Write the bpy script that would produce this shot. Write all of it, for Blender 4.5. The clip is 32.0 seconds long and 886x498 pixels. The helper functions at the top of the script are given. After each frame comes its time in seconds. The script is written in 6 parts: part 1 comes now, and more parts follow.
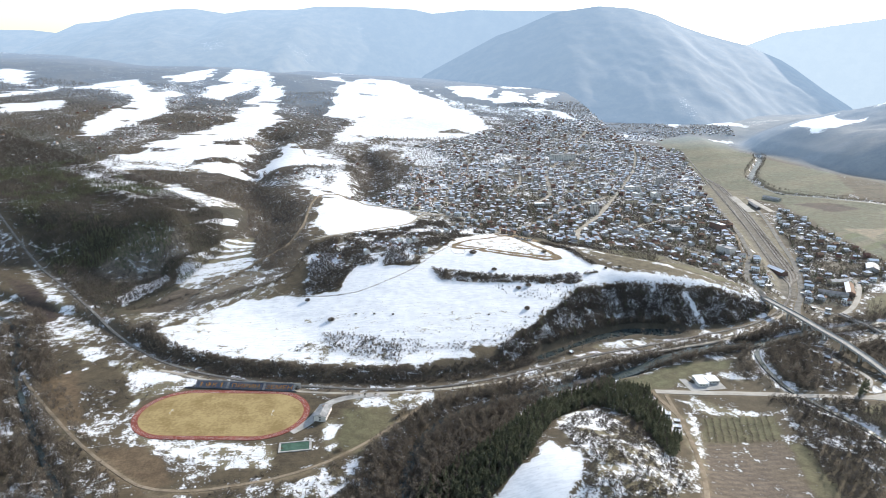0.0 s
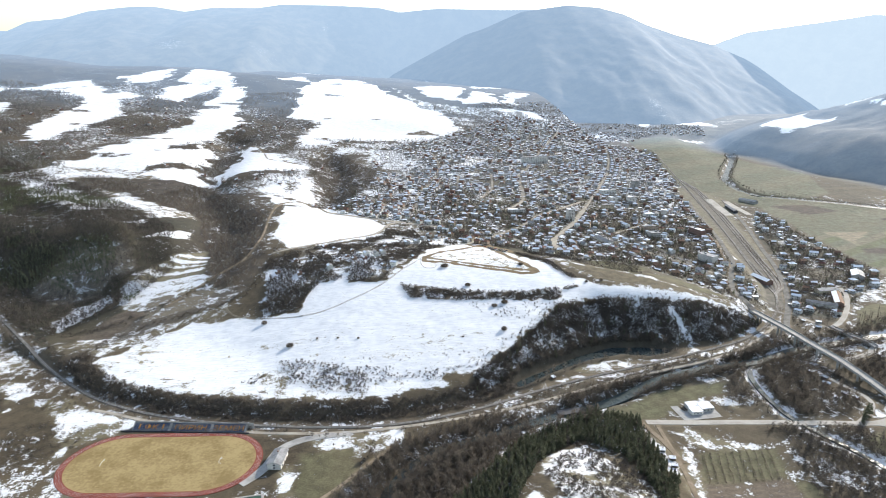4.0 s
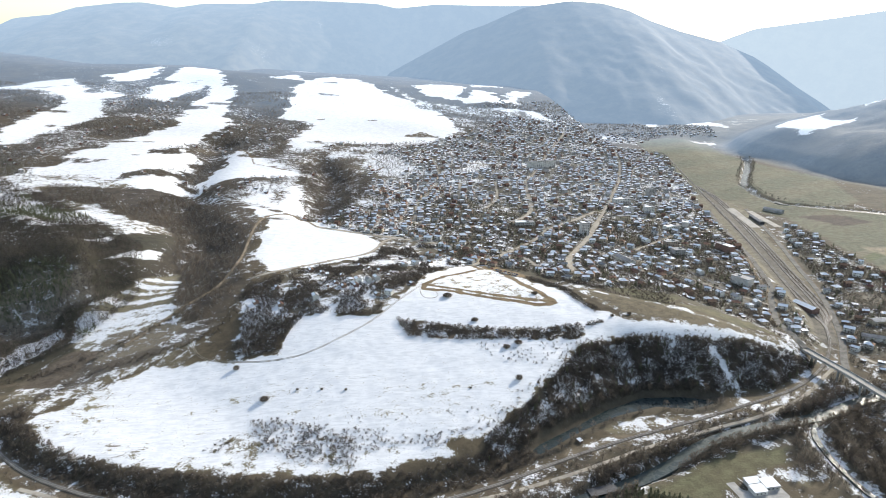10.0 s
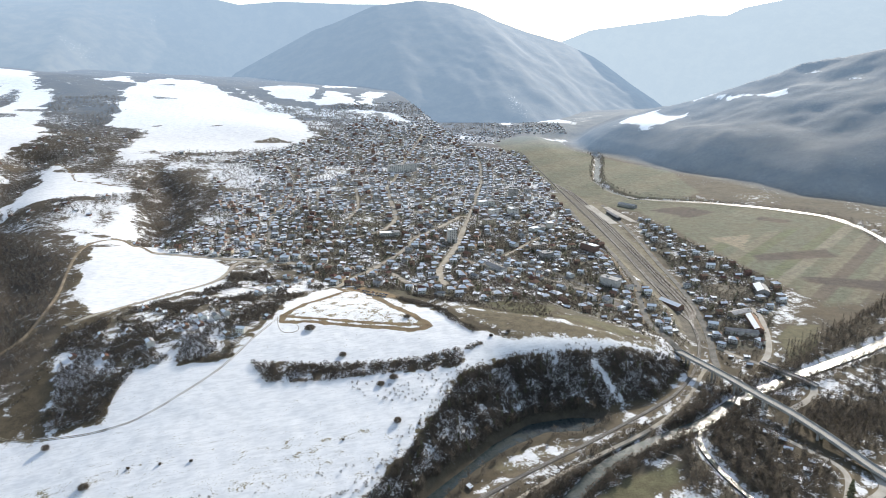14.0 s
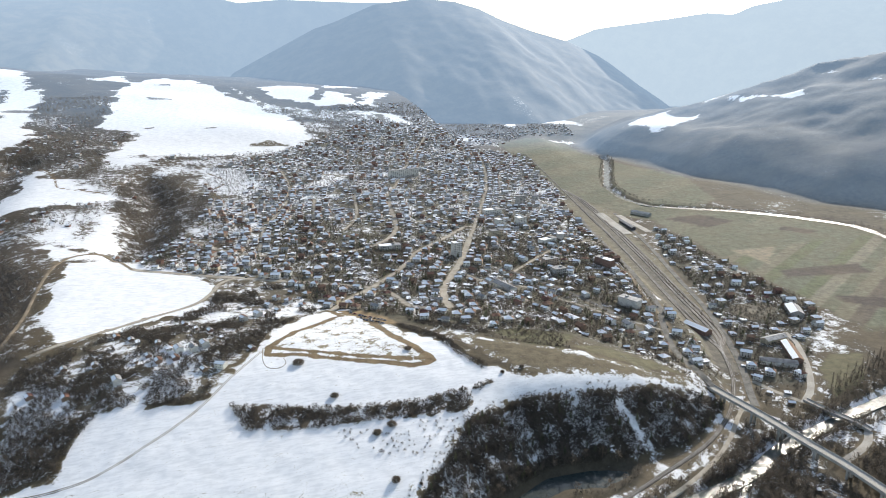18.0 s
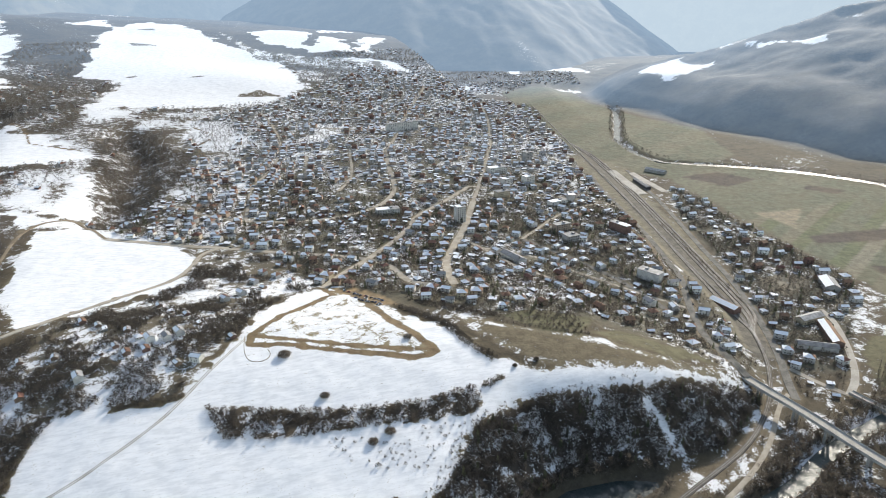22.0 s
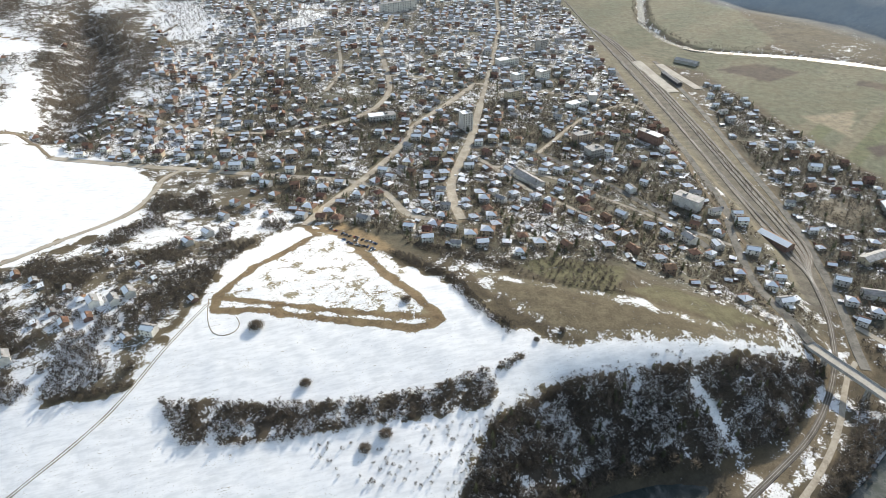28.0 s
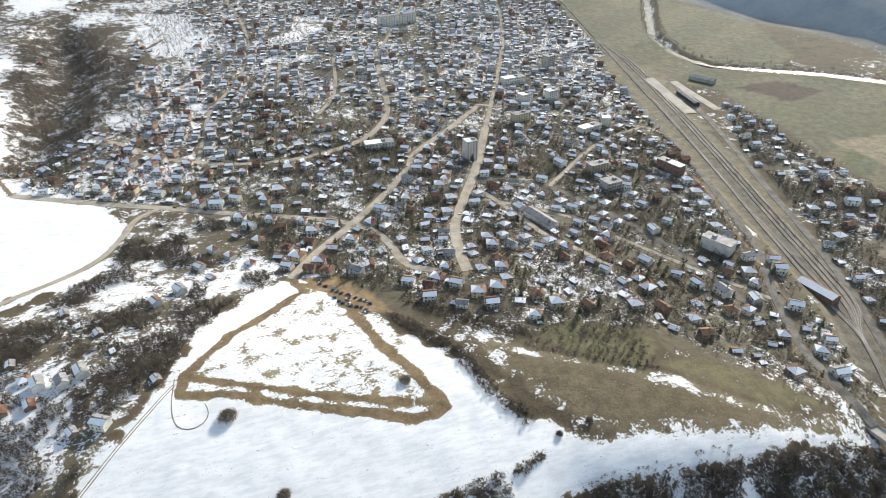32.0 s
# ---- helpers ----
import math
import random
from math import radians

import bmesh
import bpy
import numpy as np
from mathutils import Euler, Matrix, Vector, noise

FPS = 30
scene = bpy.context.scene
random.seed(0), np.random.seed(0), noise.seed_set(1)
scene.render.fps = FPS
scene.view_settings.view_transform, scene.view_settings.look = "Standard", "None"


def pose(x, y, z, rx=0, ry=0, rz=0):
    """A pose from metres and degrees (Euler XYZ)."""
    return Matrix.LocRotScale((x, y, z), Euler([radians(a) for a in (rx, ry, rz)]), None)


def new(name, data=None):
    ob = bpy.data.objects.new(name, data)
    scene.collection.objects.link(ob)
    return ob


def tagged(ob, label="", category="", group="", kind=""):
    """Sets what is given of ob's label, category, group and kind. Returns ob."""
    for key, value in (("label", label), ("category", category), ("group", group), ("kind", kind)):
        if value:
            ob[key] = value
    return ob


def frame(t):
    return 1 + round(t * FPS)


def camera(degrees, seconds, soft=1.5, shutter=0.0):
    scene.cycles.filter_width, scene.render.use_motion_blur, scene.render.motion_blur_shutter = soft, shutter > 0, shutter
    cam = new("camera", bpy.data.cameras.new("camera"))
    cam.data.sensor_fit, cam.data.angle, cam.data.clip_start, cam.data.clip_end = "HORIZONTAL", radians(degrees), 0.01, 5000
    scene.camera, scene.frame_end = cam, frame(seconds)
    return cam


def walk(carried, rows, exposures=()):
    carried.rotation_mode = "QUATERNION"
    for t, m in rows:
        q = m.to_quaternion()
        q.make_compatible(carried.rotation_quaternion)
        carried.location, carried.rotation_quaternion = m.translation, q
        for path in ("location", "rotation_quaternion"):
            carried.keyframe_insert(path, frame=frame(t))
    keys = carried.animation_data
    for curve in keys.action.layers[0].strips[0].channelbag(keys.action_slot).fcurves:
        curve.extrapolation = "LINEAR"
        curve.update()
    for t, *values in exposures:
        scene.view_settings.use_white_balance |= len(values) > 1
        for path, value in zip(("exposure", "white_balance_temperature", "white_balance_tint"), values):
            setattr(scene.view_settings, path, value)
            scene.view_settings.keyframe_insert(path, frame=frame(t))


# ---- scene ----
# The camera flies level at about 350 m over the valley floor: seconds, place, heading and pitch.
cam = camera(69.9, 32.0, soft=0.7)
PATH = [
    (0.0, 0.0, 0.0, 346.5, 0.00, -16.50), (0.1, 0.0, 1.5, 346.5, -1.80, -16.49), (0.2, 0.0, 3.1, 346.6, -2.35, -16.48),
    (0.5, -0.1, 7.7, 346.6, -2.49, -16.48), (1.0, -0.1, 15.7, 346.7, -2.59, -16.49), (2.0, 0.5, 33.0, 346.7, -2.66, -16.46),
    (3.0, 1.6, 52.0, 346.6, -2.69, -16.47), (3.5, 2.1, 61.9, 346.6, -2.72, -16.50), (5.5, 3.5, 103.1, 346.5, -2.78, -16.61),
    (6.5, 4.0, 124.3, 346.5, -2.85, -16.68), (7.5, 4.2, 145.6, 346.8, -2.92, -16.72), (8.5, 3.8, 167.2, 347.2, -2.94, -16.74),
    (9.5, 3.5, 188.8, 347.7, -2.92, -16.74), (10.0, 3.4, 199.4, 348.0, -2.88, -16.76), (10.3, 3.6, 205.7, 348.2, -3.10, -16.76),
    (10.5, 3.8, 209.9, 348.4, -5.98, -16.75), (10.6, 3.9, 212.0, 348.5, -9.00, -16.74), (10.8, 4.1, 216.1, 348.6, -15.30, -16.72),
    (11.0, 4.4, 220.2, 348.7, -15.52, -16.72), (11.5, 5.3, 230.4, 349.0, -15.54, -16.72), (12.5, 8.1, 250.6, 349.6, -15.62, -16.79),
    (13.5, 11.9, 270.6, 350.0, -15.65, -16.83), (14.5, 16.4, 290.6, 350.4, -15.60, -16.84), (16.5, 26.4, 331.6, 351.2, -15.50, -16.88),
    (17.5, 31.4, 352.2, 351.5, -15.46, -16.90), (18.5, 36.2, 372.9, 351.7, -15.43, -16.92), (19.5, 40.7, 393.8, 351.8, -15.43, -16.91),
    (20.5, 45.2, 414.9, 351.8, -15.46, -16.87), (21.5, 49.8, 436.0, 351.8, -15.49, -16.82), (21.8, 51.2, 442.3, 351.8, -15.50, -17.10),
    (22.0, 52.1, 446.5, 351.8, -15.51, -21.58), (22.2, 53.0, 450.7, 351.8, -15.52, -28.00), (22.3, 53.5, 452.8, 351.8, -15.52, -31.00),
    (22.5, 54.4, 457.0, 351.9, -15.53, -33.10), (23.0, 56.8, 467.6, 351.9, -15.54, -32.68), (24.0, 61.6, 488.4, 352.1, -15.55, -32.63),
    (25.0, 66.5, 509.1, 352.3, -15.55, -32.57), (25.5, 69.0, 519.5, 352.5, -15.55, -32.56), (27.5, 79.4, 561.2, 353.2, -15.55, -32.55),
    (28.5, 84.2, 581.4, 353.6, -15.53, -32.51), (29.5, 88.8, 601.8, 353.8, -15.55, -32.44), (30.5, 93.3, 622.4, 353.9, -15.57, -32.36),
    (31.5, 98.1, 642.6, 353.9, -15.59, -32.26), (32.0, 100.5, 652.5, 353.9, -15.61, -32.24),
]
walk(cam, [(t, pose(x, y, z, 90 + pitch, 0, yaw)) for t, x, y, z, yaw, pitch in PATH], [(0.0, 0.76, 6700, 9), (9.0, 0.63, 6850, 9), (12.0, 0.56, 6900, 9), (21.5, 0.50, 6900, 9), (22.6, 0.52, 7200, 8), (27.5, 0.61, 7200, 8), (32.0, 0.64, 7150, 8)])

# ---- daylight ----
SUN_AZ, SUN_EL = 46.0, 24.5  # degrees to the right of +y, and up
world = bpy.data.worlds.new("winter_sky")
scene.world = world
world.use_nodes = True
wn = world.node_tree
sky = wn.nodes.new("ShaderNodeTexSky")
sky.sky_type, sky.sun_disc = "NISHITA", False
sky.sun_elevation, sky.sun_rotation = radians(SUN_EL), radians(SUN_AZ)
sky.air_density, sky.dust_density, sky.ozone_density = 1.2, 0.7, 3.0
pale = wn.nodes.new("ShaderNodeHueSaturation")
pale.inputs["Saturation"].default_value = 0.78
wn.links.new(sky.outputs[0], pale.inputs["Color"])
wn.links.new(pale.outputs[0], wn.nodes["Background"].inputs[0])
wn.nodes["Background"].inputs[1].default_value = 0.158
sun = new("sun", bpy.data.lights.new("sun", "SUN"))
sun.data.energy, sun.data.angle, sun.data.color = 3.75, radians(0.6), (1.0, 0.955, 0.89)
toward = Vector((math.sin(radians(SUN_AZ)) * math.cos(radians(SUN_EL)), math.cos(radians(SUN_AZ)) * math.cos(radians(SUN_EL)), math.sin(radians(SUN_EL))))
sun.matrix_world = Matrix.Translation((600, 900, 900)) @ toward.to_track_quat("Z", "Y").to_matrix().to_4x4()


# ---- materials ----
def material(name, rough=0.8, spec=0.3):
    m = bpy.data.materials.new(name)
    m.use_nodes = True
    b = m.node_tree.nodes["Principled BSDF"]
    b.inputs["Roughness"].default_value = rough
    b.inputs["Specular IOR Level"].default_value = spec
    return m, m.node_tree, b


def node(tree, kind, **values):
    n = tree.nodes.new(kind)
    for key, value in values.items():
        n.inputs[key.replace("_", " ")].default_value = value
    return n


def where(tree):
    return tree.nodes.new("ShaderNodeNewGeometry").outputs["Position"]


def grain(tree, scale, detail=4.0, rough=0.6, vector=None):
    n = node(tree, "ShaderNodeTexNoise", Scale=scale, Detail=detail, Roughness=rough)
    tree.links.new(vector or where(tree), n.inputs["Vector"])
    return n.outputs["Fac"]


def math_node(tree, op, a, b=0.0, c=0.0, clamp=False):
    n = tree.nodes.new("ShaderNodeMath")
    n.operation, n.use_clamp = op, clamp
    for k, v in enumerate((a, b, c)):
        if isinstance(v, (int, float)):
            n.inputs[k].default_value = v
        else:
            tree.links.new(v, n.inputs[k])
    return n.outputs[0]


def blend(tree, fac, a, b, mode="MIX"):
    n = tree.nodes.new("ShaderNodeMix")
    n.data_type, n.blend_type, n.clamp_factor = "RGBA", mode, True
    for k, v in ((0, fac), (6, a), (7, b)):
        if isinstance(v, (int, float)):
            n.inputs[k].default_value = v
        elif isinstance(v, tuple):
            n.inputs[k].default_value = (*v, 1.0)
        else:
            tree.links.new(v, n.inputs[k])
    return n.outputs[2]


def remap(tree, v, a, b, lo=0.0, hi=1.0):
    n = node(tree, "ShaderNodeMapRange", From_Min=a, From_Max=b, To_Min=lo, To_Max=hi)
    n.interpolation_type = "SMOOTHSTEP"
    tree.links.new(v, n.inputs["Value"])
    return n.outputs["Result"]


def mottled(name, dark, light, scale=0.2, rough=0.85, spec=0.25, fine=3.0, random_shift=0.0, bump=0.0, thin=0.0):
    """A surface that drifts between two colours at two sizes."""
    m, tree, b = material(name, rough, spec)
    broad, small = grain(tree, scale), grain(tree, scale * fine * 3)
    f = math_node(tree, "ADD", math_node(tree, "MULTIPLY", broad, 0.6), math_node(tree, "MULTIPLY", small, 0.4))
    f = remap(tree, f, 0.36, 0.64)
    col = blend(tree, f, dark, light)
    if random_shift:
        rnd = tree.nodes.new("ShaderNodeObjectInfo").outputs["Random"]
        hsv = node(tree, "ShaderNodeHueSaturation")
        tree.links.new(col, hsv.inputs["Color"])
        tree.links.new(math_node(tree, "MULTIPLY_ADD", rnd, random_shift, 1 - random_shift / 2), hsv.inputs["Value"])
        tree.links.new(math_node(tree, "MULTIPLY_ADD", rnd, 0.04, 0.48), hsv.inputs["Hue"])
        col = hsv.outputs[0]
    tree.links.new(col, b.inputs["Base Color"])
    if thin:
        glow = tree.nodes.new("ShaderNodeBsdfTranslucent")
        tree.links.new(col, glow.inputs["Color"])
        mix = tree.nodes.new("ShaderNodeMixShader")
        mix.inputs[0].default_value = thin
        tree.links.new(b.outputs[0], mix.inputs[1])
        tree.links.new(glow.outputs[0], mix.inputs[2])
        tree.links.new(mix.outputs[0], tree.nodes["Material Output"].inputs["Surface"])
    if bump:
        bn = node(tree, "ShaderNodeBump", Strength=0.5, Distance=bump)
        tree.links.new(small, bn.inputs["Height"])
        tree.links.new(bn.outputs[0], b.inputs["Normal"])
    return m


def ground_material(name="land"):
    """Land cover colour and snow share come with the sheet; grain, tufts and drifts are worked out here."""
    m, tree, b = material(name, 0.9, 0.2)
    cover = tree.nodes.new("ShaderNodeVertexColor")
    cover.layer_name = "cover"
    share = tree.nodes.new("ShaderNodeAttribute")
    share.attribute_name = "snow"
    n1, n2, n3 = grain(tree, 0.012, 3), grain(tree, 0.09, 5, 0.65), grain(tree, 0.55, 5, 0.7)
    tone = math_node(tree, "ADD", math_node(tree, "MULTIPLY", n2, 1.1), math_node(tree, "MULTIPLY", n3, 0.9))
    tone = remap(tree, tone, 0.65, 1.35, 0.55, 1.45)
    shade = tree.nodes.new("ShaderNodeVectorMath")
    shade.operation = "SCALE"
    tree.links.new(cover.outputs[0], shade.inputs[0])
    tree.links.new(tone, shade.inputs["Scale"])
    soil = blend(tree, remap(tree, n1, 0.35, 0.7, 0.0, 0.3), shade.outputs[0], (0.16, 0.125, 0.075))
    # snow lies where its share beats the drifting noise
    drift = math_node(tree, "ADD", math_node(tree, "MULTIPLY", n2, 0.55), math_node(tree, "MULTIPLY", n3, 0.45))
    drift = remap(tree, drift, 0.30, 0.70, 0.02, 0.98)
    speck = remap(tree, grain(tree, 1.3, 3, 0.6), 0.57, 0.72, 0.0, 0.5)
    over = math_node(tree, "SUBTRACT", math_node(tree, "SUBTRACT", share.outputs["Fac"], drift), speck)
    stretch = tree.nodes.new("ShaderNodeMapping")
    stretch.inputs["Scale"].default_value, stretch.inputs["Rotation"].default_value = (0.22, 1.0, 1.0), (0, 0, -0.15)
    tree.links.new(where(tree), stretch.inputs["Vector"])
    ridges = grain(tree, 0.32, 5, 0.7, stretch.outputs[0])
    # wind-worn streaks where dry stalks show through
    long_streak = tree.nodes.new("ShaderNodeMapping")
    long_streak.inputs["Scale"].default_value, long_streak.inputs["Rotation"].default_value = (0.09, 1.0, 1.0), (0, 0, 0.10)
    tree.links.new(where(tree), long_streak.inputs["Vector"])
    wisps = math_node(tree, "MULTIPLY", remap(tree, grain(tree, 0.55, 4, 0.7, long_streak.outputs[0]), 0.56, 0.74, 0.0, 0.44), remap(tree, n1, 0.4, 0.6, 0.25, 1.0))
    over = math_node(tree, "SUBTRACT", over, wisps)
    white = remap(tree, over, -0.08, 0.09)
    snow_col = blend(tree, remap(tree, math_node(tree, "ADD", math_node(tree, "MULTIPLY", n2, 0.4), math_node(tree, "MULTIPLY", ridges, 0.6)), 0.36, 0.6), (0.66, 0.668, 0.68), (0.82, 0.823, 0.83))
    tree.links.new(blend(tree, white, soil, snow_col), b.inputs["Base Color"])
    bn = node(tree, "ShaderNodeBump", Strength=0.6, Distance=0.5)
    tree.links.new(math_node(tree, "ADD", n3, math_node(tree, "MULTIPLY", n2, 2.0)), bn.inputs["Height"])
    tree.links.new(remap(tree, white, 0.0, 1.0, 0.6, 0.09), bn.inputs["Strength"])
    tree.links.new(bn.outputs[0], b.inputs["Normal"])
    return m


LAND = ground_material()
TWIG = mottled("bare_twigs", (0.066, 0.058, 0.051), (0.15, 0.13, 0.111), 0.06, 0.95, 0.05, thin=0.25)
TWIG_PALE = mottled("pale_twigs", (0.115, 0.094, 0.075), (0.225, 0.188, 0.15), 0.08, 0.95, 0.05, thin=0.3)
NEEDLE = mottled("needles", (0.075, 0.082, 0.054), (0.155, 0.16, 0.10), 0.07, 0.9, 0.1, thin=0.35)
BARK = mottled("bark", (0.05, 0.04, 0.03), (0.12, 0.095, 0.07), 0.6, 0.95, 0.1)
SNOW = mottled("roof_snow", (0.78, 0.80, 0.83), (0.90, 0.91, 0.92), 0.5, 0.7, 0.3)
TILE = mottled("roof_tiles", (0.11, 0.062, 0.046), (0.25, 0.135, 0.095), 0.3, 0.85, 0.2, random_shift=0.7)
GREYROOF = mottled("grey_sheet_roof", (0.17, 0.168, 0.165), (0.34, 0.335, 0.33), 0.2, 0.7, 0.3, random_shift=0.4)
PLASTER = mottled("plaster", (0.52, 0.50, 0.46), (0.80, 0.77, 0.71), 0.15, 0.9, 0.2, random_shift=0.5)
PLASTER_WARM = mottled("ochre_plaster", (0.40, 0.33, 0.24), (0.58, 0.48, 0.36), 0.15, 0.9, 0.2, random_shift=0.4)
BRICK = mottled("brickwork", (0.17, 0.115, 0.085), (0.31, 0.21, 0.16), 0.3, 0.9, 0.2, random_shift=0.3)
GLASS = mottled("window_glass", (0.02, 0.025, 0.03), (0.05, 0.06, 0.07), 0.4, 0.12, 0.5)
CONCRETE = mottled("concrete", (0.28, 0.27, 0.25), (0.46, 0.44, 0.41), 0.12, 0.9, 0.2)
ASPHALT = mottled("worn_asphalt", (0.10, 0.095, 0.085), (0.22, 0.205, 0.18), 0.08, 0.9, 0.2)
DIRT = mottled("dirt_road", (0.29, 0.255, 0.205), (0.46, 0.415, 0.345), 0.07, 0.95, 0.1)
BALLAST = mottled("ballast", (0.10, 0.09, 0.078), (0.19, 0.17, 0.145), 0.10, 0.95, 0.1)
STEEL = mottled("rail_steel", (0.35, 0.33, 0.31), (0.55, 0.53, 0.5), 0.5, 0.6, 0.4)
# bare twigs paled to imitate haze over the far woods and town
HAZE_TWIG = mottled("distant_twigs", (0.18, 0.168, 0.156), (0.30, 0.284, 0.264), 0.03, 1.0, 0.0, thin=0.3)
METAL_DARK = mottled("dark_metal", (0.03, 0.03, 0.035), (0.08, 0.08, 0.085), 0.5, 0.5, 0.4)


# ---- land forms ----
def step(a, b, v):
    t = np.clip((v - a) / (b - a), 0, 1)
    return t * t * (3 - 2 * t)


def line_dist(x, y, pts):
    """Distance to a line of points, and how far along it the nearest place lies."""
    best, frac = np.full(np.shape(x), 1e9), np.zeros(np.shape(x))
    for i in range(len(pts) - 1):
        ax, ay, bx, by = pts[i][0], pts[i][1], pts[i + 1][0], pts[i + 1][1]
        dx, dy = bx - ax, by - ay
        t = np.clip(((x - ax) * dx + (y - ay) * dy) / (dx * dx + dy * dy), 0, 1)
        d = np.hypot(x - ax - t * dx, y - ay - t * dy)
        near = d < best
        best, frac = np.where(near, d, best), np.where(near, i + t, frac)
    return best, frac


def inside(x, y, area):
    c = np.zeros(np.shape(x), bool)
    for (x0, y0), (x1, y1) in zip(area, area[1:] + area[:1]):
        if y0 != y1:
            c ^= ((y0 > y) != (y1 > y)) & (x < (x1 - x0) * (y - y0) / (y1 - y0) + x0)
    return c


def area_dist(x, y, area):
    """Signed distance to an area's edge, negative inside."""
    d, _ = line_dist(x, y, area + area[:1])
    return np.where(inside(x, y, area), -d, d)


def close_by(x, y, pts, room):
    """Numbers of the places within the box round some points."""
    a = np.array([p[:2] for p in pts], float)
    (x0, y0), (x1, y1) = a.min(0) - room, a.max(0) + room
    return np.flatnonzero((x > x0) & (x < x1) & (y > y0) & (y < y1))


def smax(a, b, k):
    return 0.5 * (a + b + np.sqrt((a - b) ** 2 + k * k))


def smin(a, b, k):
    return 0.5 * (a + b - np.sqrt((a - b) ** 2 + k * k))


def ripple(x, y, size, seed=0):
    """Smooth noise between -1 and 1, in numpy."""
    r = np.random.RandomState(seed)
    table = r.rand(64, 64)
    u, v = np.asarray(x) / size, np.asarray(y) / size
    i, j = np.floor(u).astype(int), np.floor(v).astype(int)
    fu, fv = u - i, v - j
    fu, fv = fu * fu * (3 - 2 * fu), fv * fv * (3 - 2 * fv)
    a, b = table[i % 64, j % 64], table[(i + 1) % 64, j % 64]
    c, d = table[i % 64, (j + 1) % 64], table[(i + 1) % 64, (j + 1) % 64]
    return 2 * ((a * (1 - fu) + b * fu) * (1 - fv) + (c * (1 - fu) + d * fu) * fv) - 1


HILL_CREST = [(-260, 1010, 40), (-90, 1000, 60), (60, 965, 58), (230, 925, 58), (380, 868, 48), (455, 868, 20)]
HILL_FOOT = [(-700, 905), (-520, 830), (-455, 790), (-395, 742), (-333, 697), (-248, 664), (-140, 642), (-52, 640), (60, 668), (110, 705), (157, 737),
             (198, 767), (246, 793), (330, 788), (400, 798), (450, 825), (495, 860), (560, 1000), (700, 1600), (3000, 1000), (3000, -500), (-3000, -500), (-3000, 905)]
WEST_CREST = [(-385, 985, 22), (-450, 1060, 60), (-520, 1150, 82), (-700, 1300, 92), (-950, 1500, 88), (-1300, 1750, 95)]
EAST_FOOT = [(1700, 3300), (1420, 3000), (1230, 2720), (1165, 2480), (1212, 2255), (1226, 1984), (1276, 1886), (1311, 1780), (1342, 1602), (1415, 1529), (1480, 1400), (1510, 1200), (1510, 800), (1450, 300), (5200, 300), (5200, 3300)]
EAST_RIDGE = [(1400, 2640), (1587, 2740), (1631, 2700), (1699, 2600), (1823, 2550), (1990, 2450), (2138, 2350), (2199, 2250), (2600, 1900), (3200, 1500), (5200, 1300)]
RIVER = [(1237, 1315), (1179, 1188), (1080, 1040), (960, 930), (782, 847), (604, 806), (529, 788), (471, 772), (424, 749), (382, 738), (330, 726), (280, 708), (227, 672), (160, 642)]
LOWER_RIVER = [(227, 672), (135, 631), (69, 598), (9, 572), (-21, 527), (-31, 484), (-32, 444), (-40, 300)]
SIDE_ARM = [(424, 749), (388, 722), (379, 678), (379, 647), (381, 618), (420, 540), (440, 420)]
BROOK = [(-640, 840), (-592, 806), (-546, 750), (-507, 675), (-420, 566), (-373, 508), (-315, 444), (-240, 330)]
UPPER_RIVER = [(1237, 1315), (1248, 1407), (1188, 1496), (1078, 1592), (916, 1681), (903, 1773), (932, 1911), (1050, 2120), (1153, 2304), (1175, 2380)]
LAKE = [(105, 700), (120, 716), (160, 744), (201, 774), (246, 794), (295, 795), (324, 784), (321, 772), (290, 764), (255, 770), (211, 756), (173, 735), (137, 708), (118, 694)]


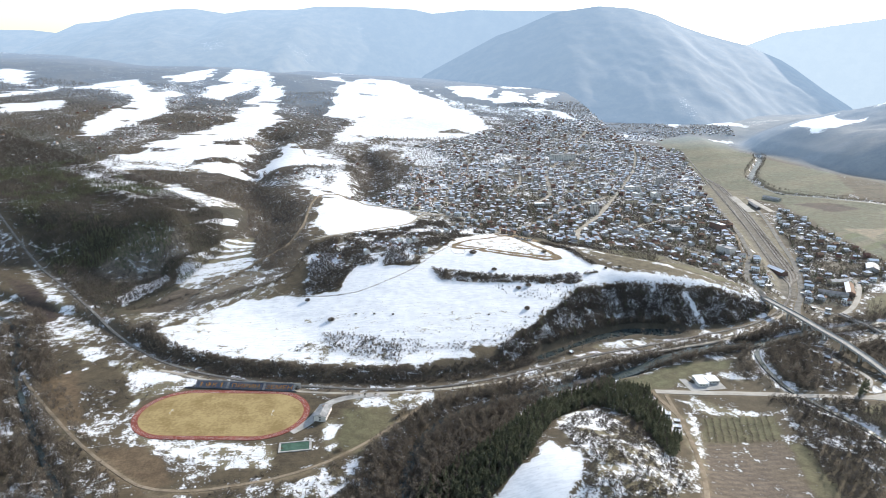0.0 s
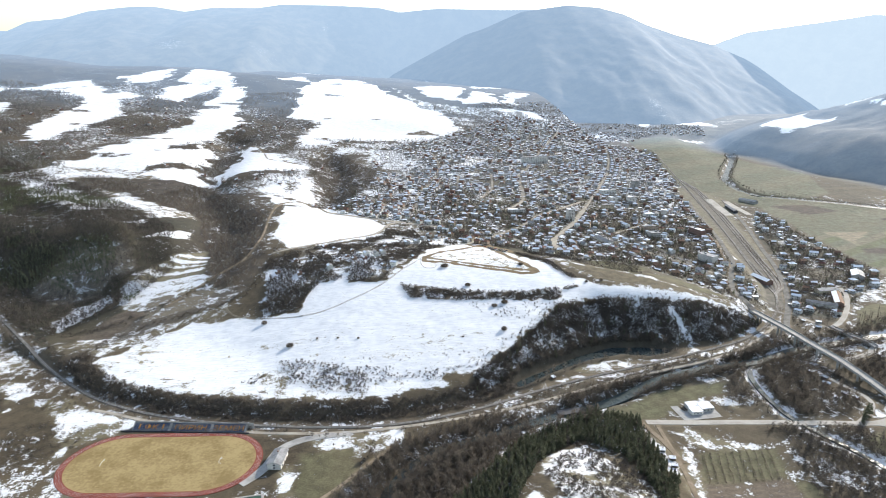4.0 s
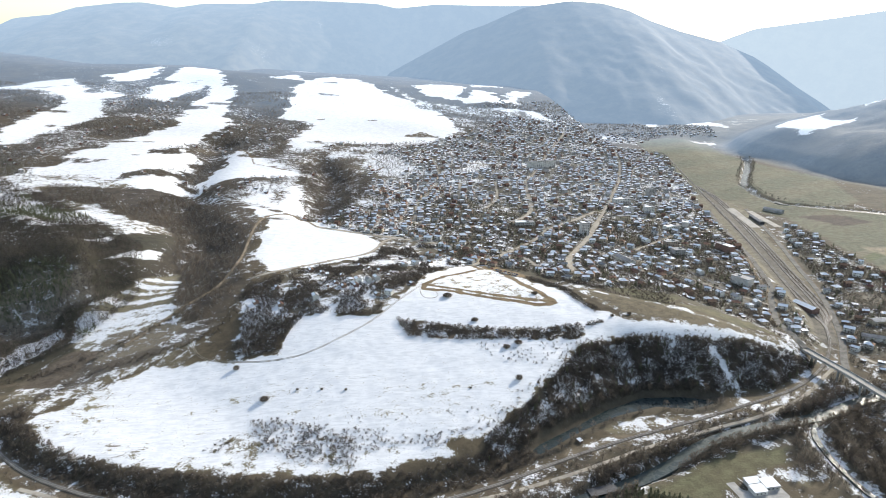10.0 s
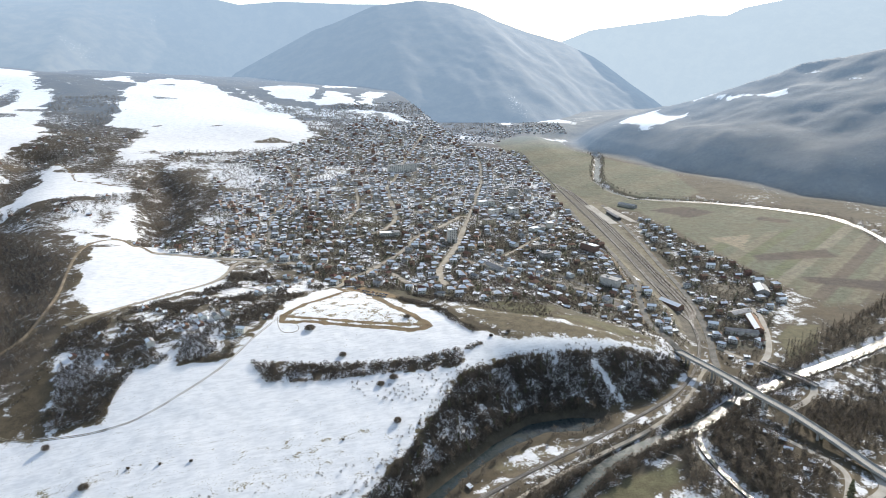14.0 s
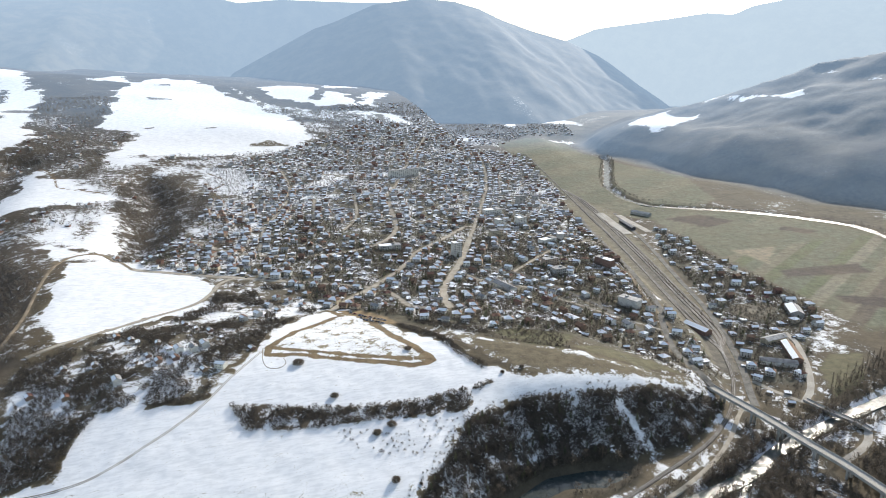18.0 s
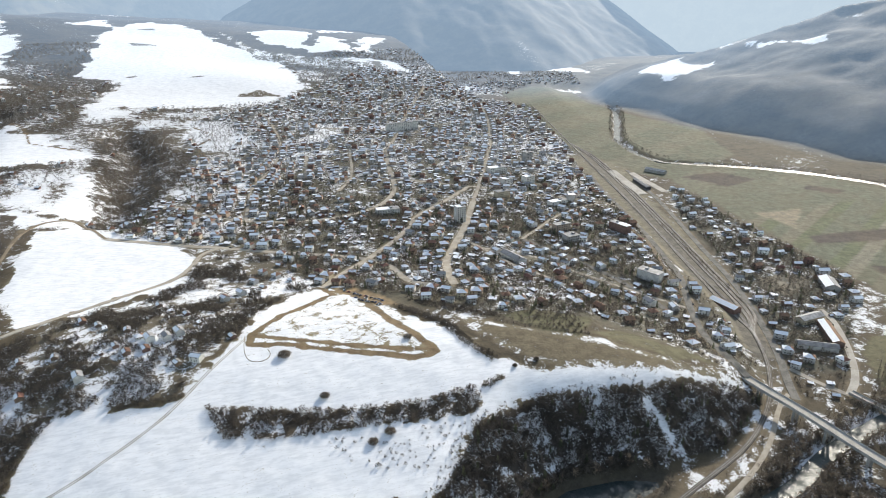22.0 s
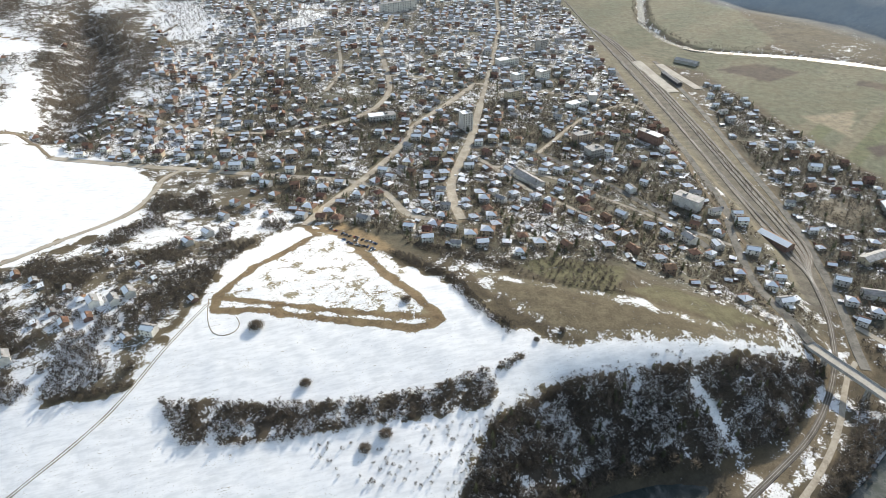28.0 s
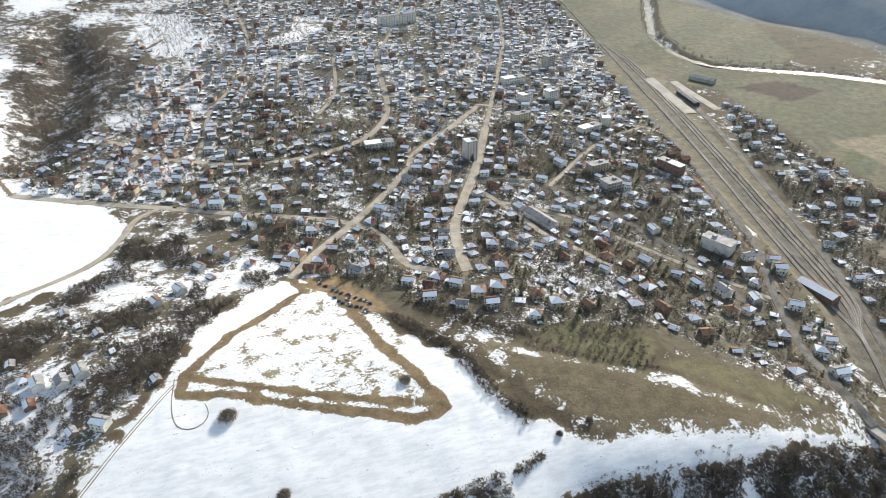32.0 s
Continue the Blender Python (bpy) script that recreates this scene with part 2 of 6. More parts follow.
def height(x, y):
    x, y = np.array(x, float), np.array(y, float)
    v = smin(y, np.full(y.shape, 3350.0), 120)
    s = (550 + (v - 900) * 0.25 - x) * 0.97
    rise = np.maximum(s - 80, 0) * 0.06 + 0.05 * np.maximum(v - 1500, 0) + 0.00006 * np.maximum(v - 2300, 0) ** 2
    rise = np.where(s > 80, rise, rise * step(-200, 80, s))
    base = 4 + 4 * step(800, 950, y) + rise * step(880, 1060, y + 0.15 * x)
    base = base + (6 * ripple(x, y, 180, 3) + 14 * ripple(x, y, 420, 4) * step(1700, 2500, y)) * step(100, 500, s) * step(1250, 1700, y)
    base = smax(base, 0.21 * (v - 2720) * step(2600, 2900, y) * step(3900, 3350, y), 14)  # the valley's upper end
    # ravine to the left of the long snow field
    rd, _ = line_dist(x, y, [(-420, 900), (-340, 1010), (-335, 1200), (-430, 1400), (-520, 1700), (-560, 2100)])
    base = base - 26 * np.exp(-(rd / 60) ** 2)
    rd, _ = line_dist(x, y, [(-185, 1430), (-185, 1560), (-190, 1750), (-245, 1940)])
    base = base - 20 * np.exp(-(rd / 40) ** 2)
    # mountain across the river: a shoulder above the fields, then the long ridge
    d = -area_dist(x, y, EAST_FOOT) + 30 * ripple(x, y, 230, 7)
    crest = smax(np.full(x.shape, 118.0), smin(114 + 0.40 * (x - 1587), 470 + 0.03 * (x - 2500), 60), 30)
    crest = crest - 0.38 * np.maximum(y - np.interp(x, [p[0] for p in EAST_RIDGE], [p[1] for p in EAST_RIDGE]), 0)
    side = smin(0.5 * np.maximum(d, 0), crest + (15 * ripple(x, y, 300, 8) + 9 * ripple(x, y, 110, 9) + 4 * ripple(x, y, 40, 13)) * step(40, 300, d), 40)
    east_side = np.maximum(side, 0) * step(0, 90, d)
    hill = 0
    for ox, oy in ((0, 0), (45, 20), (-45, 20), (25, -40), (-25, -40)):
        d, f = line_dist(x + ox, y + oy, HILL_CREST)
        crest = np.interp(f, range(len(HILL_CREST)), [p[2] for p in HILL_CREST])
        crest_y = np.interp(x + ox, [p[0] for p in HILL_CREST], [p[1] for p in HILL_CREST])
        hill = hill + (crest - (0.13 + 0.045 * step(40, -40, y + oy - crest_y)) * np.sqrt(d * d + 400) + 5.0) / 5
    z = smax(base, hill, 6)
    z = smin(z, 2 + (0.62 - 0.595 * step(560, 700, x)) * np.maximum(area_dist(x, y, HILL_FOOT), 0), 4)
    z = np.maximum(z, 0) + east_side
    z = z + 37 * np.exp(-((x - 120) / 95) ** 2 - ((y - 430) / 110) ** 2)
    wx, wy = x + 18 * ripple(x, y, 90, 14), y + 18 * ripple(x, y, 90, 15)
    d, f = line_dist(wx, wy, WEST_CREST)
    crest = np.interp(f, range(len(WEST_CREST)), [p[2] for p in WEST_CREST])
    z = smax(z, crest - 0.42 * np.sqrt(d * d + 300) + 6 + 5 * ripple(x, y, 60, 16), 5)
    level = step(1.3, 1.05, np.hypot((x + 225) / 98, (y - 576) / 60))
    z = z * (1 - level) + 0.8 * level
    z = z + (1 - level) * 0.45 * ripple(x, y, 26, 17) + 0.22 * ripple(x, y, 9, 18)
    # beds of the streams
    for bed, wide, deep in ((RIVER, 9, 3.0), (LOWER_RIVER, 6, 3.0), (SIDE_ARM, 5, 2.4), (BROOK, 3.5, 3.0), (UPPER_RIVER, 9, 3.0)):
        k = close_by(x, y, bed, wide + 6)
        if len(k):
            bd, _ = line_dist(x[k], y[k], bed)
            z[k] -= (deep + np.where(z[k] > 3, np.minimum(z[k] - 3, 8), 0)) * step(wide + 5, wide - 1, bd)
    k = close_by(x, y, LAKE, 8)
    if len(k):
        z[k] -= 3.0 * step(4, -6, area_dist(x[k], y[k], LAKE))
    return z


def ground_z(x, y):
    return float(height(np.array([x]), np.array([y]))[0])


# ---- areas ----
RAVINE = [(-374, 1177), (-335, 1096), (-322, 1021), (-286, 947), (-248, 939), (-225, 993), (-240, 1090), (-275, 1180), (-290, 1320), (-400, 1475), (-498, 1598), (-624, 1556), (-743, 1559), (-776, 1452), (-677, 1449), (-598, 1418), (-501, 1333), (-444, 1339), (-405, 1281)]
TOWN_RAVINE = [(-242, 1571), (-284, 1838), (-270, 1928), (-223, 1965), (-142, 1832), (-92, 1745), (-93, 1641), (-125, 1512), (-155, 1472), (-181, 1416), (-200, 1403)]
GREY_FIELD = [(-392, 869), (-277, 953), (-230, 936), (-286, 883), (-336, 844), (-395, 804)]
WEST_SNOW = [[(-216, 954), (-211, 998), (-169, 978), (-157, 931), (-195, 926)], [(-447, 1115), (-385, 1150), (-396, 1179), (-437, 1153)], [(-524, 1186), (-481, 1227), (-476, 1183)], [(-485, 883), (-476, 939), (-445, 972), (-432, 952), (-456, 902), (-468, 856)]]
HILL_SNOW = [(-372, 764), (-289, 850), (-215, 852), (-190, 847), (-150, 857), (-142, 900), (-130, 928), (-65, 914), (-36, 914), (-26, 945), (10, 996), (30, 1050), (60, 1095), (97, 1115), (122, 1110), (149, 1030),
             (205, 960), (226, 905), (265, 880), (330, 872), (424, 867), (455, 856), (353, 852), (248, 858), (190, 838), (156, 797), (117, 753), (72, 712), (17, 694), (-46, 694), (-162, 735), (-184, 688), (-308, 728)]
TERRACE = [(-18, 905), (39, 888), (95, 874), (155, 869), (201, 876), (229, 879), (205, 866), (190, 846), (165, 846), (128, 850), (78, 852), (30, 858), (-4, 868)]
CLIFF_WOOD = [(72, 708), (117, 750), (156, 795), (190, 836), (248, 856), (353, 850), (455, 852), (470, 845), (448, 828), (398, 800), (330, 792), (246, 797), (198, 772), (150, 741), (105, 706), (60, 675)]
BROWN_FIELD = [(212, 992), (240, 920), (262, 886), (326, 874), (385, 862), (436, 870), (382, 884), (324, 919), (257, 965)]
LOOP_LAND = [(19, 993), (49, 1038), (103, 1089), (126, 1104), (163, 1017), (181, 919), (160, 922), (90, 947), (26, 978)]
LONG_FIELD = [(-209, 1082), (-246, 1191), (-263, 1372), (-205, 1380), (-140, 1345), (-88, 1306), (-53, 1244), (-64, 1163), (-145, 1111)]
GARDENS = [(-63, 1152), (-150, 1105), (-228, 1030), (-215, 960), (-200, 900), (-195, 856), (-152, 860), (-140, 900), (-130, 930), (-65, 917), (-36, 917), (-28, 948), (6, 998), (26, 1052), (56, 1097), (92, 1122), (60, 1190), (30, 1255), (-53, 1244)]
TOWN = [(-222, 1425), (-144, 1325), (42, 1262), (58, 1180), (92, 1122), (125, 1108), (190, 1035), (276, 985), (300, 1000), (360, 968), (400, 935), (445, 905), (505, 893), (545, 1010), (590, 1231),
        (640, 1375), (720, 1640), (810, 2056), (900, 2400), (760, 2600), (519, 2700), (380, 2750), (185, 2417), (-20, 2148), (-114, 2040), (-114, 1840), (-145, 1487)]
SUBURB = [(590, 985), (660, 1130), (722, 1330), (815, 1500), (826, 1400), (803, 1330), (800, 1250), (793, 1082), (765, 1015), (680, 945), (600, 870), (535, 880)]
SNOW_FIELDS = [
    [(-516, 3251), (-436, 3536), (-287, 3571), (-123, 3245), (116, 2890), (181, 2377), (-85, 2181), (-346, 2135), (-331, 2488), (-483, 2584), (-471, 2822)],
    [(-489, 1688), (-488, 2013), (-256, 1768), (-242, 1740), (-373, 1690), (-445, 1632)],
    [(-328, 1449), (-263, 1429), (-269, 1626), (-233, 1644), (-209, 1555), (-213, 1380)],
    [(-1645, 2865), (-1454, 3102), (-1365, 2960), (-1108, 2814), (-1148, 2674), (-1027, 2404), (-1042, 2100), (-1037, 1881), (-1133, 1997), (-1180, 2231), (-1254, 2653), (-1416, 2802)],
    [(-1065, 3134), (-1150, 3700), (-1000, 3700), (-834, 3181), (-750, 3051), (-658, 2561), (-589, 2366), (-626, 2057), (-711, 1805), (-840, 1771), (-820, 2001), (-756, 2303), (-823, 2668), (-824, 2980), (-937, 3160)],
    [(-656, 1331), (-613, 1402), (-517, 1312), (-602, 1264)],
    [(-112, 1924), (-105, 2068), (-24, 2009), (-9, 1858), (-26, 1802), (-54, 1725), (-84, 1803)], [(110, 1844), (138, 1896), (193, 2045), (231, 2024), (216, 1939), (157, 1873)],
    [(-700, 1560), (-560, 1720), (-480, 1600), (-600, 1500)],
    [(-746, 1757), (-587, 1988), (-562, 1832), (-668, 1646), (-784, 1645)], [(-890, 1518), (-763, 1522), (-716, 1449), (-644, 1273), (-752, 1335)], [(-596, 1491), (-554, 1586), (-524, 1536), (-544, 1420)],
    [(-1635, 2396), (-1474, 2517), (-1394, 2355), (-1496, 2184)], [(-2140, 3188), (-1989, 3160), (-1815, 2846), (-1968, 2913)], [(-858, 1679), (-727, 1805), (-658, 1583), (-770, 1552)],
    [(311, 2903), (514, 2868), (553, 2726), (388, 2805)], [(22, 3431), (119, 3560), (274, 3486), (226, 3090), (77, 3202)],
    [(244, 3029), (303, 3373), (385, 3289), (395, 3004)], [(316, 3506), (358, 3800), (419, 3700), (484, 3650)], [(408, 3006), (495, 3407), (600, 3450), (473, 3034)], [(1331, 3354), (1484, 3242), (1456, 3090), (1334, 3200)],
    [(1099, 3185), (1201, 3261), (1118, 3083)], [(-1341, 3222), (-1250, 3600), (-1139, 3195), (-1242, 3036)], [(-1049, 2819), (-1074, 3002), (-990, 3152), (-913, 3071), (-933, 2725)],
    [(-1783, 2624), (-1684, 2847), (-1652, 2790), (-1722, 2530)], [(-645, 3344), (-590, 3700), (-507, 3376)], [(1376, 2592), (1389, 2386), (1592, 2428), (1573, 2660)], [(1745, 2460), (1792, 2386), (1828, 2205), (1861, 2302), (1777, 2488)],
]
SNOW_PATCHES = [
    [(-94, 3356), (45, 3082), (311, 2918), (486, 2859), (491, 2771), (267, 2752), (41, 2952)], [(907, 2625), (1123, 2763), (1270, 2812), (1250, 2720), (1000, 2620)],
    [(1690, 2560), (1736, 2600), (1830, 2560), (1800, 2530)], [(2010, 2366), (2071, 2290), (2047, 2269)], [(2014, 2141), (2051, 2105), (2010, 2067)],
    [(-262, 913), (-246, 862), (-300, 850), (-372, 770), (-440, 805), (-400, 920), (-330, 1045), (-262, 1070), (-228, 1025)],
    [(-60, 1150), (-53, 1240), (20, 1250), (40, 1190), (30, 1130), (-20, 1130)], [(-125, 1560), (-60, 1700), (-20, 1640), (-60, 1500)], [(-950, 1500), (-700, 1480), (-480, 1240), (-420, 1300), (-560, 1560), (-800, 1700)],
    [(210, 2000), (330, 2030), (440, 2020), (420, 1960), (300, 1960)], [(-280, 1390), (-200, 1400), (-160, 1350), (-240, 1440)],
    [(-87, 1801), (-26, 1814), (-14, 1741), (-65, 1743)], [(185, 2023), (231, 2023), (218, 1958), (174, 1959)], [(117, 1877), (147, 1882), (138, 1821), (114, 1825)],
]
VALLEY = [(891, 2682), (1060, 2790), (1200, 2720), (1140, 2480), (1160, 2200), (1220, 1974), (1115, 1690), (1029, 1650), (1123, 1570), (1202, 1452), (1238, 1329), (1199, 1251), (1158, 1167), (981, 1010), (853, 960), (790, 960), (810, 1230), (830, 1400), (850, 1560), (740, 1680), (800, 2000)]
PLOUGHED = [[(885, 1563), (976, 1573), (1024, 1506), (927, 1474)], [(862, 1200), (1022, 1193), (1003, 1148), (849, 1165)], [(851, 1082), (975, 1018), (934, 975), (845, 1050)], [(1060, 1420), (1090, 1440), (1130, 1390), (1095, 1375)]]
YARD = [(733, 1795), (700, 1640), (672, 1489), (600, 1200), (560, 1040), (520, 930), (545, 915), (608, 1040), (664, 1202), (730, 1435), (810, 1640), (790, 1738)]
STAND_SOILS = [[(-467, 645), (-425, 662), (-394, 619), (-359, 554), (-370, 545), (-443, 606)], [(-325, 507), (-282, 515), (-252, 494), (-233, 462), (-248, 447), (-286, 467)], [(245, 515), (325, 525), (305, 442), (203, 418)]]
PLOTS = [[(258, 561), (337, 570), (325, 525), (244, 512)], [(325, 525), (340, 520), (330, 442), (305, 442)], [(430, 581), (465, 592), (434, 545), (425, 560)], [(181, 631), (198, 655), (289, 684), (350, 692), (334, 675), (272, 645), (242, 622), (197, 627)],
         [(-103, 578), (-58, 584), (-48, 546), (-80, 499), (-98, 515)], [(261, 983), (297, 995), (355, 962), (319, 925), (290, 943)], [(330, 930), (375, 935), (440, 885), (395, 880)], [(637, 893), (677, 919), (720, 908), (661, 852), (600, 832)]]
KNOLL_SNOW = [(30, 380), (42, 416), (78, 461), (93, 480), (110, 452), (112, 431), (92, 399), (80, 370)]
LOW_SNOW = [[(-372, 764), (-308, 730), (-184, 692), (-150, 670), (-250, 684), (-340, 720)],[(-162, 735), (-46, 700), (17, 700), (40, 684), (-50, 662), (-140, 668), (-184, 690)], [(168, 755), (199, 749), (293, 749), (272, 737), (197, 725)], [(246, 600), (275, 604), (300, 577), (322, 571), (330, 542), (292, 562), (266, 571), (251, 594)], [(321, 665), (347, 657), (338, 636), (321, 649)],[(504, 794), (530, 803), (546, 776), (512, 769)], [(470, 800), (445, 800), (400, 772), (330, 752), (330, 760), (400, 782), (440, 812)],[(111, 549), (152, 569), (173, 542), (200, 490), (195, 429), (168, 404), (110, 396), (120, 439), (110, 502)], 
            [(-103, 612), (-7, 621), (-7, 596), (-53, 572), (-95, 585)], [(-403, 694), (-366, 690), (-313, 656), (-240, 641), (-140, 632), (-150, 628), (-272, 634), (-306, 605), (-328, 585), (-344, 627)], [(-292, 531), (-226, 523), (-160, 517), (-153, 480), (-188, 480), (-276, 515)],
            [(-115, 560), (-106, 566), (-99, 505), (-107, 499)], [(-91, 489), (-71, 499), (-75, 479)], [(-133, 458), (-107, 480), (-81, 465), (-84, 445), (-136, 445)], [(-443, 654), (-413, 682), (-410, 669), (-431, 646)], [(-500, 759), (-485, 806), (-457, 791), (-460, 760), (-481, 741)],
            [(-495, 872), (-458, 969), (-433, 939), (-453, 913), (-490, 882)], [(-704, 1011), (-682, 994), (-559, 874), (-513, 829), (-542, 832), (-605, 892)], [(-470, 735), (-430, 730), (-400, 700), (-430, 690)],
            [(222, 600), (250, 560), (245, 500), (225, 430), (210, 430), (225, 500)]]
LEFT_FIELD = [(-437, 980), (-382, 1084), (-344, 1125), (-311, 983), (-336, 937), (-402, 913)]
WEST_SOILS = [[(-434, 852), (-406, 906), (-361, 902), (-389, 828), (-445, 847)], [(-712, 974), (-638, 930), (-539, 832), (-546, 798), (-656, 911)], [(-376, 941), (-278, 948), (-288, 906), (-360, 864)]]
PALE_SLOPE = [(-567, 978), (-550, 1088), (-467, 1083), (-426, 1023), (-470, 970), (-511, 941)]

# streets: width in metres, surface, line
ROADS = [
    (8.0, "d", [(-170, 1330), (-88, 1300), (-25, 1279), (42, 1256), (101, 1238), (153, 1219), (180, 1194), (191, 1157), (193, 1110), (222, 1090)]),
    (8.0, "d", [(95, 1113), (120, 1159), (164, 1214), (201, 1264), (251, 1336), (257, 1369), (320, 1437), (400, 1530)]),
    (8.0, "d", [(-124, 1486), (-79, 1456), (-44, 1411), (7, 1387), (58, 1375), (120, 1377), (179, 1404), (224, 1442), (264, 1521), (276, 1658), (291, 1769)]),
    (5.0, "d", [(7, 1387), (14, 1545)]), (5.0, "d", [(161, 1524), (198, 1599), (215, 1773)]), (5.0, "d", [(111, 1599), (123, 1739)]),
    (10.0, "d", [(244, 1086), (246, 1110), (259, 1184), (298, 1262), (334, 1330), (385, 1450)]),
    (8.0, "a", [(315, 1290), (354, 1289), (400, 1261), (430, 1202), (455, 1147), (471, 1089), (479, 1035), (480, 1000)]),
    (6.0, "d", [(314, 1269), (332, 1206), (345, 1129), (357, 1119), (374, 1069)]),
    (8.0, "a", [(705, 1624), (670, 1512), (638, 1375), (602, 1244), (572, 1153), (555, 1091), (530, 1050), (501, 991), (475, 937), (467, 889), (470, 866)]),
    (8.0, "a", [(800, 1640), (742, 1429), (700, 1299), (664, 1196), (639, 1112), (604, 1021), (552, 915), (520, 868), (505, 840)]),
    (5.0, "d", [(-228, 1060), (-130, 1133), (-89, 1162), (-64, 1188), (-51, 1230), (-45, 1262), (-24, 1277)]),
    (3.5, "t", [(-340, 905), (-300, 980), (-262, 1060), (-262, 1150), (-275, 1250), (-282, 1380), (-245, 1425), (-222, 1425), (-170, 1330)]),
    (8.0, "p", [(231, 617), (315, 613), (384, 611), (440, 605), (457, 605), (472, 601), (491, 598), (560, 590), (640, 600)]), (7.0, "p", [(509, 640), (505, 632), (498, 618), (483, 611), (457, 605)]), (9.0, "p", [(509, 624), (514, 600), (528, 560), (560, 500)]),
    (4.0, "t", [(240, 612), (236, 539), (222, 464), (200, 400), (190, 330)]),
    (3.2, "t", [(-480, 655), (-467, 637), (-362, 536), (-297, 483), (-235, 443), (-130, 470), (-70, 520), (-20, 590)]),
    (4.0, "d", [(-330, 668), (-250, 638), (-140, 615), (-52, 612), (60, 634), (134, 660), (200, 692), (280, 722), (360, 748), (430, 788), (480, 835), (505, 850)]),
    (6.0, "d", [(560, 833), (547, 860), (540, 886)]), (7.0, "p", [(577, 772), (562, 758), (542, 749), (513, 740)]),
    (7.0, "p", [(675, 985), (670, 962), (633, 904), (592, 855), (560, 833)]),
    (5.0, "p", [(440, 605), (463, 622), (482, 640), (484, 657), (479, 670), (472, 695), (467, 708)]),
    (6.0, "d", [(290, 1770), (340, 1900), (400, 2080), (480, 2300), (560, 2500)]), (6.0, "d", [(385, 1450), (470, 1640), (560, 1850), (640, 2100), (700, 2400)]),
    (6.0, "d", [(200, 1600), (330, 1560), (450, 1520), (560, 1460), (640, 1400)]), (6.0, "d", [(120, 1800), (300, 1775), (470, 1730), (660, 1650)]),
    (6.0, "d", [(-10, 2020), (200, 2000), (400, 1960), (600, 1900), (730, 1850)]), (5.0, "d", [(14, 1545), (60, 1680), (80, 1850), (60, 2050), (40, 2130)]),
    (3.5, "t", [(595, 1300), (585, 1219), (550, 1120), (535, 1058), (519, 1005)]), (5.0, "t", [(226, 615), (232, 595), (237, 570), (239, 546)]), (5.0, "d", [(510, 1010), (440, 1110), (400, 1170), (350, 1215), (310, 1240)]),
    (5.0, "d", [(400, 1261), (470, 1330), (540, 1390), (620, 1420)]),
]
TRACKS = [
    (3.5, [(-262, 905), (-240, 862), (-200, 847), (-151, 839), (-116, 845), (-78, 873), (-44, 904), (-23, 938), (13, 990)]),
    (7.5, [(95, 1113), (103, 1089), (80, 1065), (49, 1038), (19, 996), (17, 980), (47, 972), (93, 950), (160, 921), (178, 926), (176, 935), (150, 1000), (126, 1090), (103, 1100)]),
    (6.0, [(19, 996), (47, 983), (94, 961), (140, 942), (166, 933), (176, 930)]),
    (2.0, [(13, 996), (12, 970), (16, 953), (23, 949), (33, 951), (37, 960), (33, 968)]),
    (5.0, [(-60, 1730), (-95, 1830), (-60, 1900), (-110, 2000)]), (5.0, [(-300, 1800), (-400, 1850), (-440, 1960), (-480, 2020)]),
]
RAIL_LINE = [(-849, 1166), (-662, 999), (-521, 860), (-415, 752), (-330, 682), (-245, 647), (-139, 627), (-52, 621), (10, 629), (74, 652), (149, 691), (230, 724), (291, 745), (352, 770),
             (414, 795), (466, 832), (505, 872), (541, 924), (574, 1000), (599, 1110), (629, 1227), (655, 1326), (700, 1500), (745, 1700), (800, 1950), (900, 2400)]
BANK = [(-400, 775), (-340, 705), (-250, 668), (-140, 648), (-52, 645), (20, 655), (74, 676), (115, 705)]
PARKING = [(100, 1112), (122, 1084), (139, 1040), (169, 1035), (156, 1070), (130, 1104)]


def along(pts, gap):
    """Points every gap metres along a line, rounded off at its corners."""
    p = np.array(pts, float)[:, :2]
    for _ in range(2):
        q = np.empty((2 * len(p) - 2, 2))
        q[0::2], q[1::2] = 0.75 * p[:-1] + 0.25 * p[1:], 0.25 * p[:-1] + 0.75 * p[1:]
        p = np.vstack([p[:1], q, p[-1:]])
    d = np.r_[0, np.cumsum(np.hypot(*np.diff(p, axis=0).T))]
    t = np.linspace(0, d[-1], max(2, int(d[-1] / gap) + 1))
    return np.stack([np.interp(t, d, p[:, 0]), np.interp(t, d, p[:, 1])], 1)


# ---- meshes ----
def mesh_from(name, verts, faces, mats, mat_index=None, smooth=False):
    """A mesh from arrays; faces all of one size."""
    verts, faces = np.asarray(verts, np.float32), np.asarray(faces, np.int32)
    me = bpy.data.meshes.new(name)
    n, k = faces.shape
    me.vertices.add(len(verts))
    me.vertices.foreach_set("co", verts.ravel())
    me.loops.add(n * k)
    me.loops.foreach_set("vertex_index", faces.ravel())
    me.polygons.add(n)
    me.polygons.foreach_set("loop_start", np.arange(0, n * k, k, dtype=np.int32))
    me.polygons.foreach_set("loop_total", np.full(n, k, np.int32))
    if mat_index is not None:
        me.polygons.foreach_set("material_index", np.asarray(mat_index, np.int32))
    me.polygons.foreach_set("use_smooth", np.full(n, smooth))
    for m in mats:
        me.materials.append(m)
    me.update()
    return me


def spaced(marks):
    """Grid lines: stretches of (end, gap) from a start."""
    out = [marks[0]]
    for end, gap in marks[1:]:
        n = max(1, round((end - out[-1]) / gap))
        out += list(np.linspace(out[-1], end, n + 1)[1:])
    return np.array(out)


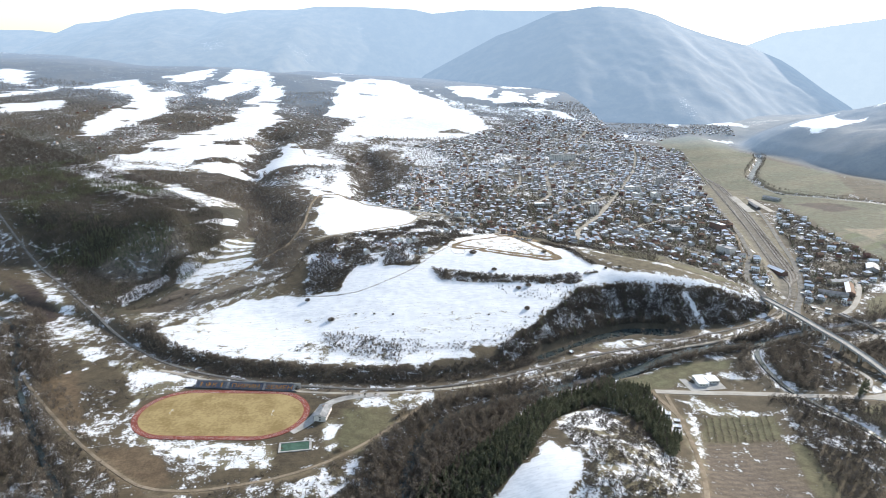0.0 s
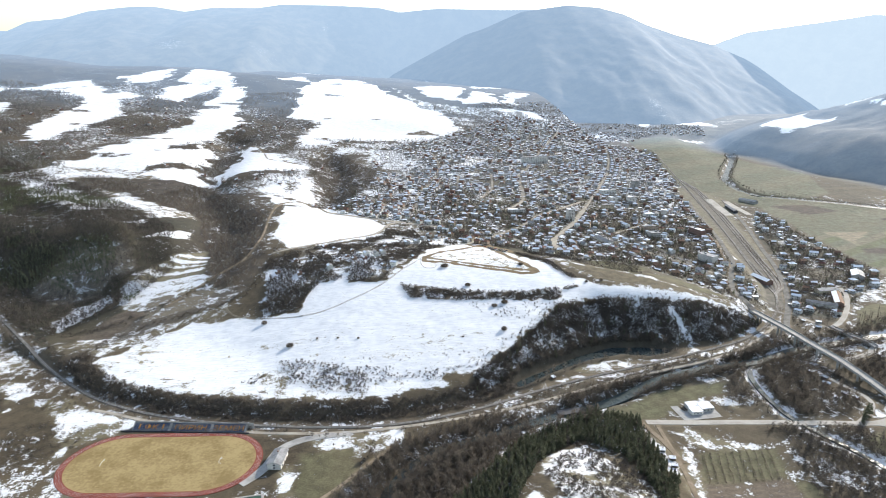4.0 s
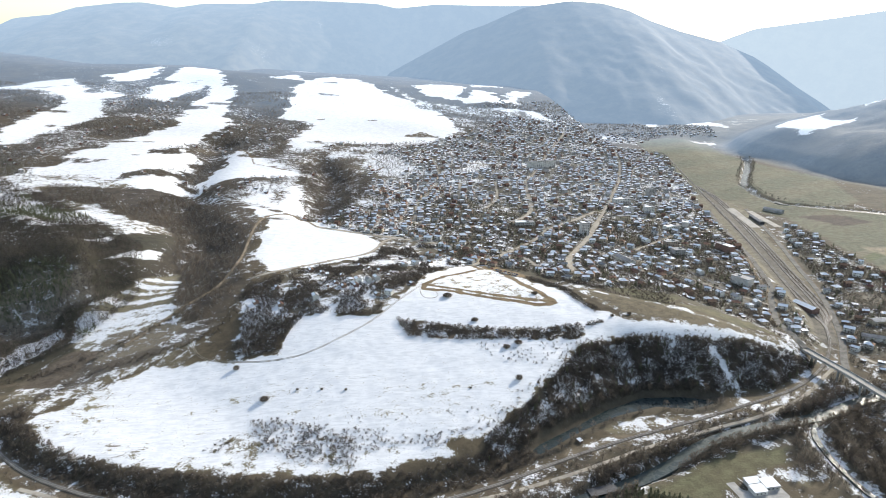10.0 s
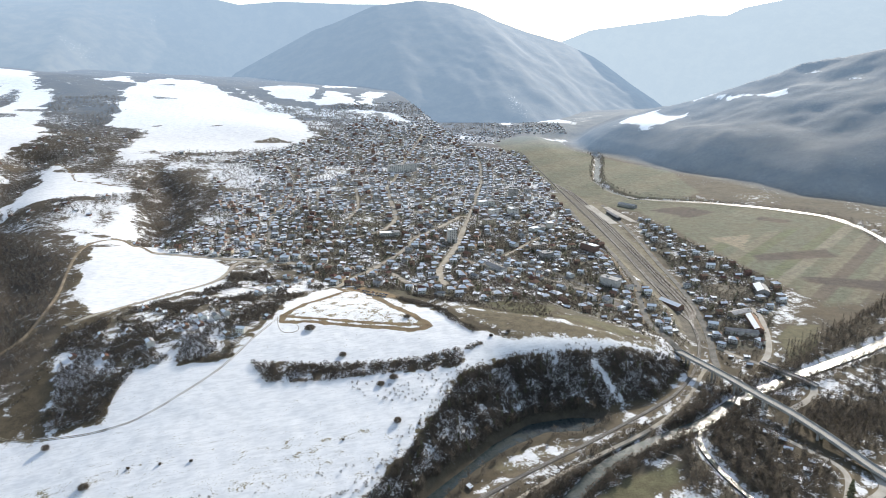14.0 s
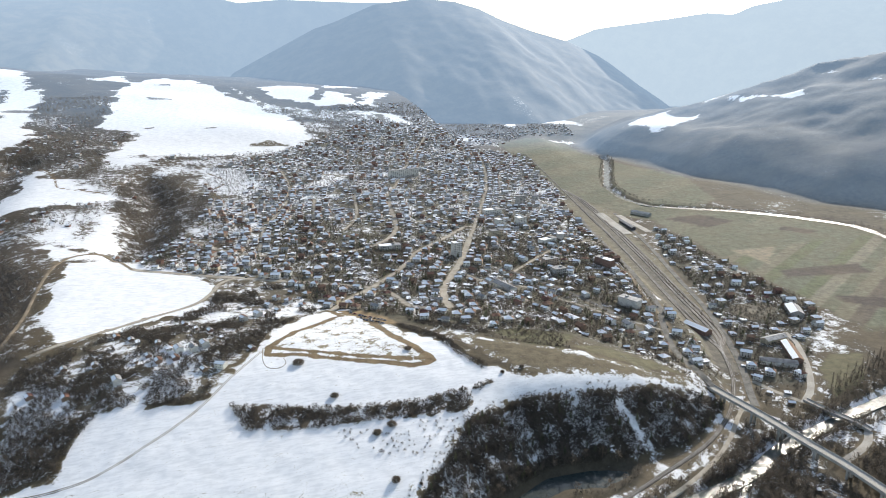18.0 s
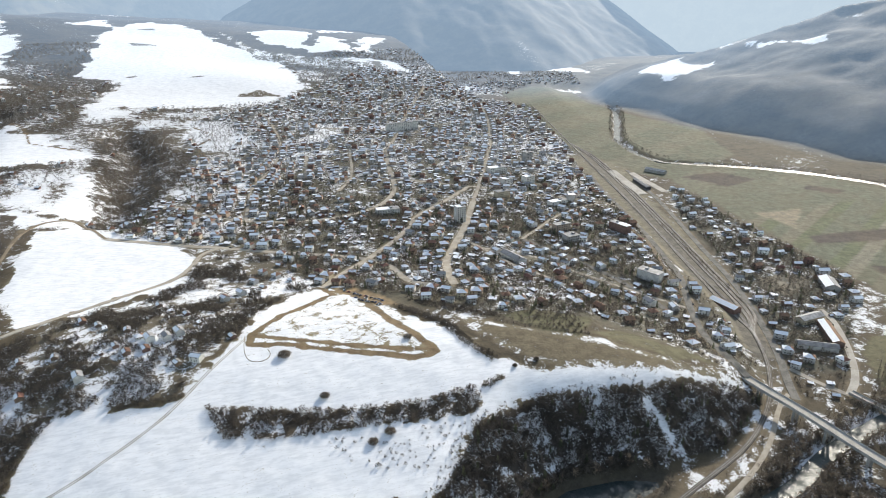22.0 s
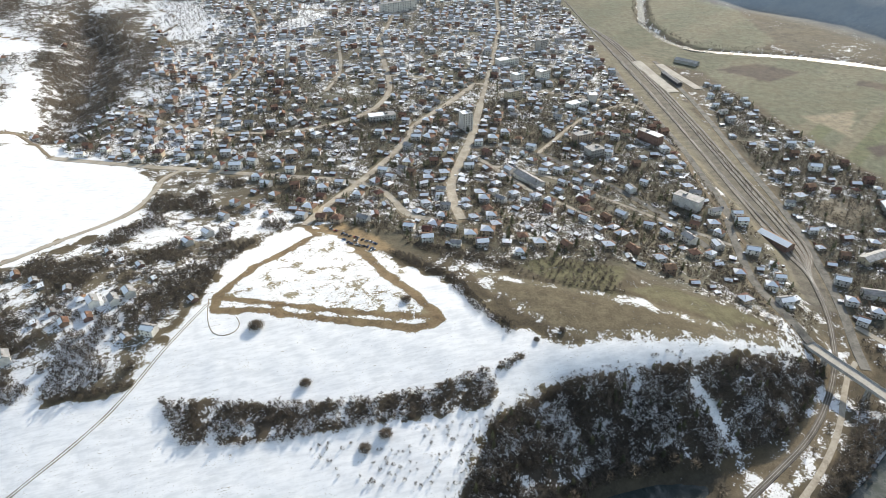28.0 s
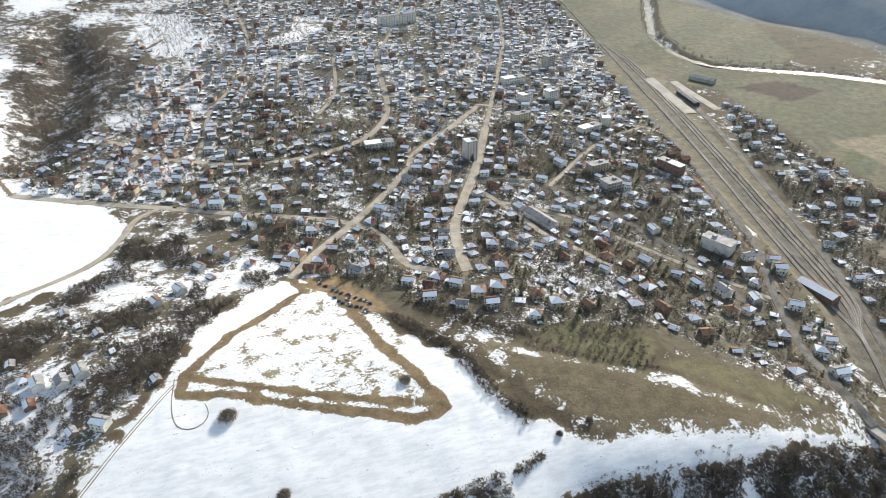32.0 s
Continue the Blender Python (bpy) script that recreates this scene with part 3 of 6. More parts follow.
def paint(x, y):
    """Cover colour (three) and snow share for places on the land."""
    cover = np.empty((len(x), 3))
    cover[:] = (0.072, 0.057, 0.037)
    snow = np.full(len(x), 0.25) + 0.3 * ripple(x, y, 55, 31) + 0.24 * ripple(x, y, 20, 32)
    z = height(x, y)

    def lay(mask, col, share=None):
        k = np.flatnonzero(mask > 0.002)
        m = np.clip(mask[k], 0, 1)
        cover[k] = cover[k] * (1 - m[:, None]) + np.array(col) * m[:, None]
        if share is not None:
            snow[k] = snow[k] * (1 - m) + (share if isinstance(share, float) else share[k]) * m

    def area(a, edge=4.0, wob=6.0, seed=40, size=14):
        k, out = close_by(x, y, a, edge + 2 * wob), np.zeros(len(x))
        p, q = x[k], y[k]
        out[k] = step(edge, -edge, area_dist(p, q, a) + wob * ripple(p, q, size, seed) + 0.6 * wob * ripple(p, q, 0.36 * size, seed + 1))
        return out

    def strip(pts, wide, soft=3.0):
        k, out = close_by(x, y, pts, wide + soft + 3), np.zeros(len(x))
        d, _ = line_dist(x[k], y[k], pts)
        out[k] = step(wide + soft, wide - soft, d + 1.5 * ripple(x[k], y[k], 9, 44))
        return out

    dark = (0.062, 0.05, 0.038)
    # country behind and beside the town
    lay(step(1250, 1500, y) * step(700, 500, x - 0.25 * (y - 1350)), (0.085, 0.07, 0.055), 0.5 + 0.4 * ripple(x, y, 100, 50) + 0.36 * ripple(x, y, 35, 51))
    lay(step(-330, -380, x) * step(980, 1080, y), dark, 0.22 + 0.3 * ripple(x, y, 70, 52))
    q, _ = line_dist(x, y, WEST_CREST)
    lay(step(215, 185, q + 14 * ripple(x, y, 30, 67)) * step(-350, -420, x), (0.045, 0.042, 0.03), 0.12 + 0.25 * ripple(x, y, 50, 53))
    crests = 0.34 * step(0.35, 0.8, ripple(x, 0.6 * y, 95, 82)) * step(3700, 4300, y)
    lay(step(2600, 2900, y), (0.06, 0.05, 0.04), 0.14 + crests + (0.36 * ripple(x, y, 150, 54) + 0.3 * ripple(x, y, 48, 83)) * step(3500, 2700, y))
    east = -area_dist(x, y, EAST_FOOT)
    lay(step(-260, -200, east + 30 * ripple(x, y, 60, 62)) * step(500, 800, y) * step(1050, 1150, x), (0.085, 0.075, 0.055), 0.12 + 0.25 * ripple(x, y, 60, 84))
    lay(step(-30, 40, east) * step(500, 800, y), (0.05, 0.046, 0.04), 0.02 + 0.10 * ripple(x, y, 120, 85))
    k = np.flatnonzero(east > -30)
    cover[k] *= (1 + 0.55 * ripple(x[k], y[k], 40, 91) + 0.4 * ripple(x[k], y[k], 90, 92))[:, None]
    # snow share rises past y 1450 to pale the far town in place of haze
    lay(step(-60, 10, area_dist(x, y, TOWN) * -1 - 20) * 0.9, (0.125, 0.118, 0.087), 0.34 + 0.28 * ripple(x, y, 40, 55) + 0.12 * step(1450, 1900, y))
    lay(area(SUBURB, 15), (0.10, 0.096, 0.072), 0.28 + 0.24 * ripple(x, y, 40, 56))
    lay(area([(-140, 1394), (-58, 1322), (26, 1369), (0, 1560), (-10, 1720), (-90, 1660), (-120, 1500)], 20, 14), (0.11, 0.095, 0.07), 0.56 + 0.35 * ripple(x, y, 28, 178))
    for n, a in enumerate(SNOW_FIELDS):
        gaps = step(0.8, 0.9, ripple(x + 0.5 * y, 2.2 * y - 0.6 * x, 190, 130 + n) + 0.35 * ripple(x, y, 45, 150 + n)) * (n < 5)
        lay(area(a, 12, 26, 60 + n, 48), (0.09, 0.075, 0.055), 1.25 - 0.95 * gaps)
    for n, a in enumerate(SNOW_PATCHES):
        lay(area(a, 14, 14, 80 + n), (0.12, 0.1, 0.065), (0.42 if n == 5 else 0.5 if n < 5 else 0.64) + 0.3 * ripple(x, y, 45, 90 + n) + (0.35 if n < 5 else 0.1) * ripple(x, y, 21, 190 + n))
    lay(area(VALLEY, 8, 6), (0.112, 0.12, 0.08), 0.06)
    stripes = step(1380, 1480, y) * step(-0.1, 0.3, np.sin((0.55 * x - 0.83 * y) / 26.0) + 0.4 * ripple(x, y, 90, 57))
    lay(area(VALLEY, 8, 6) * stripes, (0.138, 0.135, 0.092), 0.05)
    strips = np.floor((0.52 * x - 0.855 * y + 8 * ripple(x, y, 300, 73)) / 21.0)
    pick = (strips * 7.31) % 1.0
    east_plots = area(VALLEY, 8, 6) * step(1330, 1300, y - 0.1 * (x - 900))
    for lo, hi, col in ((0.0, 0.2, (0.155, 0.142, 0.098)), (0.2, 0.42, (0.10, 0.115, 0.062)), (0.42, 0.52, (0.09, 0.075, 0.06)), (0.52, 0.62, (0.185, 0.17, 0.125))):
        lay(east_plots * ((pick >= lo) & (pick < hi)), col, 0.05)
    for a in PLOUGHED:
        lay(area(a, 3, 2), (0.06, 0.047, 0.042), 0.0)
    lay(area(GARDENS, 8, 8), (0.105, 0.09, 0.065), 0.54 + 0.36 * ripple(x, y, 35, 58))
    lay(area(LONG_FIELD, 4, 5), (0.2, 0.17, 0.1), 1.2)
    lay(strip(BANK, 17, 6), (0.07, 0.057, 0.042), 0.2 + 0.2 * ripple(x, y, 16, 69))
    # the long hill
    lay(area(HILL_SNOW, 5, 5), (0.21, 0.175, 0.105), 1.02)
    thin = step(-150, -330, x) * step(900, 780, y)
    lay(area(HILL_SNOW, 5, 5) * thin, (0.2, 0.175, 0.11), 0.76 + 0.2 * ripple(x, y, 30, 59) + 0.2 * ripple(0.3 * x, y, 8, 74))
    low = area(HILL_SNOW, 5, 5) * step(830, 745, y + 0.12 * x) * step(-340, -250, x)
    lay(low, (0.19, 0.165, 0.1), 0.90 + 0.22 * ripple(0.12 * x + 0.1 * y, y - 0.1 * x, 7, 61) + 0.12 * ripple(x, y, 40, 68))
    lay(area(LOOP_LAND, 6, 4), (0.19, 0.16, 0.10), 0.72 + 0.14 * ripple(x + 0.4 * y, 0.5 * y, 12, 63) + 0.16 * ripple(x, y, 5, 86))
    lay(area([(-190, 792), (-90, 800), (60, 790), (95, 772), (40, 752), (-100, 755), (-180, 765)], 14, 10), (0.19, 0.165, 0.1), 0.84 + 0.26 * ripple(0.05 * x, y - 0.12 * x, 3.4, 87))
    lay(area(TERRACE, 3, 4), dark, 0.46 + 0.3 * ripple(x, y, 9, 88))
    lay(area(CLIFF_WOOD, 3, 4), (0.045, 0.038, 0.032), 0.46 + 0.3 * ripple(x, y, 14, 64))
    lay(step(7, 4, np.abs(x - (341 - 0.25 * (y - 840)) + 3 * ripple(x, y, 12, 65))) * step(842, 838, y) * step(796, 802, y), dark, 0.62 + 0.35 * ripple(x, y, 7, 78))
    lay(area(BROWN_FIELD, 4, 5), (0.14, 0.115, 0.074), 0.44 + 0.26 * ripple(x + 0.6 * y, 2 * y, 16, 66))
    inner = step(2, -14, area_dist(x, y, BROWN_FIELD))
    lay(inner, (0.122, 0.1, 0.064), 0.08)
    lay(strip([(216, 994), (236, 968), (270, 949), (300, 934), (333, 918), (362, 893), (400, 868), (436, 862)], 3, 3), (0.14, 0.12, 0.08), 0.44 + 0.42 * ripple(x, y, 13, 95))
    for n, a in enumerate(LOW_SNOW):
        lay(area(a, 4, 5, 110 + n), (0.14, 0.12, 0.075), (0.84 if n < 2 else 0.58) + 0.34 * ripple(x, y, 18, 120 + n))
    lay(area(KNOLL_SNOW, 4, 4), (0.14, 0.12, 0.075), 1.1)
    for a in PLOTS:
        lay(area(a, 3, 3), (0.112, 0.104, 0.058), 0.07)
    furrow = 0.5 + 0.5 * np.sin((0.2 * x + y) / 1.1)
    for n, a in enumerate(STAND_SOILS):
        lay(area(a, 3, 3), (0.15, 0.118, 0.088) if n == 2 else (0.125, 0.088, 0.054), 0.10 + 0.16 * furrow if n == 2 else 0.02 + 0.0 * x)
        if n == 2:
            lay(area(a, 3, 3) * furrow, (0.09, 0.07, 0.055))
    rows = ripple(0.04 * (x + 0.3 * y), y - 0.1 * x, 9, 71)
    lay(area(LEFT_FIELD, 4, 4), (0.17, 0.15, 0.10), 0.55 + 0.5 * rows)
    lay(area(GREY_FIELD, 4, 4), (0.105, 0.09, 0.072), 0.34 + 0.35 * rows)
    for n, a in enumerate((RAVINE, TOWN_RAVINE)):
        lay(area(a, 8, 8, 170 + n), (0.06, 0.05, 0.041), (0.12, 0.34)[n] + 0.28 * ripple(x, y, 18, 172 + n))
    for n, a in enumerate(WEST_SNOW):
        lay(area(a, 5, 5, 175 + n), (0.12, 0.1, 0.07), 0.95 + 0.2 * ripple(x, y, 12, 176 + n))
    for n, a in enumerate(WEST_SOILS):
        lay(area(a, 4, 3), ((0.12, 0.095, 0.07), (0.05, 0.036, 0.031), (0.17, 0.145, 0.11))[n], (0.05, 0.03, 0.3)[n])
    lay(area(PALE_SLOPE, 8, 8), (0.17, 0.15, 0.12), 0.24 + 0.25 * ripple(x, y, 9, 72))
    lay(area(YARD, 5, 4), (0.185, 0.165, 0.115), 0.08 + 0.12 * ripple(x, y, 30, 79))
    lay(strip([(541, 924), (574, 1000), (603, 1110), (636, 1227), (664, 1326), (706, 1480), (745, 1640), (775, 1800)], 17, 6), (0.15, 0.135, 0.11), 0.02)
    lay(area([(672, 1085), (716, 1086), (740, 1060), (670, 1030), (650, 1056)], 4, 4), (0.22, 0.195, 0.15), 0.1)
    lay(area([(862, 1320), (956, 1316), (874, 1237), (862, 1289)], 4, 4), (0.24, 0.205, 0.145), 0.1)
    lay(area([(61, 588), (116, 628), (130, 634), (120, 617), (70, 583)], 3, 3), (0.22, 0.12, 0.06), 0.05)
    lay(area(PARKING, 4, 4), (0.27, 0.19, 0.105), 0.05)
    # verges, tracks and stream banks
    for wide, kind, pts in ROADS:
        lay(0.8 * strip(pts, wide / 2 + 1.5, 2.5), (0.185, 0.145, 0.095), 0.14)
    lay(strip(RAIL_LINE[10:17], 10, 4), (0.13, 0.105, 0.072), 0.42 + 0.35 * ripple(x, y, 11, 76))
    lay(strip(RAIL_LINE[:10], 8, 4), (0.10, 0.08, 0.058), 0.3 + 0.3 * ripple(x, y, 11, 77))
    for wide, pts in [t for t in TRACKS if t[0] > 4]:
        lay(strip(pts, wide / 2, 2.2), (0.185, 0.13, 0.075), 0.06 + 0.16 * ripple(x, y, 5, 93))
    lay(area([(140, 640), (150, 690), (230, 716), (330, 745), (420, 775), (480, 830), (520, 820), (500, 740), (400, 610), (380, 560), (340, 690), (240, 660)], 8, 8), (0.07, 0.06, 0.044), 0.3 + 0.34 * ripple(x, y, 13, 94))
    for a in (PLOTS[3],):
        lay(area(a, 4, 4), (0.105, 0.102, 0.056), 0.07)
    for bed in (RIVER, LOWER_RIVER, SIDE_ARM, BROOK, UPPER_RIVER):
        lay(strip(bed, 15, 6), (0.085, 0.072, 0.052), 0.36 + 0.3 * ripple(x, y, 14, 75))
    lay(strip(SIDE_ARM, 7, 4), (0.2, 0.18, 0.14), 0.72 + 0.3 * ripple(x, y, 7, 89))
    lay(strip(RIVER[3:9], 14, 5), (0.2, 0.18, 0.14), 0.66 + 0.35 * ripple(x, y, 16, 90))
    lay(step(14, 3, area_dist(x, y, LAKE)), (0.05, 0.044, 0.034), 0.06)
    return np.c_[cover, np.ones(len(x))], snow, z


def land_sheet(name, x, y, z, quads, mat, cover, snow, air, glare, label):
    used, inv = np.unique(quads, return_inverse=True)
    me = mesh_from(name, np.c_[x, y, z][used], inv.reshape(-1, 4), [mat], smooth=True)
    a = me.color_attributes.new("cover", "FLOAT_COLOR", "POINT")
    a.data.foreach_set("color", cover[used].astype(np.float32).ravel())
    for key, values in (("snow", snow), ("air", air), ("glare", glare)):
        a = me.attributes.new(key, "FLOAT", "POINT")
        a.data.foreach_set("value", values[used].astype(np.float32))
    return tagged(new(name, me), label, kind="structure")


def grid_quads(nx, ny):
    i = np.arange(ny - 1)[:, None] * nx + np.arange(nx - 1)[None]
    return np.stack([i, i + 1, i + nx + 1, i + nx], -1).reshape(-1, 4)


def build_land():
    xs = spaced([-5200, (-1500, 45), (-700, 14), (-480, 8), (0, 3.6), (205, 1.6), (620, 3.4), (800, 5), (1300, 8), (2400, 22), (5200, 60)])
    ys = spaced([-400, (300, 40), (430, 8), (900, 3.4), (1115, 1.6), (1420, 5), (1900, 7), (2600, 12), (3400, 18), (5600, 40)])
    gx, gy = np.meshgrid(xs, ys)
    x, y = gx.ravel(), gy.ravel()
    cover, snow, z = paint(x, y)
    quads = grid_quads(len(xs), len(ys))
    east = -area_dist(x, y, EAST_FOOT)
    far_off = (y > 2350) | (east > -60)
    behind = far_off[quads[:, 0]]
    # painted haze: how strongly the far ground glows, rising with distance
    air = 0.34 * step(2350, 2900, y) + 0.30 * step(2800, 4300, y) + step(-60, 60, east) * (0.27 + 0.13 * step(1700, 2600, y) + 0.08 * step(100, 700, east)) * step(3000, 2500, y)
    still = np.zeros(len(x))
    land_sheet("ground", x, y, z, quads[~behind], LAND, cover, snow, still, still, "winter valley floor and slopes, patchy snow over dry grass")
    land_sheet("backdrop_foothills", x, y, z, quads[behind], RANGES, cover, snow, air, still, "wooded foothills with snow fields and painted haze glow")


def range_sheet(name, label, crest, gap, near, steep, thick, glare, seed, spur):
    """A mountain range: a crest line, its spurs running down towards the valley, and its back."""
    c = np.array(crest, float)
    xs = np.arange(c[0, 0], c[-1, 0], gap)
    run = np.r_[-near * 0.4, -near * 0.15, np.linspace(0, 1, 64) ** 1.25 * near]
    gx, gd = np.meshgrid(xs, run)
    x, d = gx.ravel(), gd.ravel()
    y = np.interp(x, c[:, 0], c[:, 1]) - d
    top = np.interp(x, c[:, 0], c[:, 2]) + 0.004 * gap * ripple(x, 0 * x, 3 * gap, seed)
    fold = ripple(x + 0.35 * d, 0.28 * d, spur, seed + 1) + 0.5 * ripple(x - 0.3 * d, 0.4 * d, spur * 0.42, seed + 2) + 0.22 * ripple(x, 0.7 * d, spur * 0.17, seed + 3)
    steep = np.interp(x, *steep) if isinstance(steep, tuple) else steep
    z = top - steep * np.abs(d) * (1 + 0.12 * np.minimum(np.abs(d) / near, 1)) + 0.11 * spur * fold * step(0, 0.5 * near, d)
    cover = np.empty((len(x), 4))
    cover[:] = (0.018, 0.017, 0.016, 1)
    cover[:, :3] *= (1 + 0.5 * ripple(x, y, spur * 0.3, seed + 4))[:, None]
    snow = 0.26 * step(0.5, 0.8, ripple(x, 0.55 * y, spur * 0.35, seed + 5)) * step(-0.1, 0.5, ripple(x, y, spur * 1.6, seed + 6))
    # thick holds the painted haze glow at crest and foot
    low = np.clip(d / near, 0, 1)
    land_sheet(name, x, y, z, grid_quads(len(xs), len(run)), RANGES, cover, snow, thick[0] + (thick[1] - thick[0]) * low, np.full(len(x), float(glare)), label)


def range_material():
    """Far land with its haze painted on as a blue to white glow."""
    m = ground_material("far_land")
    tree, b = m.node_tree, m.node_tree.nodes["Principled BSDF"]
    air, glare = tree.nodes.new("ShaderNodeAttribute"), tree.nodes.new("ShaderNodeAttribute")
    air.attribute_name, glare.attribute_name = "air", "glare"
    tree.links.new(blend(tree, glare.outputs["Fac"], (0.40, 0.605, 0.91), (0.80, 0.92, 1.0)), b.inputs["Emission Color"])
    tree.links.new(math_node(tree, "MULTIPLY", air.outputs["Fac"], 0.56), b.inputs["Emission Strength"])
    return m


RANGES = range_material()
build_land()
range_sheet("backdrop_peak", "broad wooded mountain behind the town with painted blue haze",
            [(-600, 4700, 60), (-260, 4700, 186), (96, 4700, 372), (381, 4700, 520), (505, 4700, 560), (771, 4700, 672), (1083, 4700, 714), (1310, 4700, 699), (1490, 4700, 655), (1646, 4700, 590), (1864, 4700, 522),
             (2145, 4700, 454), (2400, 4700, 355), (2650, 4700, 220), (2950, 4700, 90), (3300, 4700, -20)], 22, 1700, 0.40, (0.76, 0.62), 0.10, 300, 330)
range_sheet("backdrop_range", "long mountain range with thin snow on its crest and painted haze",
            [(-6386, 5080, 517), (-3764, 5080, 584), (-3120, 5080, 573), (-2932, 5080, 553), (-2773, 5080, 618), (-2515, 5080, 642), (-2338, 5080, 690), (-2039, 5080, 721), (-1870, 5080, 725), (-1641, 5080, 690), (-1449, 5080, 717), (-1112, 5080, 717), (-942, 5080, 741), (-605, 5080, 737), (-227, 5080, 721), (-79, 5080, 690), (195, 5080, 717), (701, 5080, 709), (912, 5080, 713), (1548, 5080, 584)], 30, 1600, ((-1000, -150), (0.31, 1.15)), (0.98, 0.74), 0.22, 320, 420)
range_sheet("backdrop_far_range", "far mountain range paled by painted bright haze",
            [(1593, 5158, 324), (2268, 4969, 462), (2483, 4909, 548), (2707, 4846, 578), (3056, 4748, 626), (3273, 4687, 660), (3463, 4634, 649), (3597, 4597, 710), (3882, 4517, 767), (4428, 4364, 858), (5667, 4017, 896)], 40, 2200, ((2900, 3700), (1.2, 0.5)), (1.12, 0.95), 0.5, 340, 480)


# ---- helpers for built things ----
class Geo:
    """Corners and faces of one mesh, gathered piece by piece."""

    def __init__(self):
        self.v, self.f = [], []

    def prism(self, ring, rise):
        """A closed prism over a flat ring of points, lifted by a vector."""
        n, k = len(ring), len(self.v)
        rise = Vector(rise)
        self.v += [tuple(p) for p in ring] + [tuple(Vector(p) + rise) for p in ring]
        self.f += [tuple(range(k + n - 1, k - 1, -1)), tuple(range(k + n, k + 2 * n))]
        self.f += [(k + i, k + (i + 1) % n, k + n + (i + 1) % n, k + n + i) for i in range(n)]
        return self

    def box(self, x0, x1, y0, y1, z0, z1):
        return self.prism([(x0, y0, z0), (x1, y0, z0), (x1, y1, z0), (x0, y1, z0)], (0, 0, z1 - z0))

    def add(self, verts, faces):
        k = len(self.v)
        self.v += [tuple(p) for p in verts]
        self.f += [tuple(k + i for i in f) for f in faces]
        return self

    def mesh(self, name, mat):
        me = bpy.data.meshes.new(name)
        me.from_pydata(self.v, [], self.f)
        me.materials.append(mat)
        return me

    def triangles(self):
        out = []
        for f in self.f:
            out += [(f[0], f[i], f[i + 1]) for i in range(1, len(f) - 1)]
        return np.array(self.v, float), np.array(out, int)


def part(name, geo, mat, parent, label=""):
    ob = new(name, geo if isinstance(geo, bpy.types.Mesh) else geo.mesh(name, mat))
    ob.parent = parent
    if label:
        ob["label"] = label
    return ob


def thing(name, m, label, category, group=""):
    ob = new(name)
    ob.empty_display_size = 0.5
    ob.matrix_world = m
    return tagged(ob, label, category, group)


def ribbon(name, pts, wide, mat, lift=0.25, gap=6.0, label="", flat=False, skirt=1.2, bed=None):
    """A road, track or water laid on the land along a line."""
    c = along(pts, gap)
    t = np.gradient(c, axis=0)
    t /= np.hypot(*t.T)[:, None]
    side = np.c_[-t[:, 1], t[:, 0]]
    a, b = c + side * wide / 2, c - side * wide / 2
    if bed is None:
        z = np.maximum(np.maximum(height(*c.T), height(*a.T)), height(*b.T)) + lift
        z = np.convolve(np.pad(z, 2, "edge"), np.ones(5) / 5, "valid")
        z = np.maximum(z, np.maximum(np.maximum(height(*c.T), height(*a.T)), height(*b.T)) + 0.6 * lift)
    else:
        z = height(*c.T) + bed
        z = np.convolve(np.pad(z, 6, "edge"), np.ones(13) / 13, "valid")
    n = len(c)
    rows = [np.c_[a + side * 0.6, z - skirt], np.c_[a, z], np.c_[c, z + (0.0 if flat else 0.06)], np.c_[b, z], np.c_[b - side * 0.6, z - skirt]]
    verts = np.concatenate(rows)
    i = np.arange(n - 1)
    faces = np.concatenate([np.stack([k * n + i, (k + 1) * n + i, (k + 1) * n + i + 1, k * n + i + 1], 1) for k in range(4)])
    ob = new(name, mesh_from(name, verts, faces, [mat], smooth=False))
    return tagged(ob, label, kind="structure")


# ---- water ----
def water_material(name, deep, rough, ripples):
    m, tree, b = material(name, rough, 0.5)
    n = grain(tree, 0.05, 3)
    tree.links.new(blend(tree, n, deep, tuple(v * 1.6 for v in deep)), b.inputs["Base Color"])
    # riffles: patches of broken water between smooth reaches
    patch = remap(tree, math_node(tree, "ADD", grain(tree, 0.11, 4, 0.7), math_node(tree, "MULTIPLY", grain(tree, 0.6, 3, 0.6), 0.35)), 0.52, 0.78)
    tree.links.new(math_node(tree, "MULTIPLY_ADD", patch, 0.4, rough), b.inputs["Roughness"])
    tree.links.new(math_node(tree, "MULTIPLY_ADD", patch, -0.35, 0.42), b.inputs["Specular IOR Level"])
    bn = node(tree, "ShaderNodeBump", Strength=ripples, Distance=0.4)
    tree.links.new(grain(tree, 0.45, 4, 0.65), bn.inputs["Height"])
    tree.links.new(bn.outputs[0], b.inputs["Normal"])
    return m


MUD = mottled("mud", (0.20, 0.165, 0.12), (0.34, 0.29, 0.22), 0.2, 0.95, 0.1)
STREAM = water_material("rippled_water", (0.04, 0.052, 0.05), 0.16, 0.4)
STILL = water_material("still_water", (0.018, 0.026, 0.026), 0.06, 0.06)
ribbon("river", RIVER, 13, STREAM, label="rippled river glinting in low sun", flat=True, bed=1.7)
ribbon("lower_river", LOWER_RIVER, 11, STREAM, label="grey river between bare trees", flat=True, bed=1.65)
ribbon("river_side_arm", SIDE_ARM, 5, STREAM, label="narrow rippled side arm of the river", flat=True, bed=1.5)
ribbon("brook", BROOK, 5, STREAM, label="grey brook between bare trees", flat=True, bed=1.6)
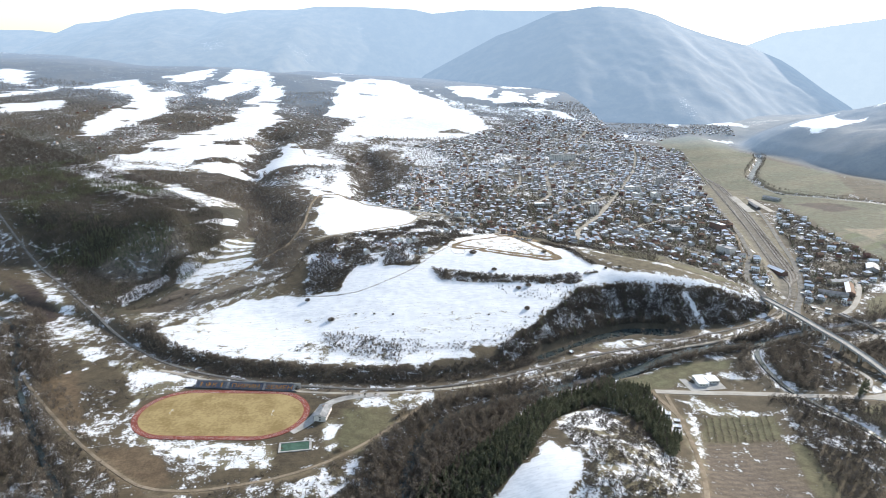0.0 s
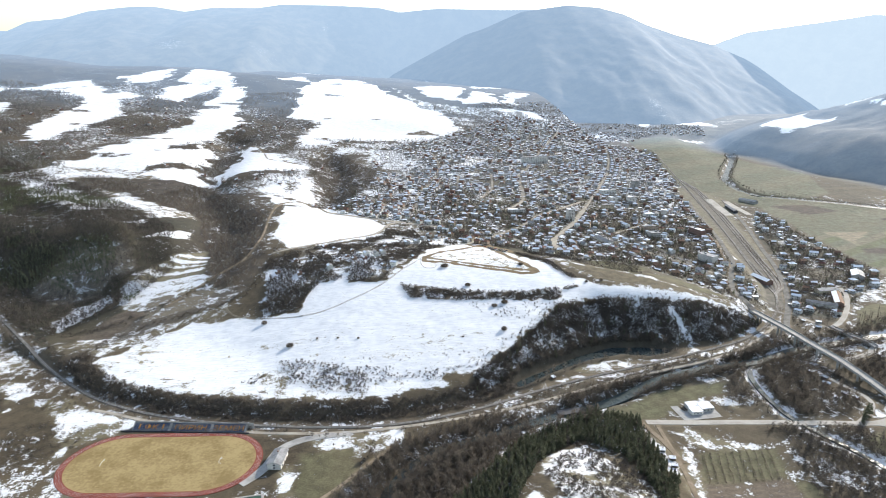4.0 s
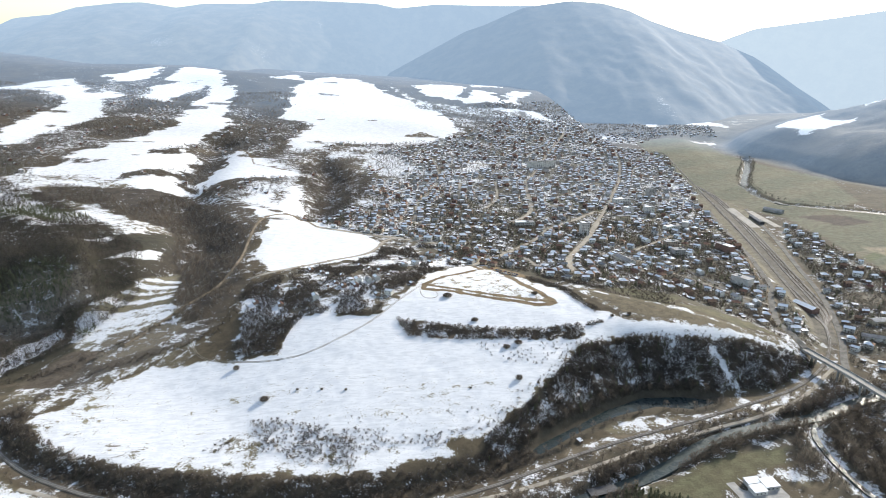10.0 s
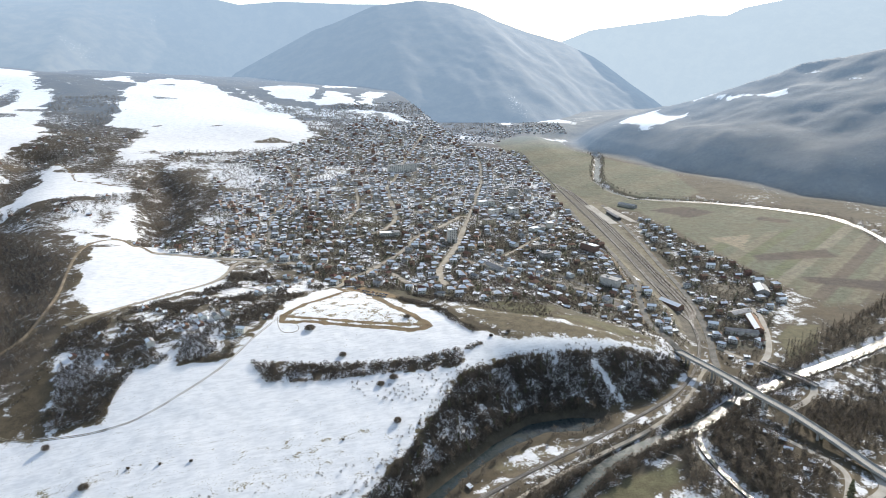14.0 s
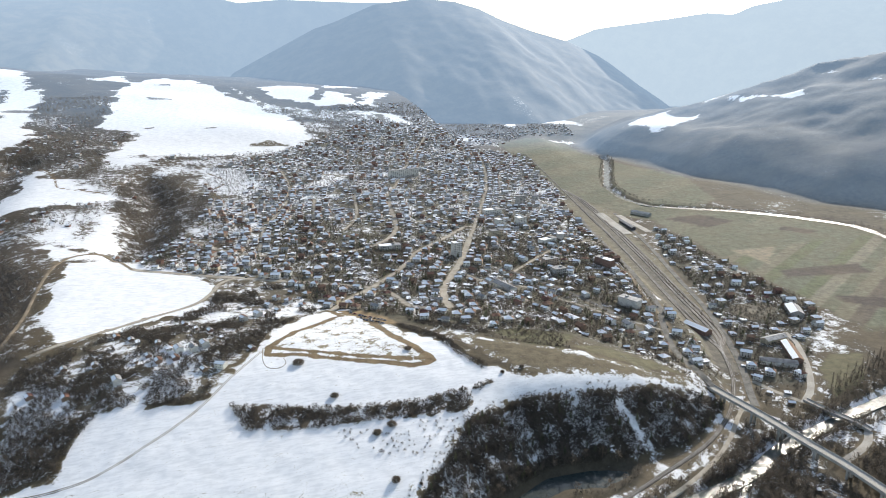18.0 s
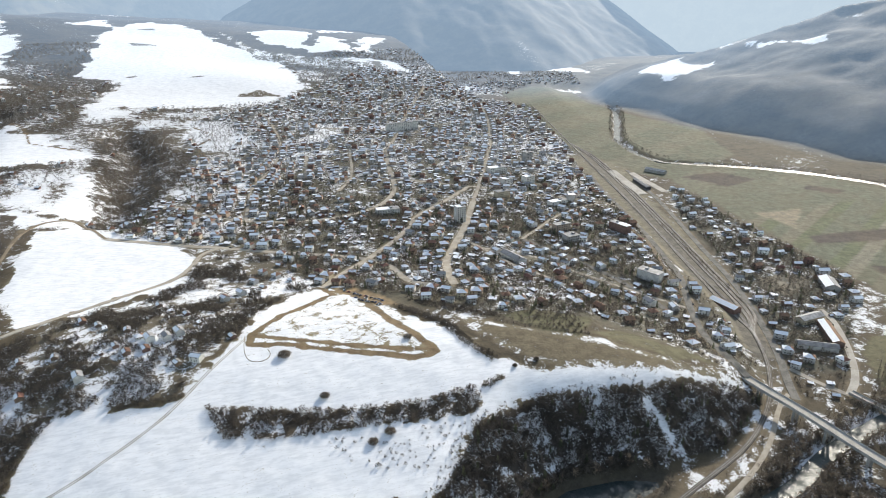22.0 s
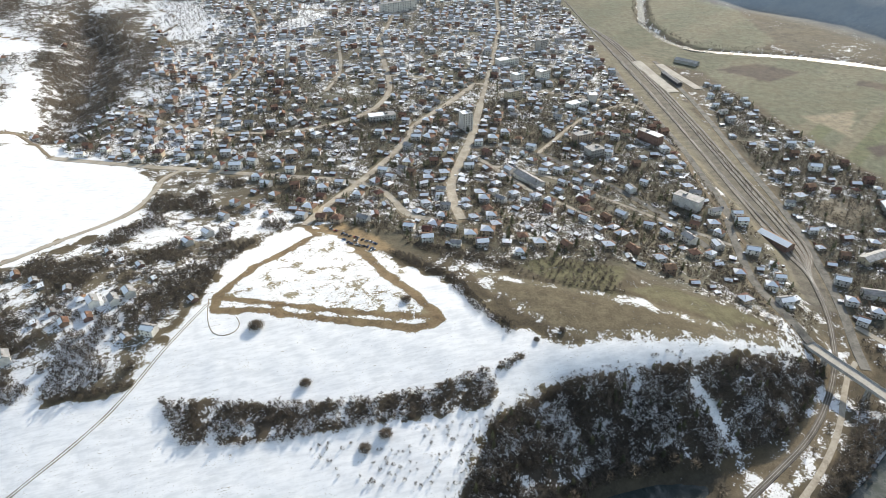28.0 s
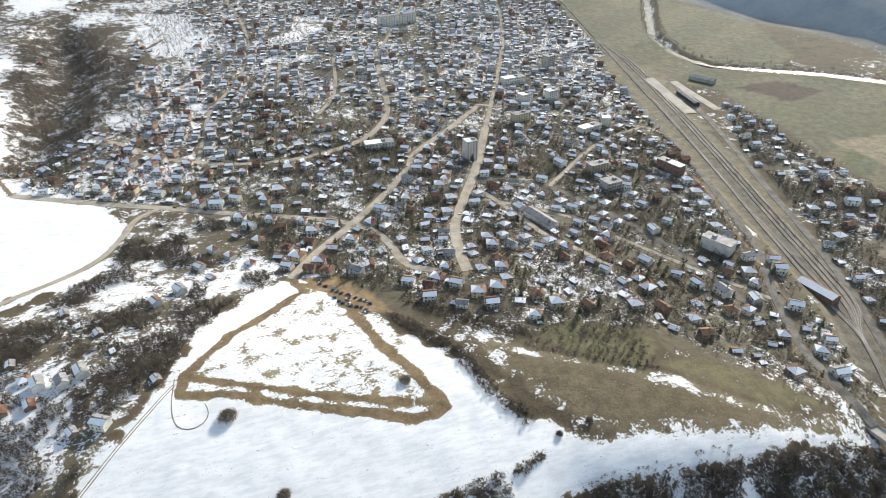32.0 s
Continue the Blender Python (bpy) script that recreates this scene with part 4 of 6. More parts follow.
ribbon("upper_river", UPPER_RIVER, 23, STREAM, label="distant river bend along green fields", flat=True, bed=1.7)
lake_ring = along(LAKE + LAKE[:1], 5)
lake_pts = [(x, y, 0.0) for x, y in lake_ring[:-1]]
tagged(new("water", Geo().add(lake_pts, [tuple(range(len(lake_pts)))]).mesh("water", STILL)), "dark still oxbow pond under the wooded bank", kind="structure")
LAKE_Z = -0.35
bpy.data.objects["water"].location.z = LAKE_Z

# ---- roads and railway ----
PALE_ROAD = mottled("pale_asphalt", (0.34, 0.31, 0.265), (0.48, 0.445, 0.39), 0.06, 0.9, 0.2)
LANE = mottled("lane_earth", (0.17, 0.132, 0.09), (0.31, 0.25, 0.18), 0.07, 0.95, 0.1)
SIDING = mottled("siding_ballast", (0.15, 0.13, 0.105), (0.25, 0.22, 0.185), 0.10, 0.95, 0.1)
for wide, kind, pts in ROADS:
    ribbon("road", pts, wide, {"a": ASPHALT, "d": DIRT, "t": LANE, "p": PALE_ROAD}[kind], label={"a": "worn grey asphalt road", "d": "pale gravel and dirt street", "t": "brown dirt lane", "p": "pale worn asphalt road"}[kind])
for wide, pts in TRACKS:
    if wide <= 4:
        for off in ((-0.9, 0.9) if wide > 3 else (0.0,)):
            c = along(pts, 8)
            t = np.gradient(c, axis=0)
            t /= np.hypot(*t.T)[:, None]
            ribbon("track", [tuple(q) for q in c + np.c_[-t[:, 1], t[:, 0]] * off], 0.55, MUD, 0.10, 4.0, label="muddy wheel rut through the snow")
def rails(pts, off):
    c = along(pts, 8)
    t = np.gradient(c, axis=0)
    t /= np.hypot(*t.T)[:, None]
    return c + np.c_[-t[:, 1], t[:, 0]] * off


def railway(pts, label, ballast=BALLAST):
    bed = ribbon("railway", pts, 4.2, ballast, 0.5, label=label)
    c = along(pts, 6)
    z0 = np.array([v.co.z for v in bed.data.vertices][2 * len(c):3 * len(c)])
    for off in (-0.78, 0.78):
        p = rails(pts, off)
        d0 = np.linspace(0, 1, len(c))
        z = np.interp(np.linspace(0, 1, len(p)), d0, z0)
        n = len(p)
        q = rails(pts, off + 0.16)
        verts = np.concatenate([np.c_[p, z - 0.1], np.c_[p, z + 0.17], np.c_[q, z + 0.17], np.c_[q, z - 0.1]])
        i = np.arange(n - 1)
        faces = np.concatenate([np.stack([k * n + i, (k + 1) * n + i, (k + 1) * n + i + 1, k * n + i + 1], 1) for k in range(3)])
        part("rail", mesh_from("rail", verts, faces, [STEEL]), STEEL, bed, "worn steel rail")


railway(RAIL_LINE, "single railway line on grey ballast round the hill")
yard_line = [(541, 924), (574, 1000), (603, 1110), (636, 1227), (664, 1326), (706, 1480), (745, 1640), (775, 1800)]
for off in (-20, -14, -8.5, 8.0):
    pts = [(541, 924), (560, 966)] + [tuple(p) for p in rails(yard_line, off)[10:-3:10]] + [(790, 1900)]
    railway(pts, "rusty siding of the goods yard", SIDING)


# ---- vegetation ----
def twigs(r, n, rad, top, low=0.15, wide=0.5, long=1.5, lift=0.4):
    """n thin blades spraying out of a crown of that radius and height."""
    a = r.uniform(0, 2 * math.pi, n)
    u = r.uniform(low, 1, n)
    prof = np.sqrt(np.clip(1 - (2 * (u - low) / (1 - low) - 0.85) ** 2 / 1.35, 0.03, 1))
    rho = rad * prof * np.sqrt(r.uniform(0.05, 1, n)) * r.uniform(0.75, 1.1, n)
    p = np.c_[rho * np.cos(a), rho * np.sin(a), top * u]
    out = np.c_[np.cos(a) * 0.8, np.sin(a) * 0.8, np.full(n, lift)] + r.normal(0, 0.45, (n, 3))
    out /= np.linalg.norm(out, axis=1)[:, None]
    across = np.cross(out, r.normal(0, 1, (n, 3)))
    across /= np.linalg.norm(across, axis=1)[:, None] + 1e-6
    ln, wd = long * r.uniform(0.6, 1.3, n)[:, None], wide * r.uniform(0.5, 1.2, n)[:, None]
    v = np.stack([p - out * ln * 0.5 - across * wd * 0.5, p - out * ln * 0.4 + across * wd * 0.5, p + out * ln * 0.6], 1).reshape(-1, 3)
    return v, np.arange(3 * n).reshape(n, 3)


def limb(a, b, ra, rb):
    """A three-sided tapering stem from a to b."""
    a, b = np.array(a, float), np.array(b, float)
    k = np.array([(math.cos(t), math.sin(t), 0.0) for t in (0, 2.1, 4.2)])
    v = np.r_[a + k * ra, b + k * rb]
    return v, np.array([(0, 1, 4), (0, 4, 3), (1, 2, 5), (1, 5, 4), (2, 0, 3), (2, 3, 5)])


def merge(pieces):
    vs, fs, k = [], [], 0
    for v, f in pieces:
        vs.append(v)
        fs.append(f + k)
        k += len(v)
    return np.concatenate(vs), np.concatenate(fs)


def bare_tree(seed, blades=64, tall=8.0, rad=2.7, wide=0.46, limbs=3):
    r = np.random.RandomState(seed)
    pieces = [limb((0, 0, -0.6), (r.normal(0, 0.2), r.normal(0, 0.2), tall * 0.75), 0.2, 0.05)]
    for _ in range(limbs):
        a, u = r.uniform(0, 6.28), r.uniform(0.25, 0.6)
        pieces.append(limb((0, 0, tall * u), (rad * 0.7 * math.cos(a), rad * 0.7 * math.sin(a), tall * min(u + 0.3, 0.95)), 0.09, 0.02))
    pieces.append(twigs(r, blades, rad, tall, 0.22, wide, 1.7, 0.7))
    return merge(pieces)


def scrub(seed, blades=36, tall=3.0, rad=2.0, wide=0.52):
    r = np.random.RandomState(seed)
    pieces = [limb((0, 0, -0.5), (rad * 0.5 * math.cos(a), rad * 0.5 * math.sin(a), tall * 0.8), 0.07, 0.02) for a in r.uniform(0, 6.28, 1)]
    return merge(pieces + [twigs(r, blades, rad, tall, 0.03, wide, 1.2 * rad / 2, 0.5)])


def poplar(seed, blades=60, tall=17.0):
    r = np.random.RandomState(seed)
    return merge([limb((0, 0, -0.6), (0, 0, tall * 0.95), 0.25, 0.04), twigs(r, blades, 1.5, tall, 0.12, 0.3, 2.2, 1.6)])


def pine(seed, tall=10.5, rad=2.3, blades=84, wide=0.75):
    """A soft cone of drooping needle sprays round a straight stem."""
    r = np.random.RandomState(seed)
    u = np.sort(r.uniform(0.14, 1, blades))
    a = r.uniform(0, 6.28, blades)
    rho = rad * (1 - ((u - 0.14) / 0.9) ** 1.6) * np.sqrt(r.uniform(0.2, 1, blades)) * 0.62
    p = np.c_[rho * np.cos(a), rho * np.sin(a), tall * u]
    out = np.c_[np.cos(a), np.sin(a), np.full(blades, -0.05) + 0.9 * u ** 3] + r.normal(0, 0.2, (blades, 3))
    out /= np.linalg.norm(out, axis=1)[:, None]
    side = np.cross(out, np.c_[np.zeros(blades), np.zeros(blades), np.ones(blades)] + r.normal(0, 0.5, (blades, 3)))
    side /= np.linalg.norm(side, axis=1)[:, None]
    ln = (1.5 * (1.1 - 0.6 * u) * r.uniform(0.7, 1.2, blades))[:, None]
    wd = (wide * (1.15 - 0.6 * u))[:, None]
    v = np.stack([p - out * ln * 0.4 - side * wd, p - out * ln * 0.4 + side * wd, p + out * ln], 1).reshape(-1, 3)
    return merge([limb((0, 0, -0.6), (0, 0, tall * 0.9), 0.2, 0.04), (v, np.arange(3 * blades).reshape(blades, 3))])


KINDS = {
    "tree": [bare_tree(s, 46, 8.0, 2.7, 0.54, 2) for s in range(5)],
    "scrub": [scrub(10 + s, 28, 3.0, 2.0, 0.6) for s in range(5)],
    "small": [scrub(20 + s, 24, 2.2, 1.5) for s in range(4)],
    "clump": [scrub(30 + s, 15, 6.0, 4.2, 1.6) for s in range(4)],
    "fartree": [bare_tree(40 + s, 16, 9.0, 3.6, 1.3, 0) for s in range(4)],
    "towntree": [bare_tree(80 + s, 30, 7.5, 2.8, 0.62, 0) for s in range(4)],
    "townscrub": [scrub(90 + s, 18, 3.0, 2.1, 0.68) for s in range(4)],
    "pine": [pine(50 + s) for s in range(5)],
    "farpine": [pine(60 + s, 10.5, 3.0, 18, 1.8) for s in range(3)],
    "poplar": [poplar(70 + s) for s in range(3)],
}


def fill(area, gap, seed, keep=1.0, patch=0.0, size=40.0, bounds=None):
    """Jittered places inside an area, thinned out in patches."""
    r = np.random.RandomState(seed)
    a = np.array(area)
    x0, y0, x1, y1 = bounds or (*a.min(0), *a.max(0))
    gx, gy = np.meshgrid(np.arange(x0, x1, gap), np.arange(y0, y1, gap))
    x, y = gx.ravel() + r.uniform(-0.5, 0.5, gx.size) * gap, gy.ravel() + r.uniform(-0.5, 0.5, gx.size) * gap
    ok = inside(x, y, area) & (r.rand(len(x)) < keep)
    if patch:
        ok &= ripple(x, y, size, seed) + 0.5 * ripple(x, y, size / 3, seed + 1) > patch - 1
    return np.c_[x, y][ok]


def beside(pts, gap, reach, seed, keep=1.0):
    """Places strewn along both sides of a line."""
    r = np.random.RandomState(seed)
    c = along(pts, gap)
    t = np.gradient(c, axis=0)
    t /= np.hypot(*t.T)[:, None]
    lo, hi = reach
    off = r.uniform(lo, hi, len(c))
    p = c + np.c_[-t[:, 1], t[:, 0]] * off[:, None] + r.normal(0, gap * 0.2, c.shape)
    return p[r.rand(len(c)) < keep]


def off_roads(p, room=2.5):
    ok = np.ones(len(p), bool)
    for wide, kind, pts in ROADS:
        lo, hi = np.min(pts, 0)[:2] - 20, np.max(pts, 0)[:2] + 20
        near = ok & (p[:, 0] > lo[0]) & (p[:, 0] < hi[0]) & (p[:, 1] > lo[1]) & (p[:, 1] < hi[1])
        k = np.flatnonzero(near)
        if len(k):
            d, _ = line_dist(p[k, 0], p[k, 1], pts)
            ok[k[d < wide / 2 + room]] = False
    d, _ = line_dist(p[:, 0], p[:, 1], RAIL_LINE)
    return p[ok & (d > 4 + room)]


def dry(p, room=0.0):
    ok = np.ones(len(p), bool)
    for bed, wide in ((RIVER, 11), (LOWER_RIVER, 7), (SIDE_ARM, 6), (BROOK, 4.5), (UPPER_RIVER, 11)):
        ok &= line_dist(p[:, 0], p[:, 1], bed)[0] > wide + room
    return p[ok & (area_dist(p[:, 0], p[:, 1], LAKE) > 1)]


def sown(name, label, groups, mats):
    """One mesh of many plants: groups of (places, kind, least and most size, material number)."""
    r = np.random.RandomState(len(name) * 7 + 3)
    vs, fs, ms, k = [], [], [], 0
    for p, kind, lo, hi, mat in groups:
        if not len(p):
            continue
        z = height(p[:, 0], p[:, 1])
        pick = r.randint(0, len(KINDS[kind]), len(p))
        turn, size, fat = r.uniform(0, 6.28, len(p)), r.uniform(lo, hi, len(p)), r.uniform(0.85, 1.2, len(p))
        for n, (v, f) in enumerate(KINDS[kind]):
            i = np.flatnonzero(pick == n)
            if not len(i):
                continue
            c, s = np.cos(turn[i])[:, None], np.sin(turn[i])[:, None]
            w = (size[i] * fat[i])[:, None]
            x = p[i, 0, None] + w * (c * v[:, 0] - s * v[:, 1])
            y = p[i, 1, None] + w * (s * v[:, 0] + c * v[:, 1])
            zz = z[i, None] + size[i, None] * v[:, 2]
            vs.append(np.stack([x, y, zz], -1).reshape(-1, 3))
            fs.append((f[None] + k + (np.arange(len(i)) * len(v))[:, None, None]).reshape(-1, 3))
            ms.append(np.full(len(i) * len(f), mat))
            k += len(i) * len(v)
    me = mesh_from(name, np.concatenate(vs), np.concatenate(fs), mats, np.concatenate(ms))
    return tagged(new(name, me), label, name.replace("_", " "), kind="stuff")


WOODS = [TWIG, TWIG_PALE, NEEDLE, HAZE_TWIG]


# ---- houses ----
ROOF_T = 0.5


def house_parts(kind, w, d, h, snow=True, t=ROOF_T, o=0.55):
    """Geometry of a house by part; local -y and -x lie away from the sun."""
    out = {}
    wall, roof, cover, chim = Geo(), Geo(), Geo(), Geo()
    wall.box(-w / 2, w / 2, -d / 2, d / 2, -2.5, h)
    top = h + d / 2 * t
    e = h - o * t
    if kind == "gable":
        for s in (-1, 1):
            x = s * w / 2
            wall.prism([(x, -d / 2, h), (x, d / 2, h), (x, 0, top)], (-0.2 * s, 0, 0))
        ring = [(-w / 2 - o, -d / 2 - o, e), (-w / 2 - o, 0, top), (-w / 2 - o, d / 2 + o, e), (-w / 2 - o, d / 2 + o, e + 0.28), (-w / 2 - o, 0, top + 0.3), (-w / 2 - o, -d / 2 - o, e + 0.28)]
        roof.prism(ring, (w + 2 * o, 0, 0))
        a, b = w / 2 + o - 0.1, d / 2 + o - 0.12
        cover.prism([(-a, -b, e + 0.33), (a, -b, e + 0.33), (a, -b * 0.12, top + 0.30 - 0.12 * b * t), (-a * 0.9, -b * 0.25, top + 0.30 - 0.25 * b * t)], (0, 0, 0.14))
    elif kind == "hip":
        a, b, r = w / 2 + o, d / 2 + o, max(0.15, (w - d) / 2)
        v = [(-a, -b, e), (a, -b, e), (a, b, e), (-a, b, e), (-r, 0, top), (r, 0, top), (-a, -b, e - 0.2), (a, -b, e - 0.2), (a, b, e - 0.2), (-a, b, e - 0.2)]
        roof.add(v, [(0, 1, 5, 4), (1, 2, 5), (2, 3, 4, 5), (3, 0, 4), (6, 7, 1, 0), (7, 8, 2, 1), (8, 9, 3, 2), (9, 6, 0, 3), (9, 8, 7, 6)])
        cover.prism([(-a + 0.25, -b + 0.1, e + 0.06), (a - 0.5, -b + 0.1, e + 0.06), (r, -0.25, top - 0.05), (-r, -0.25, top - 0.05)], (0, 0, 0.14))
        cover.prism([(-a + 0.1, b - 0.5, e + 0.06), (-a + 0.1, -b + 0.25, e + 0.06), (-r - 0.2, 0, top - 0.05)], (0, 0, 0.14))
    else:
        roof.add([(-w / 2 - o, -d / 2 - o, h), (w / 2 + o, -d / 2 - o, h), (w / 2 + o, d / 2 + o, h + 0.9), (-w / 2 - o, d / 2 + o, h + 0.9),
                  (-w / 2 - o, -d / 2 - o, h + 0.2), (w / 2 + o, -d / 2 - o, h + 0.2), (w / 2 + o, d / 2 + o, h + 1.1), (-w / 2 - o, d / 2 + o, h + 1.1)],
                 [(3, 2, 1, 0), (4, 5, 6, 7), (0, 1, 5, 4), (1, 2, 6, 5), (2, 3, 7, 6), (3, 0, 4, 7)])
        wall.box(-w / 2, w / 2, d / 2 - 0.3, d / 2, h, h + 0.85)
        cover.prism([(-w / 2 - o + 0.1, -d / 2 - o + 0.1, h + 0.24), (w / 2 + o - 0.1, -d / 2 - o + 0.1, h + 0.24), (w / 2 + o - 0.1, d / 2, h + 1.1), (-w / 2 - o + 0.1, d / 2, h + 1.1)], (0, 0, 0.13))
        top = h + 0.9
    chim.box(w * 0.2, w * 0.2 + 0.7, 0.3, 1.0, h, top + 0.8)
    chim.box(w * 0.2 - 0.1, w * 0.2 + 0.8, 0.2, 1.1, top + 0.8, top + 0.95)
    out["wall"], out["roof"], out["chimney"] = wall, roof, chim
    if snow:
        out["snow_cover"] = cover
    wins = []
    for floor in range(max(1, int(h / 2.8))):
        z = 1.0 + 2.8 * floor
        for x in (-w * 0.28, w * 0.22):
            wins.append(Geo().box(x - 0.65, x + 0.65, -d / 2 - 0.05, -d / 2 + 0.1, z, z + 1.4))
        wins.append(Geo().box(-w / 2 - 0.05, -w / 2 + 0.1, -0.65, 0.65, z, z + 1.4))
    out["window"] = wins
    out["door"] = Geo().box(-0.5, 0.5, -d / 2 - 0.05, -d / 2 + 0.1, 0, 2.05)
    return out


# kind, width, depth, wall height, snow on the shaded slope, walls, roof
STYLES = [
    ("hip", 10.5, 9.0, 5.8, True, PLASTER, TILE), ("gable", 10.0, 8.5, 5.6, True, PLASTER, TILE), ("gable", 9.0, 7.5, 3.2, True, BRICK, TILE),
    ("hip", 9.5, 9.0, 6.0, False, PLASTER_WARM, TILE), ("gable", 11.5, 8.0, 5.6, False, PLASTER, GREYROOF), ("hip", 11.5, 10.0, 6.2, True, PLASTER_WARM, TILE),
    ("gable", 8.0, 6.5, 3.0, True, BRICK, GREYROOF), ("shed", 8.0, 5.0, 2.6, True, CONCRETE, GREYROOF), ("gable", 9.5, 8.5, 6.0, False, BRICK, TILE),
    ("shed", 6.0, 4.0, 2.4, True, BRICK, GREYROOF), ("gable", 12.0, 9.0, 5.8, True, PLASTER, GREYROOF), ("hip", 9.0, 8.5, 3.2, True, PLASTER, TILE),
]
WORDS = {"hip": "hipped roof", "gable": "gabled roof", "shed": "lean-to roof"}
PARTS = [house_parts(*s[:5]) for s in STYLES]
PART_MESH = {}


def put_house(style, m):
    kind, w, d, h, snow, walls, roofs = STYLES[style]
    if style not in PART_MESH:
        g = PARTS[style]
        PART_MESH[style] = [("wall", g["wall"].mesh("wall", walls)), ("roof", g["roof"].mesh("roof", roofs)), ("chimney", g["chimney"].mesh("chimney", BRICK)),
                            ("door", g["door"].mesh("door", BARK))] + [("window", q.mesh("window", GLASS)) for q in g["window"]]
        PART_MESH[style] += [("snow_cover", g["snow_cover"].mesh("snow_cover", SNOW))] if snow else []
    wall_word = {PLASTER: "plastered", BRICK: "brick", PLASTER_WARM: "ochre plastered", CONCRETE: "grey"}[walls]
    roof_word = ("snowy " if snow else "bare ") + ("tiled " if roofs is TILE else "grey sheet ") + WORDS[kind]
    size = "two-storey" if h > 4 else "single-storey"
    name = "house" if kind != "shed" else "outbuilding"
    ob = thing(name, m, f"{wall_word} {size} {name} with {roof_word}", name, "houses of the town" if name == "house" else "outbuildings of the town")
    parts = {}
    for n, me in PART_MESH[style]:
        up = parts["roof"] if n == "snow_cover" else ob
        p = part(n, me, None, up, "snow lying on the shaded slope" if n == "snow_cover" else "")
        parts.setdefault(n, p)
    return ob


def street_turn(p):
    """Direction of the nearest street at each place."""
    best, ang = np.full(len(p), 1e9), np.zeros(len(p))
    for wide, kind, pts in ROADS:
        c = along(pts, 15)
        for (ax, ay), (bx, by) in zip(c[:-1], c[1:]):
            d = np.hypot(p[:, 0] - (ax + bx) / 2, p[:, 1] - (ay + by) / 2)
            near = d < best
            best[near], ang[near] = d[near], math.atan2(by - ay, bx - ax)
    return ang


def town_plan():
    r = np.random.RandomState(5)
    cand = []
    for wide, kind, pts in ROADS:
        for row, off in enumerate((wide / 2 + 7.5, wide / 2 + 24)):
            for s in (-1, 1):
                c = along(pts, 15.5)
                t = np.gradient(c, axis=0)
                t /= np.hypot(*t.T)[:, None]
                cand.append(c + np.c_[-t[:, 1], t[:, 0]] * s * off + r.normal(0, 1.2, c.shape))
    grid = fill(TOWN, 16.5, 77)
    cand.append(grid)
    cand.append(fill(SUBURB, 17, 78))
    p = np.concatenate(cand)
    p = off_roads(p, 4.5)
    ok = (area_dist(p[:, 0], p[:, 1], TOWN) < -4) | (inside(p[:, 0], p[:, 1], SUBURB) & (area_dist(p[:, 0], p[:, 1], YARD) > 4))
    ok &= area_dist(p[:, 0], p[:, 1], YARD) > 6
    for a in SNOW_FIELDS + [TOWN_RAVINE]:
        ok &= area_dist(p[:, 0], p[:, 1], a) > 2
    for x, y, rad in OPEN_SPOTS:
        ok &= np.hypot(p[:, 0] - x, p[:, 1] - y) > rad
    p = p[ok]
    taken, out = {}, []
    for x, y in p:
        i, j = int(x // 26), int(y // 26)
        least = 15.0 + 3.2 * float(ripple(x, y, 48, 41)) + (0 if y > 1450 else 1.8) + (5.5 if x > 560 + 0.25 * (y - 1000) else 0)
        if all((x - a) ** 2 + (y - b) ** 2 > least ** 2 for di in (-1, 0, 1) for dj in (-1, 0, 1) for a, b in taken.get((i + di, j + dj), ())):
            taken.setdefault((i, j), []).append((x, y))
            out.append((x, y))
    out = np.array(out)
    return out[(r.rand(len(out)) < 0.93) & ((ripple(out[:, 0], out[:, 1], 70, 6) > -0.62) | (out[:, 1] > 1700))]


